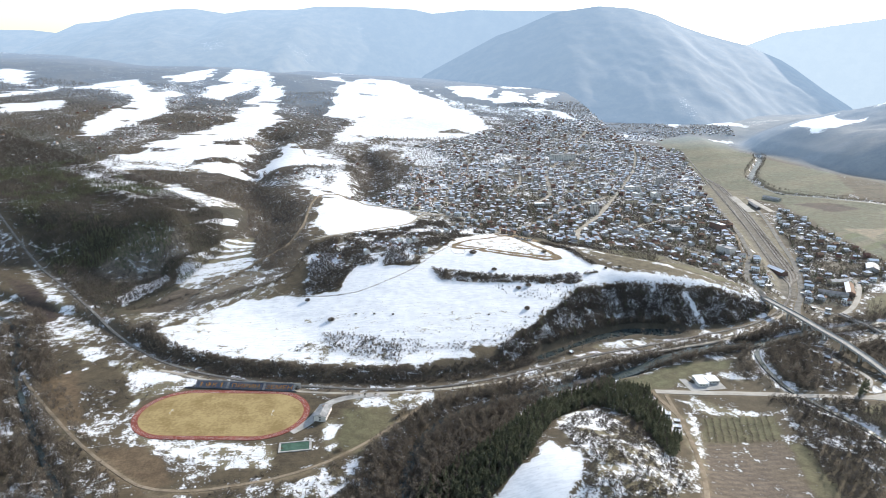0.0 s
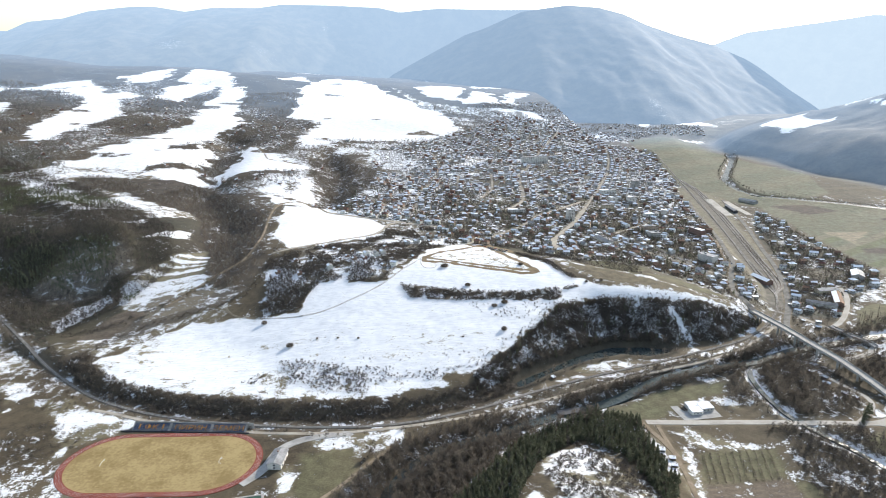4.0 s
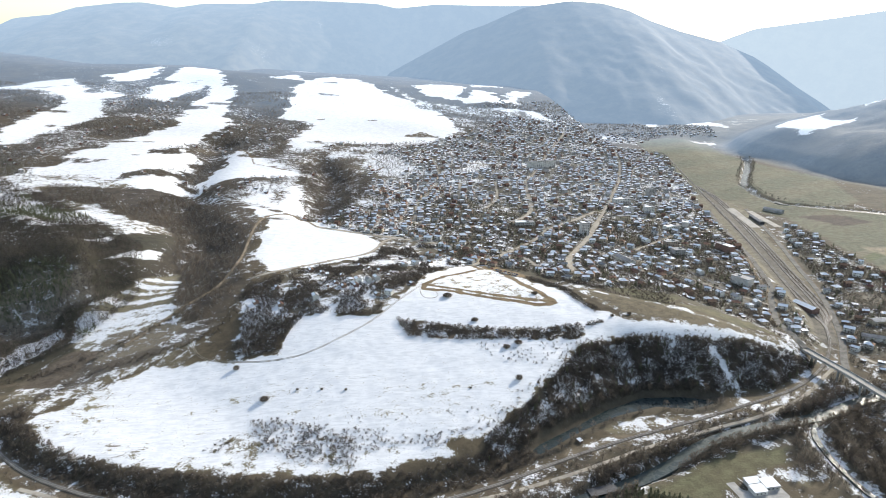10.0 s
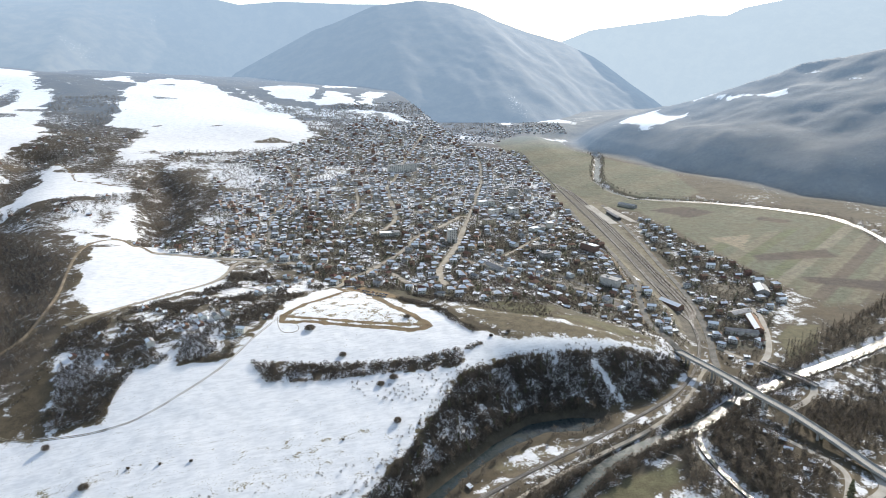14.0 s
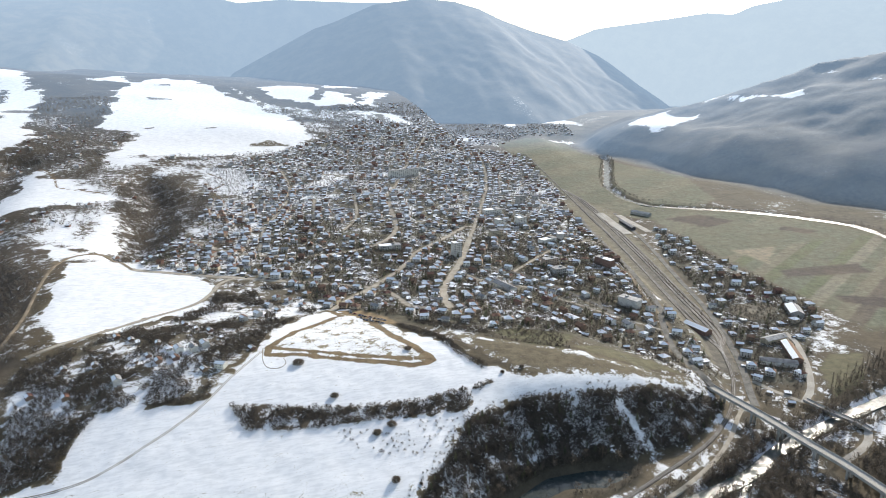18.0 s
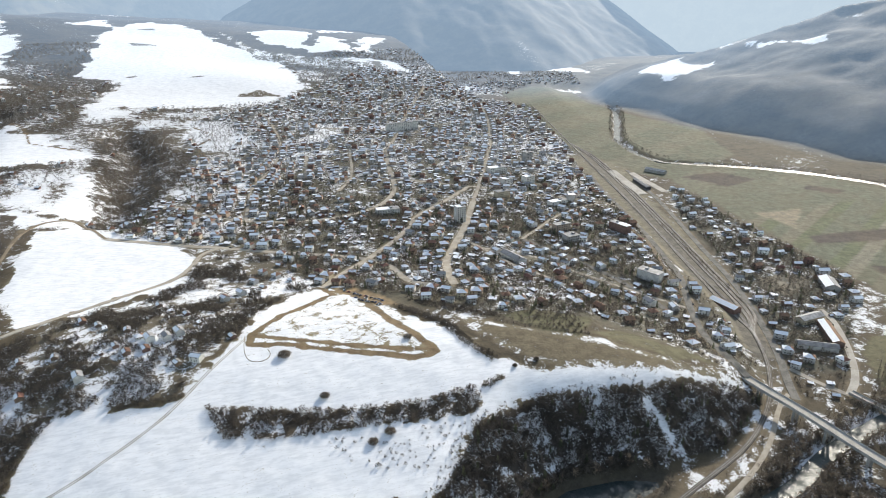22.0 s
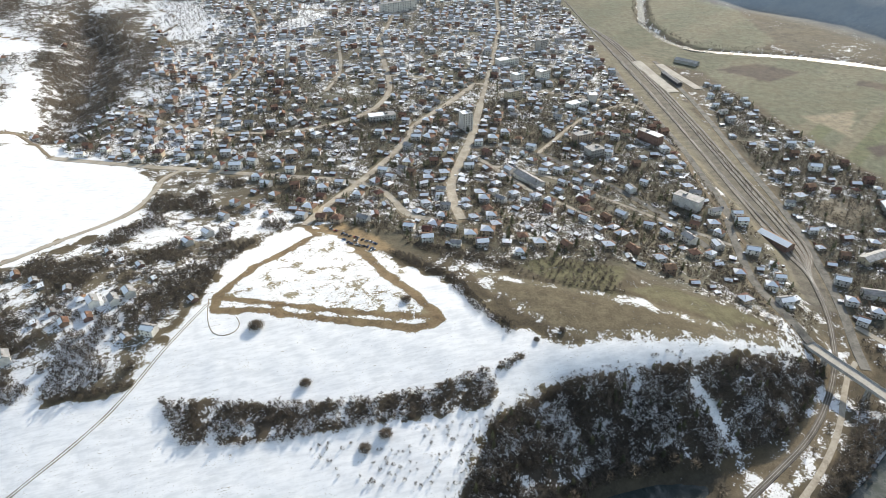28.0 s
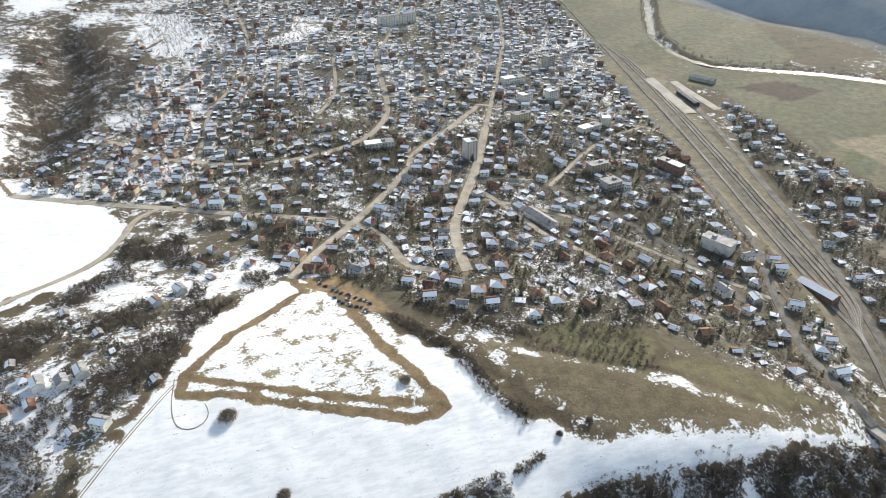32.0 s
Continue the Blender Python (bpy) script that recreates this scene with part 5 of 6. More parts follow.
# tall or long buildings: name, label, x, y, turn, width, depth, height, floors, bays, walls, roof snow
BIG = [
    ("apartment_tower", "tall pale concrete apartment tower with flat roof", 331, 1352, 8, 15, 13, 25, 8, 4, PLASTER, True),
    ("apartment_block", "long pale apartment block on the slope above town", 374, 1985, 16, 84, 14, 20, 6, 14, PLASTER, False),
    ("school_building", "low long building with a snowy flat roof", 225, 1402, 2, 37, 14, 8, 2, 9, PLASTER, True),
    ("apartment_block", "four-storey apartment block with grey roof", 480, 1540, 20, 20, 14, 14, 4, 5, PLASTER, True),
    ("apartment_block", "four-storey plastered apartment block", 530, 1552, 20, 22, 14, 14, 4, 5, PLASTER, True),
    ("apartment_block", "broad public building with snowy roof", 492, 1624, 12, 40, 16, 11, 3, 9, PLASTER, True),
    ("apartment_block", "brownish apartment block among houses", 444, 1466, 14, 26, 13, 13, 4, 6, PLASTER_WARM, False),
    ("apartment_block", "apartment block with partly snowy roof", 566, 1440, 70, 24, 12, 13, 4, 6, PLASTER, True),
    ("public_hall", "long hall with snow along the roof edge", 530, 1418, 18, 36, 14, 8, 2, 7, PLASTER, True),
    ("apartment_block", "ochre apartment block by the main street", 476, 1290, 10, 26, 12, 12, 4, 6, PLASTER_WARM, False),
    ("apartment_block", "concrete apartment block with flat roof", 470, 1244, 10, 20, 16, 11, 3, 5, CONCRETE, False),
    ("apartment_block", "long brick apartment block near the railway", 570, 1275, 110, 34, 12, 13, 4, 8, BRICK, True),
    ("apartment_block", "tall greyish block near the goods yard", 585, 1690, 20, 18, 14, 22, 7, 4, CONCRETE, False),
    ("long_hall", "long dark-roofed hall with white end", 352, 1176, 108, 40, 13, 6, 1, 7, PLASTER, False),
    ("apartment_block", "grey apartment block beside the station street", 511, 1098, 118, 30, 14, 13, 4, 7, PLASTER, False),
    ("station_shed", "long red-brown railway shed with snow on one edge", 566, 1020, 104, 36, 13, 7, 1, 6, BRICK, True),
    ("goods_shed", "green-walled goods shed on the loading yard", 850, 1608, 120, 44, 14, 6, 1, 8, CONCRETE, False),
    ("goods_shed", "long dark goods shed beside the sidings", 768, 1530, 82, 66, 9, 5, 1, 9, METAL_DARK, False),
    ("factory_hall", "white-roofed storage hall on open ground", 738, 1036, 60, 34, 18, 7, 1, 6, CONCRETE, True),
    ("factory_hall", "old dark-roofed workshop round a yard", 640, 966, 8, 34, 12, 6, 1, 6, PLASTER_WARM, False),
    ("factory_hall", "long workshop with snow-edged roof", 634, 930, 62, 52, 12, 6, 1, 9, BRICK, True),
    ("factory_hall", "low brick workshop beside the track", 598, 912, 150, 40, 11, 6, 1, 7, PLASTER, False),
]
OPEN_SPOTS = [(b[2], b[3], max(b[5], b[6]) * 0.5 + 8) for b in BIG] + [(700, 1056, 36), (208, 1990, 30), (130, 1850, 24), (-50, 1775, 45), (640, 945, 40), (130, 1075, 38)]


def big_building(name, label, x, y, turn, w, d, h, floors, bays, walls, snow):
    ob = thing(name, pose(x, y, ground_z(x, y) - 0.3, 0, 0, turn), label, name.replace("_", " "))
    part("wall", Geo().box(-w / 2, w / 2, -d / 2, d / 2, -3, h), walls, ob)
    if floors > 1:
        roof = Geo().box(-w / 2 - 0.4, w / 2 + 0.4, -d / 2 - 0.4, d / 2 + 0.4, h, h + 0.5)
        roof.box(w * 0.1, w * 0.1 + 4, -2, 2, h + 0.5, h + 2.6)
        roof = part("roof", roof, GREYROOF, ob)
        if snow:
            part("snow_cover", Geo().box(-w / 2, w * 0.08, -d / 2, d / 2, h + 0.5, h + 0.7), SNOW, roof, "snow lying on the flat roof")
    else:
        t, o = 0.42, 0.6
        top, e = h + d / 2 * t, h - o * t
        ring = [(-w / 2 - o, -d / 2 - o, e), (-w / 2 - o, 0, top), (-w / 2 - o, d / 2 + o, e), (-w / 2 - o, d / 2 + o, e + 0.3), (-w / 2 - o, 0, top + 0.3), (-w / 2 - o, -d / 2 - o, e + 0.3)]
        gables = Geo()
        for s in (-1, 1):
            gables.prism([(s * w / 2, -d / 2, h), (s * w / 2, d / 2, h), (s * w / 2, 0, top)], (-0.3 * s, 0, 0))
        part("gable", gables, walls, ob)
        roof = part("roof", Geo().prism(ring, (w + 2 * o, 0, 0)), TILE if walls is BRICK else GREYROOF, ob)
        if snow:
            away = math.cos(radians(turn - 90 - (90 - SUN_AZ))) > 0  # does local -y face the sun?
            s = 1 if away else -1
            a, b = w / 2 + o - 0.1, d / 2 + o - 0.12
            part("snow_cover", Geo().prism([(-a, s * b, e + 0.34), (a, s * b, e + 0.34), (a, s * 0.1, top + 0.3), (-a, s * 0.1, top + 0.3)][:: s if s < 0 else 1], (0, 0, 0.15)), SNOW, roof, "snow lying on one slope")
    pane = Geo().box(-0.75, 0.75, -0.06, 0.06, 0, 1.5).mesh("window", GLASS)
    gap = w / bays
    for f in range(floors):
        for k in range(bays):
            q = part("window", pane, None, ob)
            q.location = (-w / 2 + gap * (k + 0.5), -d / 2, 1.1 + f * h / floors)
    return ob


for b in BIG:
    big_building(*b)

plan = town_plan()
turns = street_turn(plan)
rp = np.random.RandomState(9)
AWAY = math.atan2(-toward.y, -toward.x)
order = np.argsort(plan[:, 1] - 0.25 * np.abs(plan[:, 0] - 150))
plan, turns = plan[order], turns[order]
far_geo = {}
NEAR_HOUSES = 330


def house_turn(a, style):
    """Turn a house along its street so that its snowy slope lies away from the sun."""
    best = min((a + k * math.pi / 2 for k in range(4)), key=lambda q: abs(math.remainder(q - math.pi / 2 - AWAY - (0.5 if STYLES[style][0] == "hip" else 0.0), 2 * math.pi)))
    return best


plan_z = height(plan[:, 0], plan[:, 1]) + 0.1
for n, ((x, y), a, z) in enumerate(zip(plan, turns, plan_z)):
    style = int(rp.choice(len(STYLES), p=np.array([16, 12, 8, 5, 5, 10, 8, 8, 6, 7, 5, 10]) / 100))
    q = house_turn(a, style) + rp.normal(0, 0.2)
    size = rp.uniform(0.8, 1.08) * (1.14 if rp.rand() < 0.15 else 1.0)
    m = pose(x, y, z, 0, 0, math.degrees(q)) @ Matrix.Scale(size, 4)
    if n < NEAR_HOUSES:
        put_house(style, m)
    else:
        far_geo.setdefault(style, []).append((x, y, z, q, size))

# sheds and lean-tos behind the houses
for k in rp.permutation(len(plan))[: int(len(plan) * 0.75)]:
    style, far_off, q = int(rp.choice([6, 7, 9])), rp.uniform(6.8, 8.8), turns[k] + rp.choice([0, 1, 2, 3]) * math.pi / 2 + rp.normal(0, 0.3)
    far_geo.setdefault(style, []).append((plan[k, 0] + far_off * math.cos(q), plan[k, 1] + far_off * math.sin(q), plan_z[k], house_turn(turns[k], style), rp.uniform(0.42, 0.68)))

# scattered farmsteads between the snow fields, and the last houses of the far slopes
valley_end = [(360, 2760), (700, 2640), (890, 2640), (1060, 2820), (1300, 2860), (1400, 3150), (900, 3250), (300, 3000)]
hamlet = fill([(-1300, 1500), (-1250, 2750), (300, 2750), (100, 2400), (-150, 2080), (-250, 1560)], 40, 81, 0.55, 0.85, 160)
hamlet = np.concatenate([hamlet, fill(valley_end, 27, 82, 0.8, 0.8, 120)])
for a in SNOW_FIELDS:
    hamlet = hamlet[area_dist(hamlet[:, 0], hamlet[:, 1], a) > 12]
for (x, y), z in zip(hamlet, height(hamlet[:, 0], hamlet[:, 1]) + 0.1):
    style = int(rp.choice([0, 1, 2, 6, 7, 9, 11]))
    far_geo.setdefault(style, []).append((x, y, z, house_turn(rp.uniform(0, 3), style), rp.uniform(0.9, 1.1)))

for matter, keys in (("wall", ("wall", "chimney")), ("roof", ("roof",)), ("snow_cover", ("snow_cover",)), ("window", ("window", "door"))):
    by_mat = {}
    for style, rows in far_geo.items():
        for key in keys:
            if key not in PARTS[style]:
                continue
            for g in PARTS[style][key] if isinstance(PARTS[style][key], list) else [PARTS[style][key]]:
                mat = {"wall": STYLES[style][5], "chimney": BRICK, "roof": STYLES[style][6], "snow_cover": SNOW}.get(key, GLASS)
                v, f = g.triangles()
                row = np.array(rows)
                c, s, k = np.cos(row[:, 3])[:, None], np.sin(row[:, 3])[:, None], row[:, 4, None]
                x = row[:, 0, None] + k * (c * v[:, 0] - s * v[:, 1])
                y = row[:, 1, None] + k * (s * v[:, 0] + c * v[:, 1])
                z = row[:, 2, None] + k * v[:, 2]
                by_mat.setdefault(mat, []).append((np.stack([x, y, z], -1).reshape(-1, 3), (f[None] + (np.arange(len(row)) * len(v))[:, None, None]).reshape(-1, 3)))
    vs, fs, ms, base = [], [], [], 0
    for n, (mat, pieces) in enumerate(by_mat.items()):
        v, f = merge(pieces)
        vs.append(v)
        fs.append(f + base)
        ms.append(np.full(len(f), n))
        base += len(v)
    me = mesh_from("distant_houses", np.concatenate(vs), np.concatenate(fs), list(by_mat), np.concatenate(ms))
    word = {"wall": "plaster and brick walls", "roof": "tiled and grey sheet roofs", "snow_cover": "snow sheets on roofs", "window": "dark windows and doors"}[matter]
    tagged(new({"wall": "distant_house_walls", "roof": "distant_house_roofs", "snow_cover": "distant_roof_snow", "window": "distant_windows"}[matter], me),
           word + " of the distant houses in the town", "houses", kind="stuff")

# cottages in the gardens on the back of the hill
COTTAGES = [(-88, 993, 20, 2), (-81, 1019, 20, 11), (-71, 1011, 22, 10), (-56, 1009, 22, 4), (-46, 1016, 22, 10), (-27, 967, 60, 10), (-144, 1082, 20, 2), (-126, 1065, 20, 6), (-44, 1062, 25, 6), (2, 997, 25, 6), (-9, 1095, 30, 1),
            (7, 1112, 32, 10), (-117, 1052, 20, 7), (-122, 968, 20, 10), (-43, 965, 30, 6), (-72, 994, 20, 2), (-100, 1010, 20, 6), (-110, 1000, 20, 9), (-165, 960, 20, 2), (-150, 1010, 10, 6), (-60, 1075, 15, 9), (-95, 1040, 10, 6),
            (20, 1150, 40, 1), (45, 1165, 40, 0), (62, 1150, 50, 11), (30, 1180, 40, 0), (50, 1205, 40, 2), (70, 1190, 45, 5), (30, 1130, 40, 6), (-180, 1015, 20, 6), (-200, 975, 30, 2), (-75, 1100, 20, 6), (-30, 1035, 24, 9)]
for x, y, turn, style in COTTAGES:
    put_house(style, pose(x, y, ground_z(x, y) + 0.1, 0, 0, math.degrees(house_turn(radians(turn), style))) @ Matrix.Scale(0.85, 4))
# yards by the river
for x, y, turn, style in [(158, 711, 20, 9), (226, 566, 80, 7), (231, 552, 80, 9), (228, 540, 75, 9),
                          (466, 698, 40, 6), (459, 684, 40, 2), (464, 662, 35, 9), (470, 652, 20, 9), (451, 653, 50, 7), (459, 712, 50, 9), (545, 835, 60, 6), (556, 852, 60, 7), (538, 858, 60, 9)]:
    put_house(style, pose(x, y, ground_z(x, y) + 0.1, 0, 0, math.degrees(house_turn(radians(turn), style))) @ Matrix.Scale(0.85, 4))


# low white-roofed farm beside the river road
def farm_block(ob, x, y, w, d, h):
    part("wall", Geo().box(x - w / 2, x + w / 2, y - d / 2, y + d / 2, -1, h), PLASTER, ob)
    roof = part("roof", Geo().add([(x - w / 2 - 0.5, y - d / 2 - 0.5, h), (x + w / 2 + 0.5, y - d / 2 - 0.5, h), (x + w / 2 + 0.5, y + d / 2 + 0.5, h + 1.0), (x - w / 2 - 0.5, y + d / 2 + 0.5, h + 1.0),
                                   (x - w / 2 - 0.5, y - d / 2 - 0.5, h + 0.3), (x + w / 2 + 0.5, y - d / 2 - 0.5, h + 0.3), (x + w / 2 + 0.5, y + d / 2 + 0.5, h + 1.3), (x - w / 2 - 0.5, y + d / 2 + 0.5, h + 1.3)],
                                  [(3, 2, 1, 0), (4, 5, 6, 7), (0, 1, 5, 4), (1, 2, 6, 5), (2, 3, 7, 6), (3, 0, 4, 7)]), GREYROOF, ob)
    part("snow_cover", Geo().prism([(x - w / 2 - 0.3, y - d / 2 - 0.3, h + 0.34), (x + w / 2 + 0.3, y - d / 2 - 0.3, h + 0.34), (x + w / 2 + 0.3, y + d / 2 + 0.3, h + 1.33), (x - w / 2 - 0.3, y + d / 2 + 0.3, h + 1.33)], (0, 0, 0.15)), SNOW, roof, "snow lying on the roof")
    for k in (-0.3, 0.0, 0.3):
        part("window", Geo().box(x + k * w - 0.7, x + k * w + 0.7, y - d / 2 - 0.06, y - d / 2 + 0.1, 1.0, 2.3), GLASS, ob)


farm = thing("farm_building", pose(292, 638, ground_z(292, 638), 0, 0, 8), "low white farm building with three snowy roofs", "farm building")
for x, y, w, d, h in ((-3, 5.5, 13, 7, 3.6), (-5, -4.5, 12, 9, 3.2), (9, 0.5, 13, 11, 3.4)):
    farm_block(farm, x, y, w, d, h)
part("yard_slab", Geo().box(-24, 18, -17, 11, -0.9, 0.12), CONCRETE, farm, "pale concrete yard")
hut = thing("river_shed", pose(160, 643, ground_z(160, 643) - 0.2, 0, 0, 15), "open dark-roofed shed beside the river", "shed")
part("roof", Geo().box(-13, 13, -5, 5, 4.4, 4.8), METAL_DARK, hut)
for x in (-12, -4, 4, 12):
    for y in (-4.4, 4.4):
        part("post", Geo().box(x - 0.15, x + 0.15, y - 0.15, y + 0.15, -1, 4.4), BARK, hut)
part("back_wall", Geo().box(-12.6, 12.6, 4.5, 4.7, -1, 4.4), BARK, hut)

# loading platforms of the goods yard
for line, wide in (([(765, 1648), (735, 1470)], 20), ([(797, 1618), (786, 1474)], 15)):
    ribbon("pavement", line, wide, PALE_ROAD, 0.5, label="pale concrete loading platform by the sidings")


# ---- woods, hedges and scrub ----
gard = off_roads(fill(GARDENS, 2.8, 101, 0.96, 0.5, 24))
gard = gard[(gard[:, 1] < 1090) | (ripple(gard[:, 0], gard[:, 1], 22, 99) > 0.35)]
open_yard = np.array([c[:2] for c in COTTAGES]) + (-1.5, -5.0)
gard = gard[(np.hypot(gard[:, 0, None] - open_yard[:, 0], gard[:, 1, None] - open_yard[:, 1]) > 8.5).all(1)]
sown("garden_scrub", "bare brown orchard trees and bushes among snowy plots", [(gard[::3], "tree", 0.5, 0.85, 0), (gard[1::3], "scrub", 0.8, 1.4, 0), (gard[2::3], "scrub", 0.6, 1.2, 1)], WOODS)
cliff = fill(CLIFF_WOOD, 2.6, 103, 0.95, 0.42, 11)
cliff = cliff[~((np.abs(cliff[:, 0] - (341 - 0.25 * (cliff[:, 1] - 840))) < 5) & (cliff[:, 1] < 841) & (cliff[:, 1] > 798))]
sown("cliff_wood", "dense bare woodland on the steep shaded bank", [(cliff[::2], "tree", 0.55, 0.95, 0), (cliff[1::2], "scrub", 0.9, 1.6, 0), (cliff[5::29], "pine", 0.5, 0.9, 2)], WOODS)
terr = fill(TERRACE, 2.5, 105, 0.97, 0.5, 12)
band = [(160, 1040), (175, 1027), (203, 982), (217, 930), (230, 902), (222, 900), (208, 928), (192, 978), (165, 1022)]
hedge = fill(band, 2.6, 107, 0.95)
top = np.concatenate([fill([(180, 1048), (200, 1040), (240, 1005), (262, 985), (255, 978), (225, 995), (190, 1030)], 2.8, 108, 0.9), beside([(250, 968), (300, 940), (330, 925)], 3, (-2, 2), 109)])
rim = np.concatenate([beside([(190, 840), (156, 799), (117, 756), (80, 722), (30, 700), (-30, 700)], 2.2, (-7, 5), 110), beside([(190, 842), (250, 861), (353, 855), (450, 858)], 3, (-5, 3), 111, 0.8)])
sown("hillside_scrub", "dark thorn scrub along terraces and field edges", [(terr[::3], "scrub", 0.7, 1.5, 0), (terr[1::3], "scrub", 0.5, 1.1, 1), (terr[2::3], "small", 0.6, 1.3, 0), (hedge, "scrub", 0.7, 1.2, 0), (top, "scrub", 0.6, 1.1, 0), (rim, "scrub", 0.5, 1.0, 0)], WOODS)
below = np.concatenate([fill([(60, 850), (100, 842), (150, 842), (188, 838), (170, 815), (130, 800), (95, 815)], 4.4, 112, 0.7, 0.8, 14), fill([(-60, 740), (60, 725), (110, 760), (120, 780), (80, 745), (-60, 720)], 6, 113, 0.4),
                        fill([(-190, 700), (-150, 745), (-40, 720), (60, 705), (20, 690), (-100, 690)], 3.4, 114, 0.75, 0.9, 22)])
sown("slope_bushes", "small dark bushes dotted over the snowy slope", [(below[::2], "small", 0.5, 1.0, 0), (below[1::2], "scrub", 0.4, 0.9, 0)], WOODS)
bank = np.concatenate([beside(BANK, 0.55, (-15, 14), 115), beside(BANK, 0.6, (-12, 12), 116), beside(RAIL_LINE[1:6], 1.5, (5, 20), 154), beside(RAIL_LINE[2:11], 2.2, (-16, -5), 117, 0.7), beside(RAIL_LINE[10:17], 5, (-7, -4), 118, 0.5)])
bank = off_roads(dry(bank), 1.0)
bank = bank[area_dist(bank[:, 0], bank[:, 1], HILL_SNOW) > -3]
sown("railway_hedge", "brown thicket along the railway embankment", [(bank[::3], "scrub", 0.7, 1.3, 1), (bank[1::3], "scrub", 0.7, 1.4, 0), (bank[2::3], "tree", 0.35, 0.6, 0)], WOODS)
river_side = np.concatenate([beside(RIVER[4:], 2.0, (11, 22), 119), beside(RIVER[4:], 1.8, (-26, -11), 120), beside(LOWER_RIVER, 1.0, (7, 30), 155), beside(LOWER_RIVER, 1.0, (-34, -7), 156), beside(SIDE_ARM, 2.6, (8, 22), 121), beside(SIDE_ARM, 2.6, (-24, -8), 122),
                             beside(BROOK, 1.1, (7, 40), 123), beside(BROOK, 1.0, (-44, -7), 124), fill([(417, 734), (453, 739), (440, 690), (421, 655), (393, 619), (385, 640), (392, 690)], 4.5, 125, 0.9),
                             fill([(353, 700), (378, 712), (372, 662), (372, 630), (332, 650), (340, 680)], 4.5, 126, 0.8, 0.6, 20), beside(LAKE + LAKE[:1], 4, (2, 8), 127, 0.7)])
river_side = np.concatenate([river_side, fill([(-75, 420), (-70, 520), (-40, 575), (30, 610), (90, 640), (120, 620), (70, 560), (30, 500), (0, 420)], 3.6, 128, 0.95), fill([(160, 655), (225, 690), (300, 715), (330, 735), (240, 712), (160, 680)], 4.0, 129, 0.8),
                             fill([(-650, 800), (-560, 830), (-470, 690), (-400, 570), (-300, 430), (-400, 430), (-520, 600), (-620, 740)], 3.7, 153, 0.9, 0.62, 30)])
river_side = np.concatenate([river_side, fill([(395, 625), (385, 690), (420, 745), (470, 765), (488, 700), (470, 640), (440, 625)], 3.8, 159, 0.9, 0.6, 22), fill([(505, 660), (500, 770), (560, 760), (620, 700), (560, 660)], 4.2, 160, 0.9, 0.5, 26), fill([(600, 845), (900, 960), (930, 940), (700, 850), (610, 815)], 5, 161, 0.7)])
hedge_lines = np.concatenate([beside([(-487, 871), (-462, 912), (-426, 949), (-429, 994)], 1.6, (-5, 5), 162), beside([(-456, 852), (-383, 869), (-325, 928), (-282, 992), (-266, 1127)], 1.5, (-7, 7), 163, 0.85),
                              beside([(-396, 783), (-367, 846), (-308, 876), (-243, 905), (-218, 959), (-224, 1084)], 1.8, (-6, 6), 164, 0.8), fill([(-204, 896), (-195, 921), (-152, 896), (-144, 847), (-203, 861)], 4, 165, 0.7),
                              fill([(-158, 743), (-127, 742), (-51, 710), (-47, 668), (-106, 684), (-148, 722)], 3.4, 166, 0.8, 0.7, 16)])
sown("field_hedges", "bare brown hedges between the snowy fields", [(hedge_lines[::2], "scrub", 0.6, 1.2, 0), (hedge_lines[1::2], "scrub", 0.5, 1.1, 1)], WOODS)
river_side = np.concatenate([river_side, beside(RIVER[5:], 1.5, (8, 13), 180), beside(RIVER[5:], 1.5, (-15, -8), 181), fill([(160, 655), (225, 690), (330, 735), (420, 775), (470, 815), (500, 800), (440, 750), (340, 705), (240, 670), (170, 640)], 3.6, 182, 0.8, 0.55, 16)])
river_side = off_roads(dry(river_side, -4.0))
river_side = river_side[(area_dist(river_side[:, 0], river_side[:, 1], PLOTS[3]) > 0)]
sown("riverside_trees", "tall bare riverside trees and reeds", [(river_side[::3], "tree", 0.9, 1.5, 1), (river_side[1::3], "tree", 0.5, 0.9, 0), (river_side[2::3], "scrub", 0.7, 1.3, 0)], WOODS)
PINE_BELT = [(-21, 442), (38, 496), (103, 583), (186, 636), (224, 621), (220, 513), (200, 470), (194, 481), (188, 550), (156, 584), (107, 540), (76, 466), (35, 415), (0, 380), (-40, 380)]
pines = fill(PINE_BELT, 3.2, 130, 0.97)
knoll_bush = fill([(106, 520), (150, 575), (185, 545), (205, 488), (195, 425), (168, 400), (102, 390), (116, 440)], 3.4, 131, 0.9, 0.62, 16)
west = fill([(-86, 443), (-73, 490), (-35, 534), (9, 573), (67, 590), (100, 590), (51, 520), (-2, 449), (-25, 400), (-80, 400)], 3.4, 132, 0.95)
east = off_roads(dry(np.concatenate([fill([(345, 606), (438, 606), (520, 600), (560, 640), (600, 560), (560, 420), (365, 400), (324, 430), (336, 516), (343, 565)], 4.2, 133, 0.92, 0.4, 35),
                                     fill([(540, 640), (600, 700), (760, 800), (900, 820), (900, 600), (640, 560)], 6, 157, 0.85, 0.5, 40), fill([(520, 730), (600, 765), (740, 810), (700, 740), (560, 680)], 5, 158, 0.8)])))
sown("pine_wood", "dark green pines on the snowy knoll", [(pines[::2], "pine", 0.7, 1.15, 2), (pines[1::4], "pine", 0.5, 0.95, 2), (pines[3::8], "tree", 0.7, 1.1, 0)], WOODS)
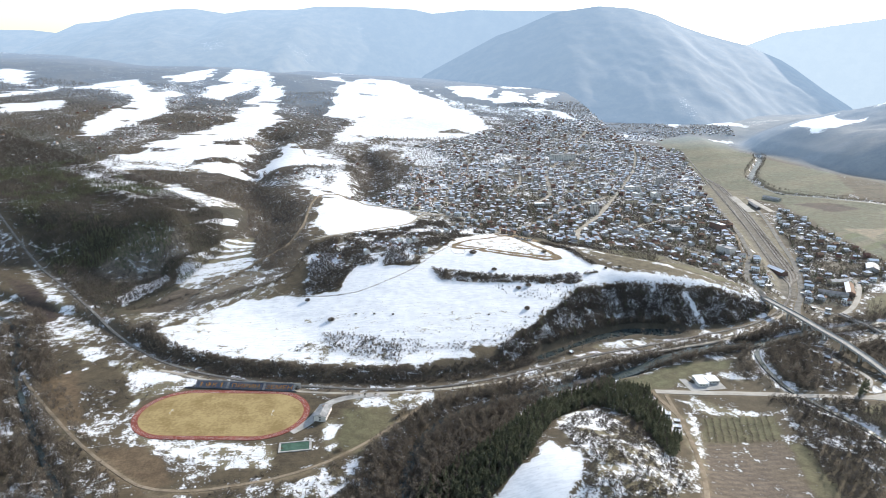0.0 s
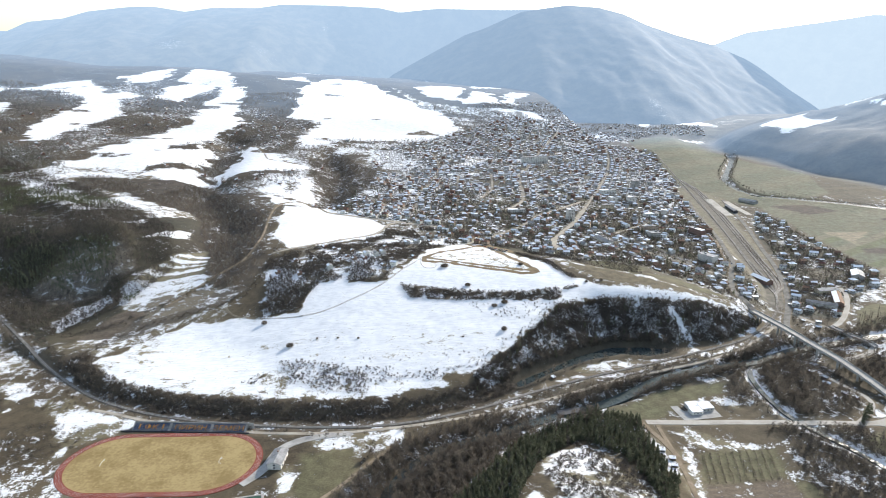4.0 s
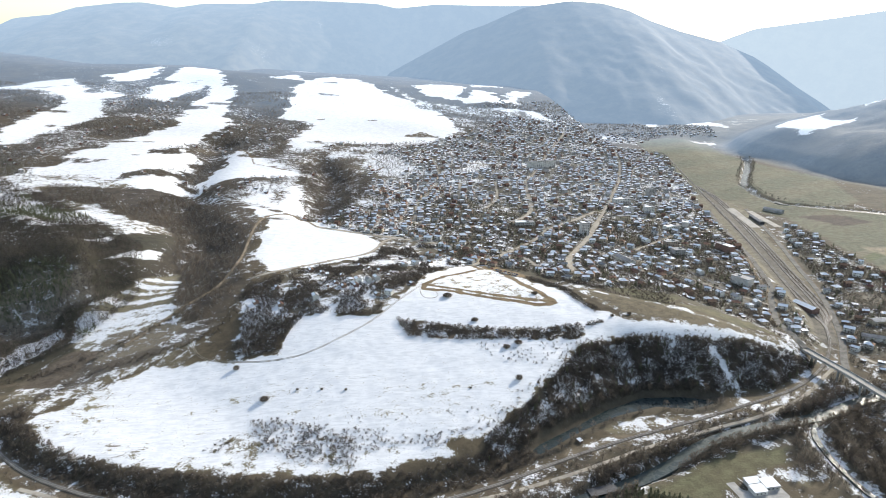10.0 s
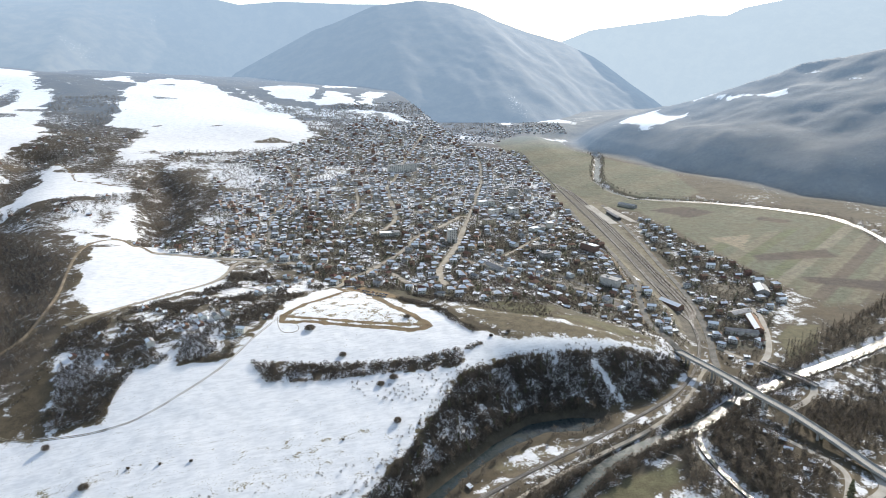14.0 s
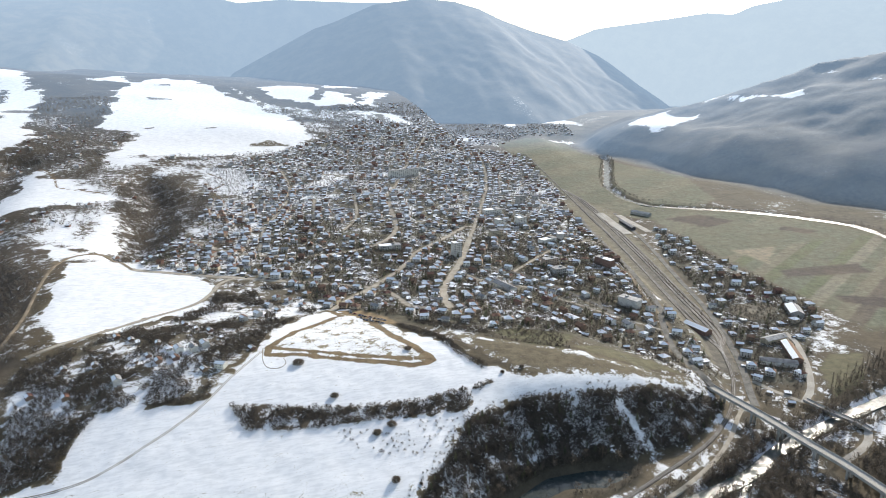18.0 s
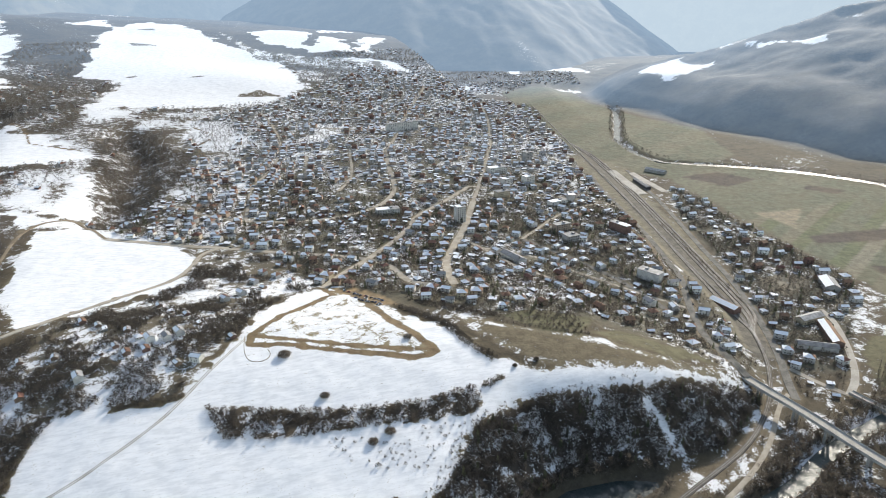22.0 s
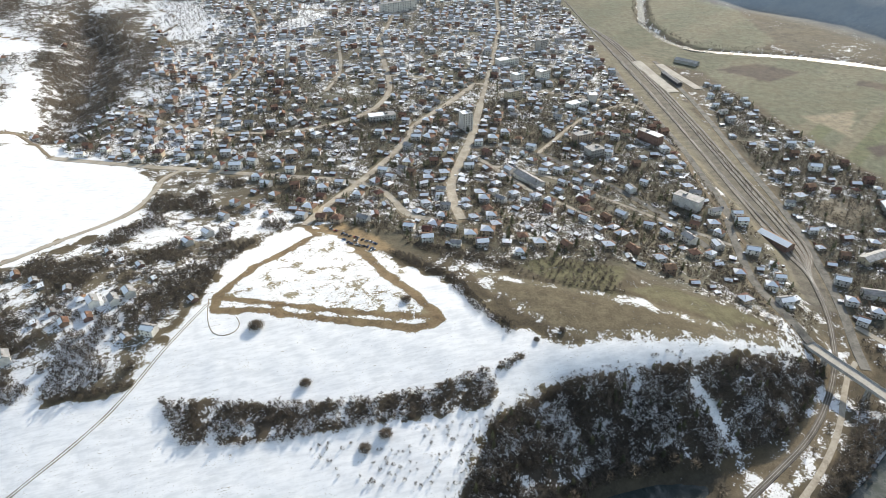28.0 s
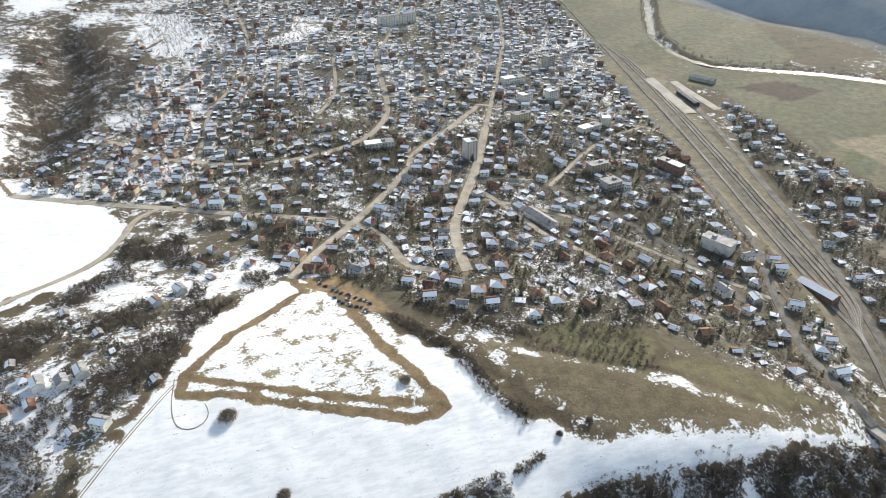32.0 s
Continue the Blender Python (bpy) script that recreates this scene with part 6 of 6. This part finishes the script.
sown("knoll_scrub", "bare brown scrub round the pine knoll", [(knoll_bush, "scrub", 0.7, 1.3, 0), (west[::2], "tree", 0.7, 1.1, 1), (west[1::2], "scrub", 0.8, 1.4, 1), (east[::2], "tree", 0.6, 1.1, 0), (east[1::2], "scrub", 0.8, 1.5, 0)], WOODS)
# the dark hill to the west and the ravine
hill_w = fill([(-1500, 1700), (-1300, 1900), (-700, 1450), (-420, 1180), (-375, 1040), (-400, 935), (-470, 850), (-530, 880), (-680, 1030), (-860, 1190), (-1100, 1400)], 5.3, 134, 0.98, 0.05, 50)
hill_w = hill_w[line_dist(hill_w[:, 0], hill_w[:, 1], RAIL_LINE)[0] > 8]
green = ripple(hill_w[:, 0], hill_w[:, 1], 130, 9) + 0.6 * ripple(hill_w[:, 0], hill_w[:, 1], 25, 8) > 0.3
sown("west_hill_wood", "shaded mixed forest on the western hill", [(hill_w[green], "farpine", 0.6, 1.0, 2), (hill_w[~green][::2], "fartree", 0.8, 1.2, 0), (hill_w[~green][1::2], "fartree", 0.7, 1.1, 0)], WOODS)
ravine = np.concatenate([fill(RAVINE, 4.6, 135, 0.97, 0.35, 30), fill(TOWN_RAVINE, 4.6, 136, 0.95, 0.6, 26), fill([(-480, 1600), (-520, 1400), (-640, 1700), (-560, 1760)], 5, 167, 0.95, 0.4, 40)])
for a in SNOW_FIELDS + [LONG_FIELD]:
    ravine = ravine[area_dist(ravine[:, 0], ravine[:, 1], a) > 3]
ravine = off_roads(ravine)
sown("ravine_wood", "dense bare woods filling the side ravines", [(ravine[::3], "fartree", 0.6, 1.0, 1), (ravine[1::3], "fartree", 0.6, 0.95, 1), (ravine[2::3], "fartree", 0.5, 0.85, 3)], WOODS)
# gardens between the houses
yard_trees = np.concatenate([fill(TOWN, 5.2, 137, 0.95, 0.5, 34), fill([(60, 1190), (125, 1108), (276, 985), (400, 940), (500, 895), (590, 1231), (640, 1375), (500, 1450), (250, 1450), (40, 1400)], 5.4, 168, 0.95, 0.55, 22), fill(SUBURB, 4.3, 138, 0.97, 0.4, 30)])
yard_trees = off_roads(yard_trees, 1.5)
yard_trees = yard_trees[area_dist(yard_trees[:, 0], yard_trees[:, 1], YARD) > 4]
built = {(int(x // 4) + i, int(y // 4) + j) for x, y in plan for i in (-1, 0, 1) for j in (-1, 0, 1)}
yard_trees = yard_trees[[(int(x // 4), int(y // 4)) not in built for x, y in yard_trees]]
near = yard_trees[:, 1] < 1600
a, b = yard_trees[near], yard_trees[~near]
b = b[np.arange(len(b)) % 3 > 0]
green = np.random.RandomState(4).rand(len(a)) < 0.03
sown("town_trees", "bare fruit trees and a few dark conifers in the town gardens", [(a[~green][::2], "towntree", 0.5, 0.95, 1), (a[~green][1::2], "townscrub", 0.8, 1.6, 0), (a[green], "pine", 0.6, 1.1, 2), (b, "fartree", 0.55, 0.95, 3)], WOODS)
fringe = np.concatenate([fill([(186, 1040), (276, 985), (340, 965), (330, 925), (258, 972), (200, 1000)], 5, 139, 0.8), fill([(395, 935), (445, 905), (500, 890), (470, 870), (440, 885)], 5, 140, 0.8),
                         fill([(520, 870), (600, 900), (680, 945), (600, 860), (560, 820), (500, 840)], 6, 141, 0.7), beside(RAIL_LINE[16:22], 5, (-22, -16), 142, 0.7), beside(ROADS[9][2][:8], 6, (-9, -6), 143, 0.9)])
fringe = dry(off_roads(fringe))
sown("town_fringe_scrub", "bare bushes along the edge of town", [(fringe[::2], "scrub", 0.6, 1.2, 0), (fringe[1::2], "tree", 0.4, 0.75, 1)], WOODS)
# far country
far = fill([(-2300, 1450), (-2300, 3000), (800, 3000), (420, 2760), (180, 2430), (-30, 2160), (-130, 2050), (-230, 1600), (-500, 1450)], 12.5, 144, 0.9, 0.62, 110)
far = np.concatenate([far, fill(valley_end, 13, 145, 0.9, 0.75, 90)])
for a in SNOW_FIELDS:
    far = far[area_dist(far[:, 0], far[:, 1], a) > 6]
valley_line = np.concatenate([beside(UPPER_RIVER, 7, (12, 22), 146), beside(UPPER_RIVER, 7, (-22, -12), 147), beside(RIVER[:5], 7, (-24, -14), 148), beside(RIVER[:5], 7, (14, 24), 149)])
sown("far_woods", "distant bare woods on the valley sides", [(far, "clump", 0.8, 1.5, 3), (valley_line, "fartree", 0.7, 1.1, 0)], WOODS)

low_scrub = off_roads(dry(np.concatenate([fill([(-480, 640), (-420, 720), (-330, 670), (-250, 640), (-140, 615), (-290, 620), (-330, 560), (-330, 500), (-180, 500), (-60, 480), (-60, 430), (-300, 430), (-430, 560)], 5.0, 150, 0.8, 0.95, 30),
                                          fill([(-110, 590), (-20, 600), (10, 560), (-10, 440), (-90, 440), (-110, 500)], 4.5, 151, 0.7, 0.95, 24), fill([(150, 690), (230, 712), (340, 752), (330, 735), (230, 700)], 4, 152, 0.5)])))
low_scrub = low_scrub[np.hypot((low_scrub[:, 0] + 225) / 98, (low_scrub[:, 1] - 576) / 56) > 1.05]
for a in STAND_SOILS + [PLOTS[4]]:
    low_scrub = low_scrub[area_dist(low_scrub[:, 0], low_scrub[:, 1], a) > 0]
low_scrub = low_scrub[np.hypot(low_scrub[:, 0] + 130, low_scrub[:, 1] - 535) > 36]
sown("meadow_scrub", "low brown thickets on the river meadows", [(low_scrub[::2], "scrub", 0.5, 1.1, 1), (low_scrub[1::2], "small", 0.8, 1.5, 0)], WOODS)

rows = np.array([(262 + 7.2 * i - 1.6 * j, 558 - 5.2 * j + 0.9 * i) for i in range(10) for j in range(9)])
rows2 = np.array([(292 + 7.5 * i + 0.6 * j, 985 - 5.5 * j - 5.0 * i) for i in range(8) for j in range(9)])
rows2 = rows2[inside(rows2[:, 0], rows2[:, 1], PLOTS[5])]
sown("orchard_trees", "young bare orchard trees in straight rows", [(rows, "small", 0.9, 1.3, 1), (rows2, "scrub", 0.6, 0.9, 0)], WOODS)

# poplars by the river: single trees
for n, (x, y) in enumerate(np.concatenate([along([(610, 846), (700, 872), (800, 905), (900, 960)], 11), along([(620, 858), (760, 900)], 16)])):
    v, f = KINDS["poplar"][n % 3]
    ob = thing("poplar_tree", pose(x + 2 * math.sin(5 * n), y + 2 * math.cos(7 * n), ground_z(x, y), 0, 0, 47 * n) @ Matrix.Scale(0.85 + 0.3 * ((n * 37) % 10) / 10, 4), "tall slender bare poplar beside the river", "tree", "poplars by the river")
    key = "poplar_mesh_%d" % (n % 3)
    if key not in PART_MESH:
        PART_MESH[key] = (mesh_from("trunk", v[:6], f[:6], [BARK]), mesh_from("crown", v[6:], f[6:] - 6, [TWIG]))
    part("trunk", PART_MESH[key][0], None, ob)
    part("crown", PART_MESH[key][1], None, ob)


def lone_bush(x, y, rad, tall, seed, label="round bare thorn bush alone in the snow"):
    r = np.random.RandomState(seed)
    ob = thing("bush", pose(x, y, ground_z(x, y)), label, "bush", "lone bushes on the hill")
    stems = merge([limb((0.2 * math.cos(a), 0.2 * math.sin(a), -0.6), (rad * 0.6 * math.cos(a), rad * 0.6 * math.sin(a), tall * 0.8), 0.12, 0.03) for a in r.uniform(0, 6.28, 7)])
    part("stems", mesh_from("stems", *stems, [BARK]), None, ob)
    blades = twigs(r, int(150 + 40 * rad * rad), rad, tall, 0.02, 0.32, 1.3, 0.5)
    part("crown", mesh_from("crown", *blades, [TWIG_PALE]), None, ob)


for n, (x, y, rad, tall) in enumerate([(-190, 833, 4.0, 4.0), (-147, 772, 5.0, 4.0), (111, 780, 4.0, 4.5), (76, 893, 4.5, 3.6), (47, 953, 6.5, 4.5), (159, 954, 4.5, 3.5), (-116, 784, 1.6, 1.6), (-91, 781, 1.5, 1.5),
                                       (-66, 777, 1.6, 1.6), (120, 842, 5.0, 3.5), (106, 836, 4.5, 3.2), (138, 850, 3.0, 2.5), (130, 775, 1.5, 1.5), (60, 770, 1.2, 1.2), (262, 893, 3, 2.5), (240, 889, 2.5, 2.5)]):
    lone_bush(x, y, rad, tall, 200 + n)

# ---- stadium ----
STADIUM = pose(-226, 574, ground_z(-226, 574) + 0.25, 0, 0, -1.0)
TRACK_RED = mottled("red_running_track", (0.17, 0.045, 0.035), (0.27, 0.085, 0.06), 0.12, 0.9, 0.2)
TURF = mottled("dry_turf", (0.235, 0.168, 0.075), (0.37, 0.28, 0.135), 0.045, 0.95, 0.1)
WHITE = mottled("white_paint", (0.7, 0.7, 0.68), (0.85, 0.85, 0.83), 0.3, 0.7, 0.3)
BLUE_SEAT = mottled("blue_seats", (0.02, 0.035, 0.08), (0.045, 0.07, 0.14), 0.4, 0.6, 0.3)
ORANGE = mottled("orange_seats", (0.40, 0.17, 0.04), (0.55, 0.26, 0.07), 0.4, 0.6, 0.3)
GREEN_COURT = mottled("green_court", (0.03, 0.075, 0.05), (0.06, 0.12, 0.085), 0.2, 0.8, 0.3)


def oval(half, rad, n=24):
    pts = [(half + rad * math.sin(a), -rad * math.cos(a)) for a in np.linspace(0, math.pi, n)]
    return pts + [(-x, -y) for x, y in pts]


def ring_mesh(outer, inner, z, thick):
    n = len(outer)
    v = [(x, y, z) for x, y in outer] + [(x, y, z) for x, y in inner] + [(x, y, z - thick) for x, y in outer] + [(x, y, z - thick) for x, y in inner]
    f = []
    for i in range(n):
        j = (i + 1) % n
        f += [(i, j, n + j, n + i), (2 * n + i, 2 * n + j, j, i), (n + i, n + j, 3 * n + j, 3 * n + i)]
    return Geo().add(v, f)


arena = thing("sports_ground", STADIUM, "oval running track round a dry yellow football pitch", "sports ground")
HALF, OUT = 42.0, 47.0
part("infield", Geo().prism([(x, y, -0.6) for x, y in oval(HALF, OUT - 6.0)], (0, 0, 0.75)), TURF, arena, "dry yellowed turf")
track = part("running_track", ring_mesh(oval(HALF, OUT), oval(HALF, OUT - 6.2), 0.2, 1.2), TRACK_RED, arena, "faded red running track")
for k in range(1, 5):
    part("lane_line", ring_mesh(oval(HALF, OUT - 1.2 * k), oval(HALF, OUT - 1.2 * k - 0.06), 0.225, 0.1), WHITE, track)


def goal(x):
    ob = thing("football_goal", STADIUM @ pose(x, 0, 0.15, 0, 0, 0), "white football goal on the dry turf", "goal", "goals of the pitch")
    for y in (-3.66, 3.66):
        part("post", Geo().box(-0.08, 0.08, y - 0.08, y + 0.08, 0, 2.44), WHITE, ob)
    part("crossbar", Geo().box(-0.08, 0.08, -3.74, 3.74, 2.44, 2.6), WHITE, ob)
    s = 1 if x > 0 else -1
    part("back_stay", Geo().prism([(0, -3.7, 2.4), (0, -3.55, 2.4), (1.8 * s, -3.55, 0), (1.8 * s, -3.7, 0)], (0.08, 0, 0)).prism([(0, 3.55, 2.4), (0, 3.7, 2.4), (1.8 * s, 3.7, 0), (1.8 * s, 3.55, 0)], (0.08, 0, 0)), WHITE, ob)


goal(-52), goal(52)
stand = thing("grandstand", pose(-219, 623.5, ground_z(-226, 574) + 0.25, 0, 0, -4.5), "low blue seating terrace with orange lettering", "grandstand")
for k in range(7):
    part("tier", Geo().box(-56, 56, k * 1.1, (k + 1) * 1.1 + 0.02, -1.0, 0.7 + 0.55 * k), CONCRETE, stand)
for k in range(7):
    for x0, x1 in ((-54.5, -20.5), (-17.5, 20.5), (23.5, 54.5)):
        part("seat_bench", Geo().box(x0, x1, k * 1.1 + 0.1, k * 1.1 + 0.95, 0.7 + 0.55 * k, 0.98 + 0.55 * k), BLUE_SEAT, stand, "dark blue seating bench")
slope = math.degrees(math.atan2(0.55, 1.1))


def lettering(text, x, size):
    cu = bpy.data.curves.new("lettering", "FONT")
    cu.body, cu.size, cu.extrude, cu.align_x = text, size, 0.06, "CENTER"
    tmp = bpy.data.objects.new("lettering", cu)
    me = bpy.data.meshes.new_from_object(tmp)
    bpy.data.objects.remove(tmp)
    me.materials.clear()
    me.materials.append(ORANGE)
    ob = part("lettering", me, None, stand, "orange letters made of seats")
    ob.matrix_basis = pose(x, 1.0, 1.62, slope, 0, 0) @ Matrix.Diagonal((1.25, 1.0, 1.0, 1.0))


lettering("\u0424\u041a", -37.5, 7.2), lettering("\u041f\u0418\u0420\u0418\u041d", 1.5, 7.2), lettering("\u0417\u0415\u041c\u0415\u041d", 39, 7.2)
for x in (-49, -26):
    part("seat_bar", Geo().prism([(x - 0.7, 1.0, 1.66), (x + 0.7, 1.0, 1.66), (x + 0.7, 6.0, 4.16), (x - 0.7, 6.0, 4.16)], (0, -0.05, 0.1)), ORANGE, stand, "orange seats in an unreadable mark")
part("front_wall", Geo().box(-66, 60, -1.6, -1.2, -1, 1.1), METAL_DARK, stand)
part("back_rail", Geo().box(-56, 62, 8.4, 8.55, 0, 5.4).box(-56, 62, 8.35, 8.6, 5.4, 5.5), CONCRETE, stand)
put_house(4, pose(-122, 570, ground_z(-122, 570) + 0.1, 0, 0, 84) @ Matrix.Diagonal((1.9, 1.5, 1.0, 1)))
club = bpy.data.objects[[o.name for o in bpy.data.objects if o.name.startswith("house")][-1]]
tagged(club, "low clubhouse with a half snowy gabled roof", "clubhouse")
court = thing("sports_court", pose(-138, 515, ground_z(-138, 515) + 0.4, 0, 0, 10), "small green court inside a pale concrete rim", "court")
part("surface", Geo().box(-13, 13, -6.5, 6.5, -1, 0.05), GREEN_COURT, court)
for x0, x1, y0, y1 in ((-15, 15, 6.5, 8), (-15, 15, -8, -6.5), (-15, -13, -6.5, 6.5), (13, 15, -6.5, 6.5)):
    part("rim", Geo().box(x0, x1, y0, y1, -1, 0.5), CONCRETE, court)
ribbon("road", [(-60, 612), (-105, 606), (-126, 590), (-131, 560), (-148, 540)], 9, CONCRETE, label="grey paved apron beside the clubhouse")


# ---- the long road bridge ----


def bridge(line, wide, label, piers, drop):
    ob = thing("road_bridge", pose(line[0][0], line[0][1], 0), label, "bridge")
    o = Vector((line[0][0], line[0][1], 0))
    c = along([p[:2] for p in line], 6)
    d = np.r_[0, np.cumsum(np.hypot(*np.diff(c, axis=0).T))]
    dl = np.r_[0, np.cumsum(np.hypot(*np.diff(np.array(line)[:, :2], axis=0).T))]
    z = np.interp(d / d[-1], dl / dl[-1], [p[2] for p in line])
    t = np.gradient(c, axis=0)
    t /= np.hypot(*t.T)[:, None]
    side = np.c_[-t[:, 1], t[:, 0]]

    def bar(name, lo, hi, z0, z1, mat, lab=""):
        a, b = c + side * hi - np.array(o[:2]), c + side * lo - np.array(o[:2])
        n = len(c)
        v = np.concatenate([np.c_[a, z + z0], np.c_[a, z + z1], np.c_[b, z + z1], np.c_[b, z + z0]])
        i = np.arange(n - 1)
        f = np.concatenate([np.stack([k * n + i, ((k + 1) % 4) * n + i, ((k + 1) % 4) * n + i + 1, k * n + i + 1], 1) for k in range(4)])
        part(name, mesh_from(name, v, f, [mat]), None, ob, lab)

    bar("deck", -wide / 2, wide / 2, -1.3, 0.0, CONCRETE)
    bar("carriageway", -wide / 2 + 1.2, wide / 2 - 1.2, 0.0, 0.06, PALE_ROAD, "worn pale grey carriageway")
    for s in (-1, 1):
        bar("kerb", s * (wide / 2 - 0.6) - 0.6, s * (wide / 2 - 0.6) + 0.6, 0.0, 0.3, CONCRETE)
        bar("railing", s * (wide / 2 - 0.15) - 0.08, s * (wide / 2 - 0.15) + 0.08, 0.3, 1.3, CONCRETE)
    for u in piers:
        k = int(u * (len(c) - 1))
        g = ground_z(*c[k])
        p = Geo()
        for s in (-1, 1):
            x, y = c[k] + side[k] * s * wide * 0.28 - np.array(o[:2])
            p.box(x - 0.9, x + 0.9, y - 0.9, y + 0.9, min(g, z[k]) - drop, z[k] - 2.0)
        part("pier", p, CONCRETE, ob)
        a, b = c[k] + side[k] * wide * 0.45 - np.array(o[:2]), c[k] - side[k] * wide * 0.45 - np.array(o[:2])
        part("pier_head", Geo().prism([(a[0], a[1] - 1, z[k] - 2.2), (b[0], b[1] - 1, z[k] - 2.2), (b[0], b[1] + 1, z[k] - 2.2), (a[0], a[1] + 1, z[k] - 2.2)][::-1], (0, 0, 0.95)), CONCRETE, ob)
    return ob


bridge([(466, 880, 16), (469, 859, 16), (482, 803, 15), (488, 760, 14), (497, 724, 12.5), (501, 687, 10.5), (504, 662, 8), (506, 638, 5.5), (510, 618, 3.4)], 10, "long pale concrete road bridge over railway and river", (0.12, 0.25, 0.37, 0.5, 0.62, 0.74), 4)
bridge([(560, 833, 5.0), (566, 806, 5.0), (575, 784, 5.0), (578, 770, 4.0)], 7, "short old road bridge over the river", (0.35, 0.65), 5)
for x, y, tall in ((449, 609, 1.5), (455, 614, 1.7), (463, 620, 1.3), (444, 604, 1.2)):
    v, f = KINDS["pine"][int(x) % 5]
    ob = thing("conifer_tree", pose(x, y, ground_z(x, y)) @ Matrix.Scale(tall, 4), "dark green conifer beside the road junction", "tree", "conifers by the junction")
    part("trunk", mesh_from("trunk", v[:6], f[:6], [BARK]), None, ob)
    part("crown", mesh_from("crown", v[6:], f[6:] - 6, [NEEDLE]), None, ob)


# ---- cars and small things ----
def car(x, y, turn, paint):
    ob = thing("car", pose(x, y, ground_z(x, y) + 0.15, 0, 0, turn), "parked car on the bare muddy ground" , "car", "parked cars")
    if "car" not in PART_MESH:
        body = Geo().prism([(-2.1, -0.85, 0.35), (2.1, -0.85, 0.35), (2.15, -0.85, 0.7), (1.1, -0.85, 0.95), (-2.0, -0.85, 1.0)], (0, 1.7, 0))
        cab = Geo().add([(-1.9, -0.78, 0.98), (1.0, -0.78, 0.95), (1.0, 0.78, 0.95), (-1.9, 0.78, 0.98), (-1.4, -0.65, 1.45), (0.3, -0.65, 1.45), (0.3, 0.65, 1.45), (-1.4, 0.65, 1.45)],
                        [(4, 5, 6, 7), (0, 1, 5, 4), (1, 2, 6, 5), (2, 3, 7, 6), (3, 0, 4, 7)])
        ring = [(0.32 * math.cos(a), 0, 0.32 * math.sin(a)) for a in np.linspace(0, 2 * math.pi, 9)[:-1]]
        PART_MESH["car"] = (cab.mesh("cabin", GLASS), Geo().prism(ring, (0, 0.2, 0)).mesh("wheel", METAL_DARK), body)
    cab, wheel, body = PART_MESH["car"]
    if paint.name + "car" not in PART_MESH:
        PART_MESH[paint.name + "car"] = body.mesh("body", paint)
    part("body", PART_MESH[paint.name + "car"], None, ob)
    part("cabin", cab, None, ob, "dark glazed cabin")
    for wx in (-1.3, 1.3):
        for wy in (-0.9, 0.7):
            part("wheel", wheel, None, ob).location = (wx, wy, 0.32)


PAINTS = [mottled("car_grey", (0.25, 0.26, 0.27), (0.35, 0.36, 0.37), 0.5, 0.3, 0.5), mottled("car_blue", (0.03, 0.06, 0.14), (0.05, 0.09, 0.2), 0.5, 0.3, 0.5),
          mottled("car_white", (0.7, 0.7, 0.7), (0.8, 0.8, 0.8), 0.5, 0.3, 0.5), mottled("car_black", (0.02, 0.02, 0.022), (0.04, 0.04, 0.045), 0.5, 0.3, 0.5), mottled("car_red", (0.25, 0.03, 0.02), (0.33, 0.05, 0.04), 0.5, 0.3, 0.5)]
rc = random.Random(12)
for x, y in [(118, 1097), (121, 1092), (119, 1104), (128, 1083), (131, 1080), (134, 1077), (137, 1074), (140, 1070), (143, 1066), (146, 1062), (149, 1058), (152, 1054), (130, 1064), (133, 1061), (136, 1058), (139, 1055),
             (142, 1052), (145, 1049), (148, 1045), (136, 1066), (150, 1041), (145, 1040), (126, 1070)]:
    car(x + rc.uniform(-1, 1), y + rc.uniform(-1, 1), rc.choice((40, 50, 130, 140)) + rc.uniform(-8, 8), rc.choice(PAINTS))
for x, y, turn in [(20, 1266, -17), (60, 1250, -16), (-10, 1276, -18), (75, 1246, -15), (536, 1062, 60), (549, 1052, 70), (520, 1020, 62), (548, 1085, 70), (640, 940, 20), (628, 948, 80), (606, 1008, 65), (440, 1168, 110), (466, 1110, 105)]:
    car(x, y, turn, rc.choice(PAINTS))
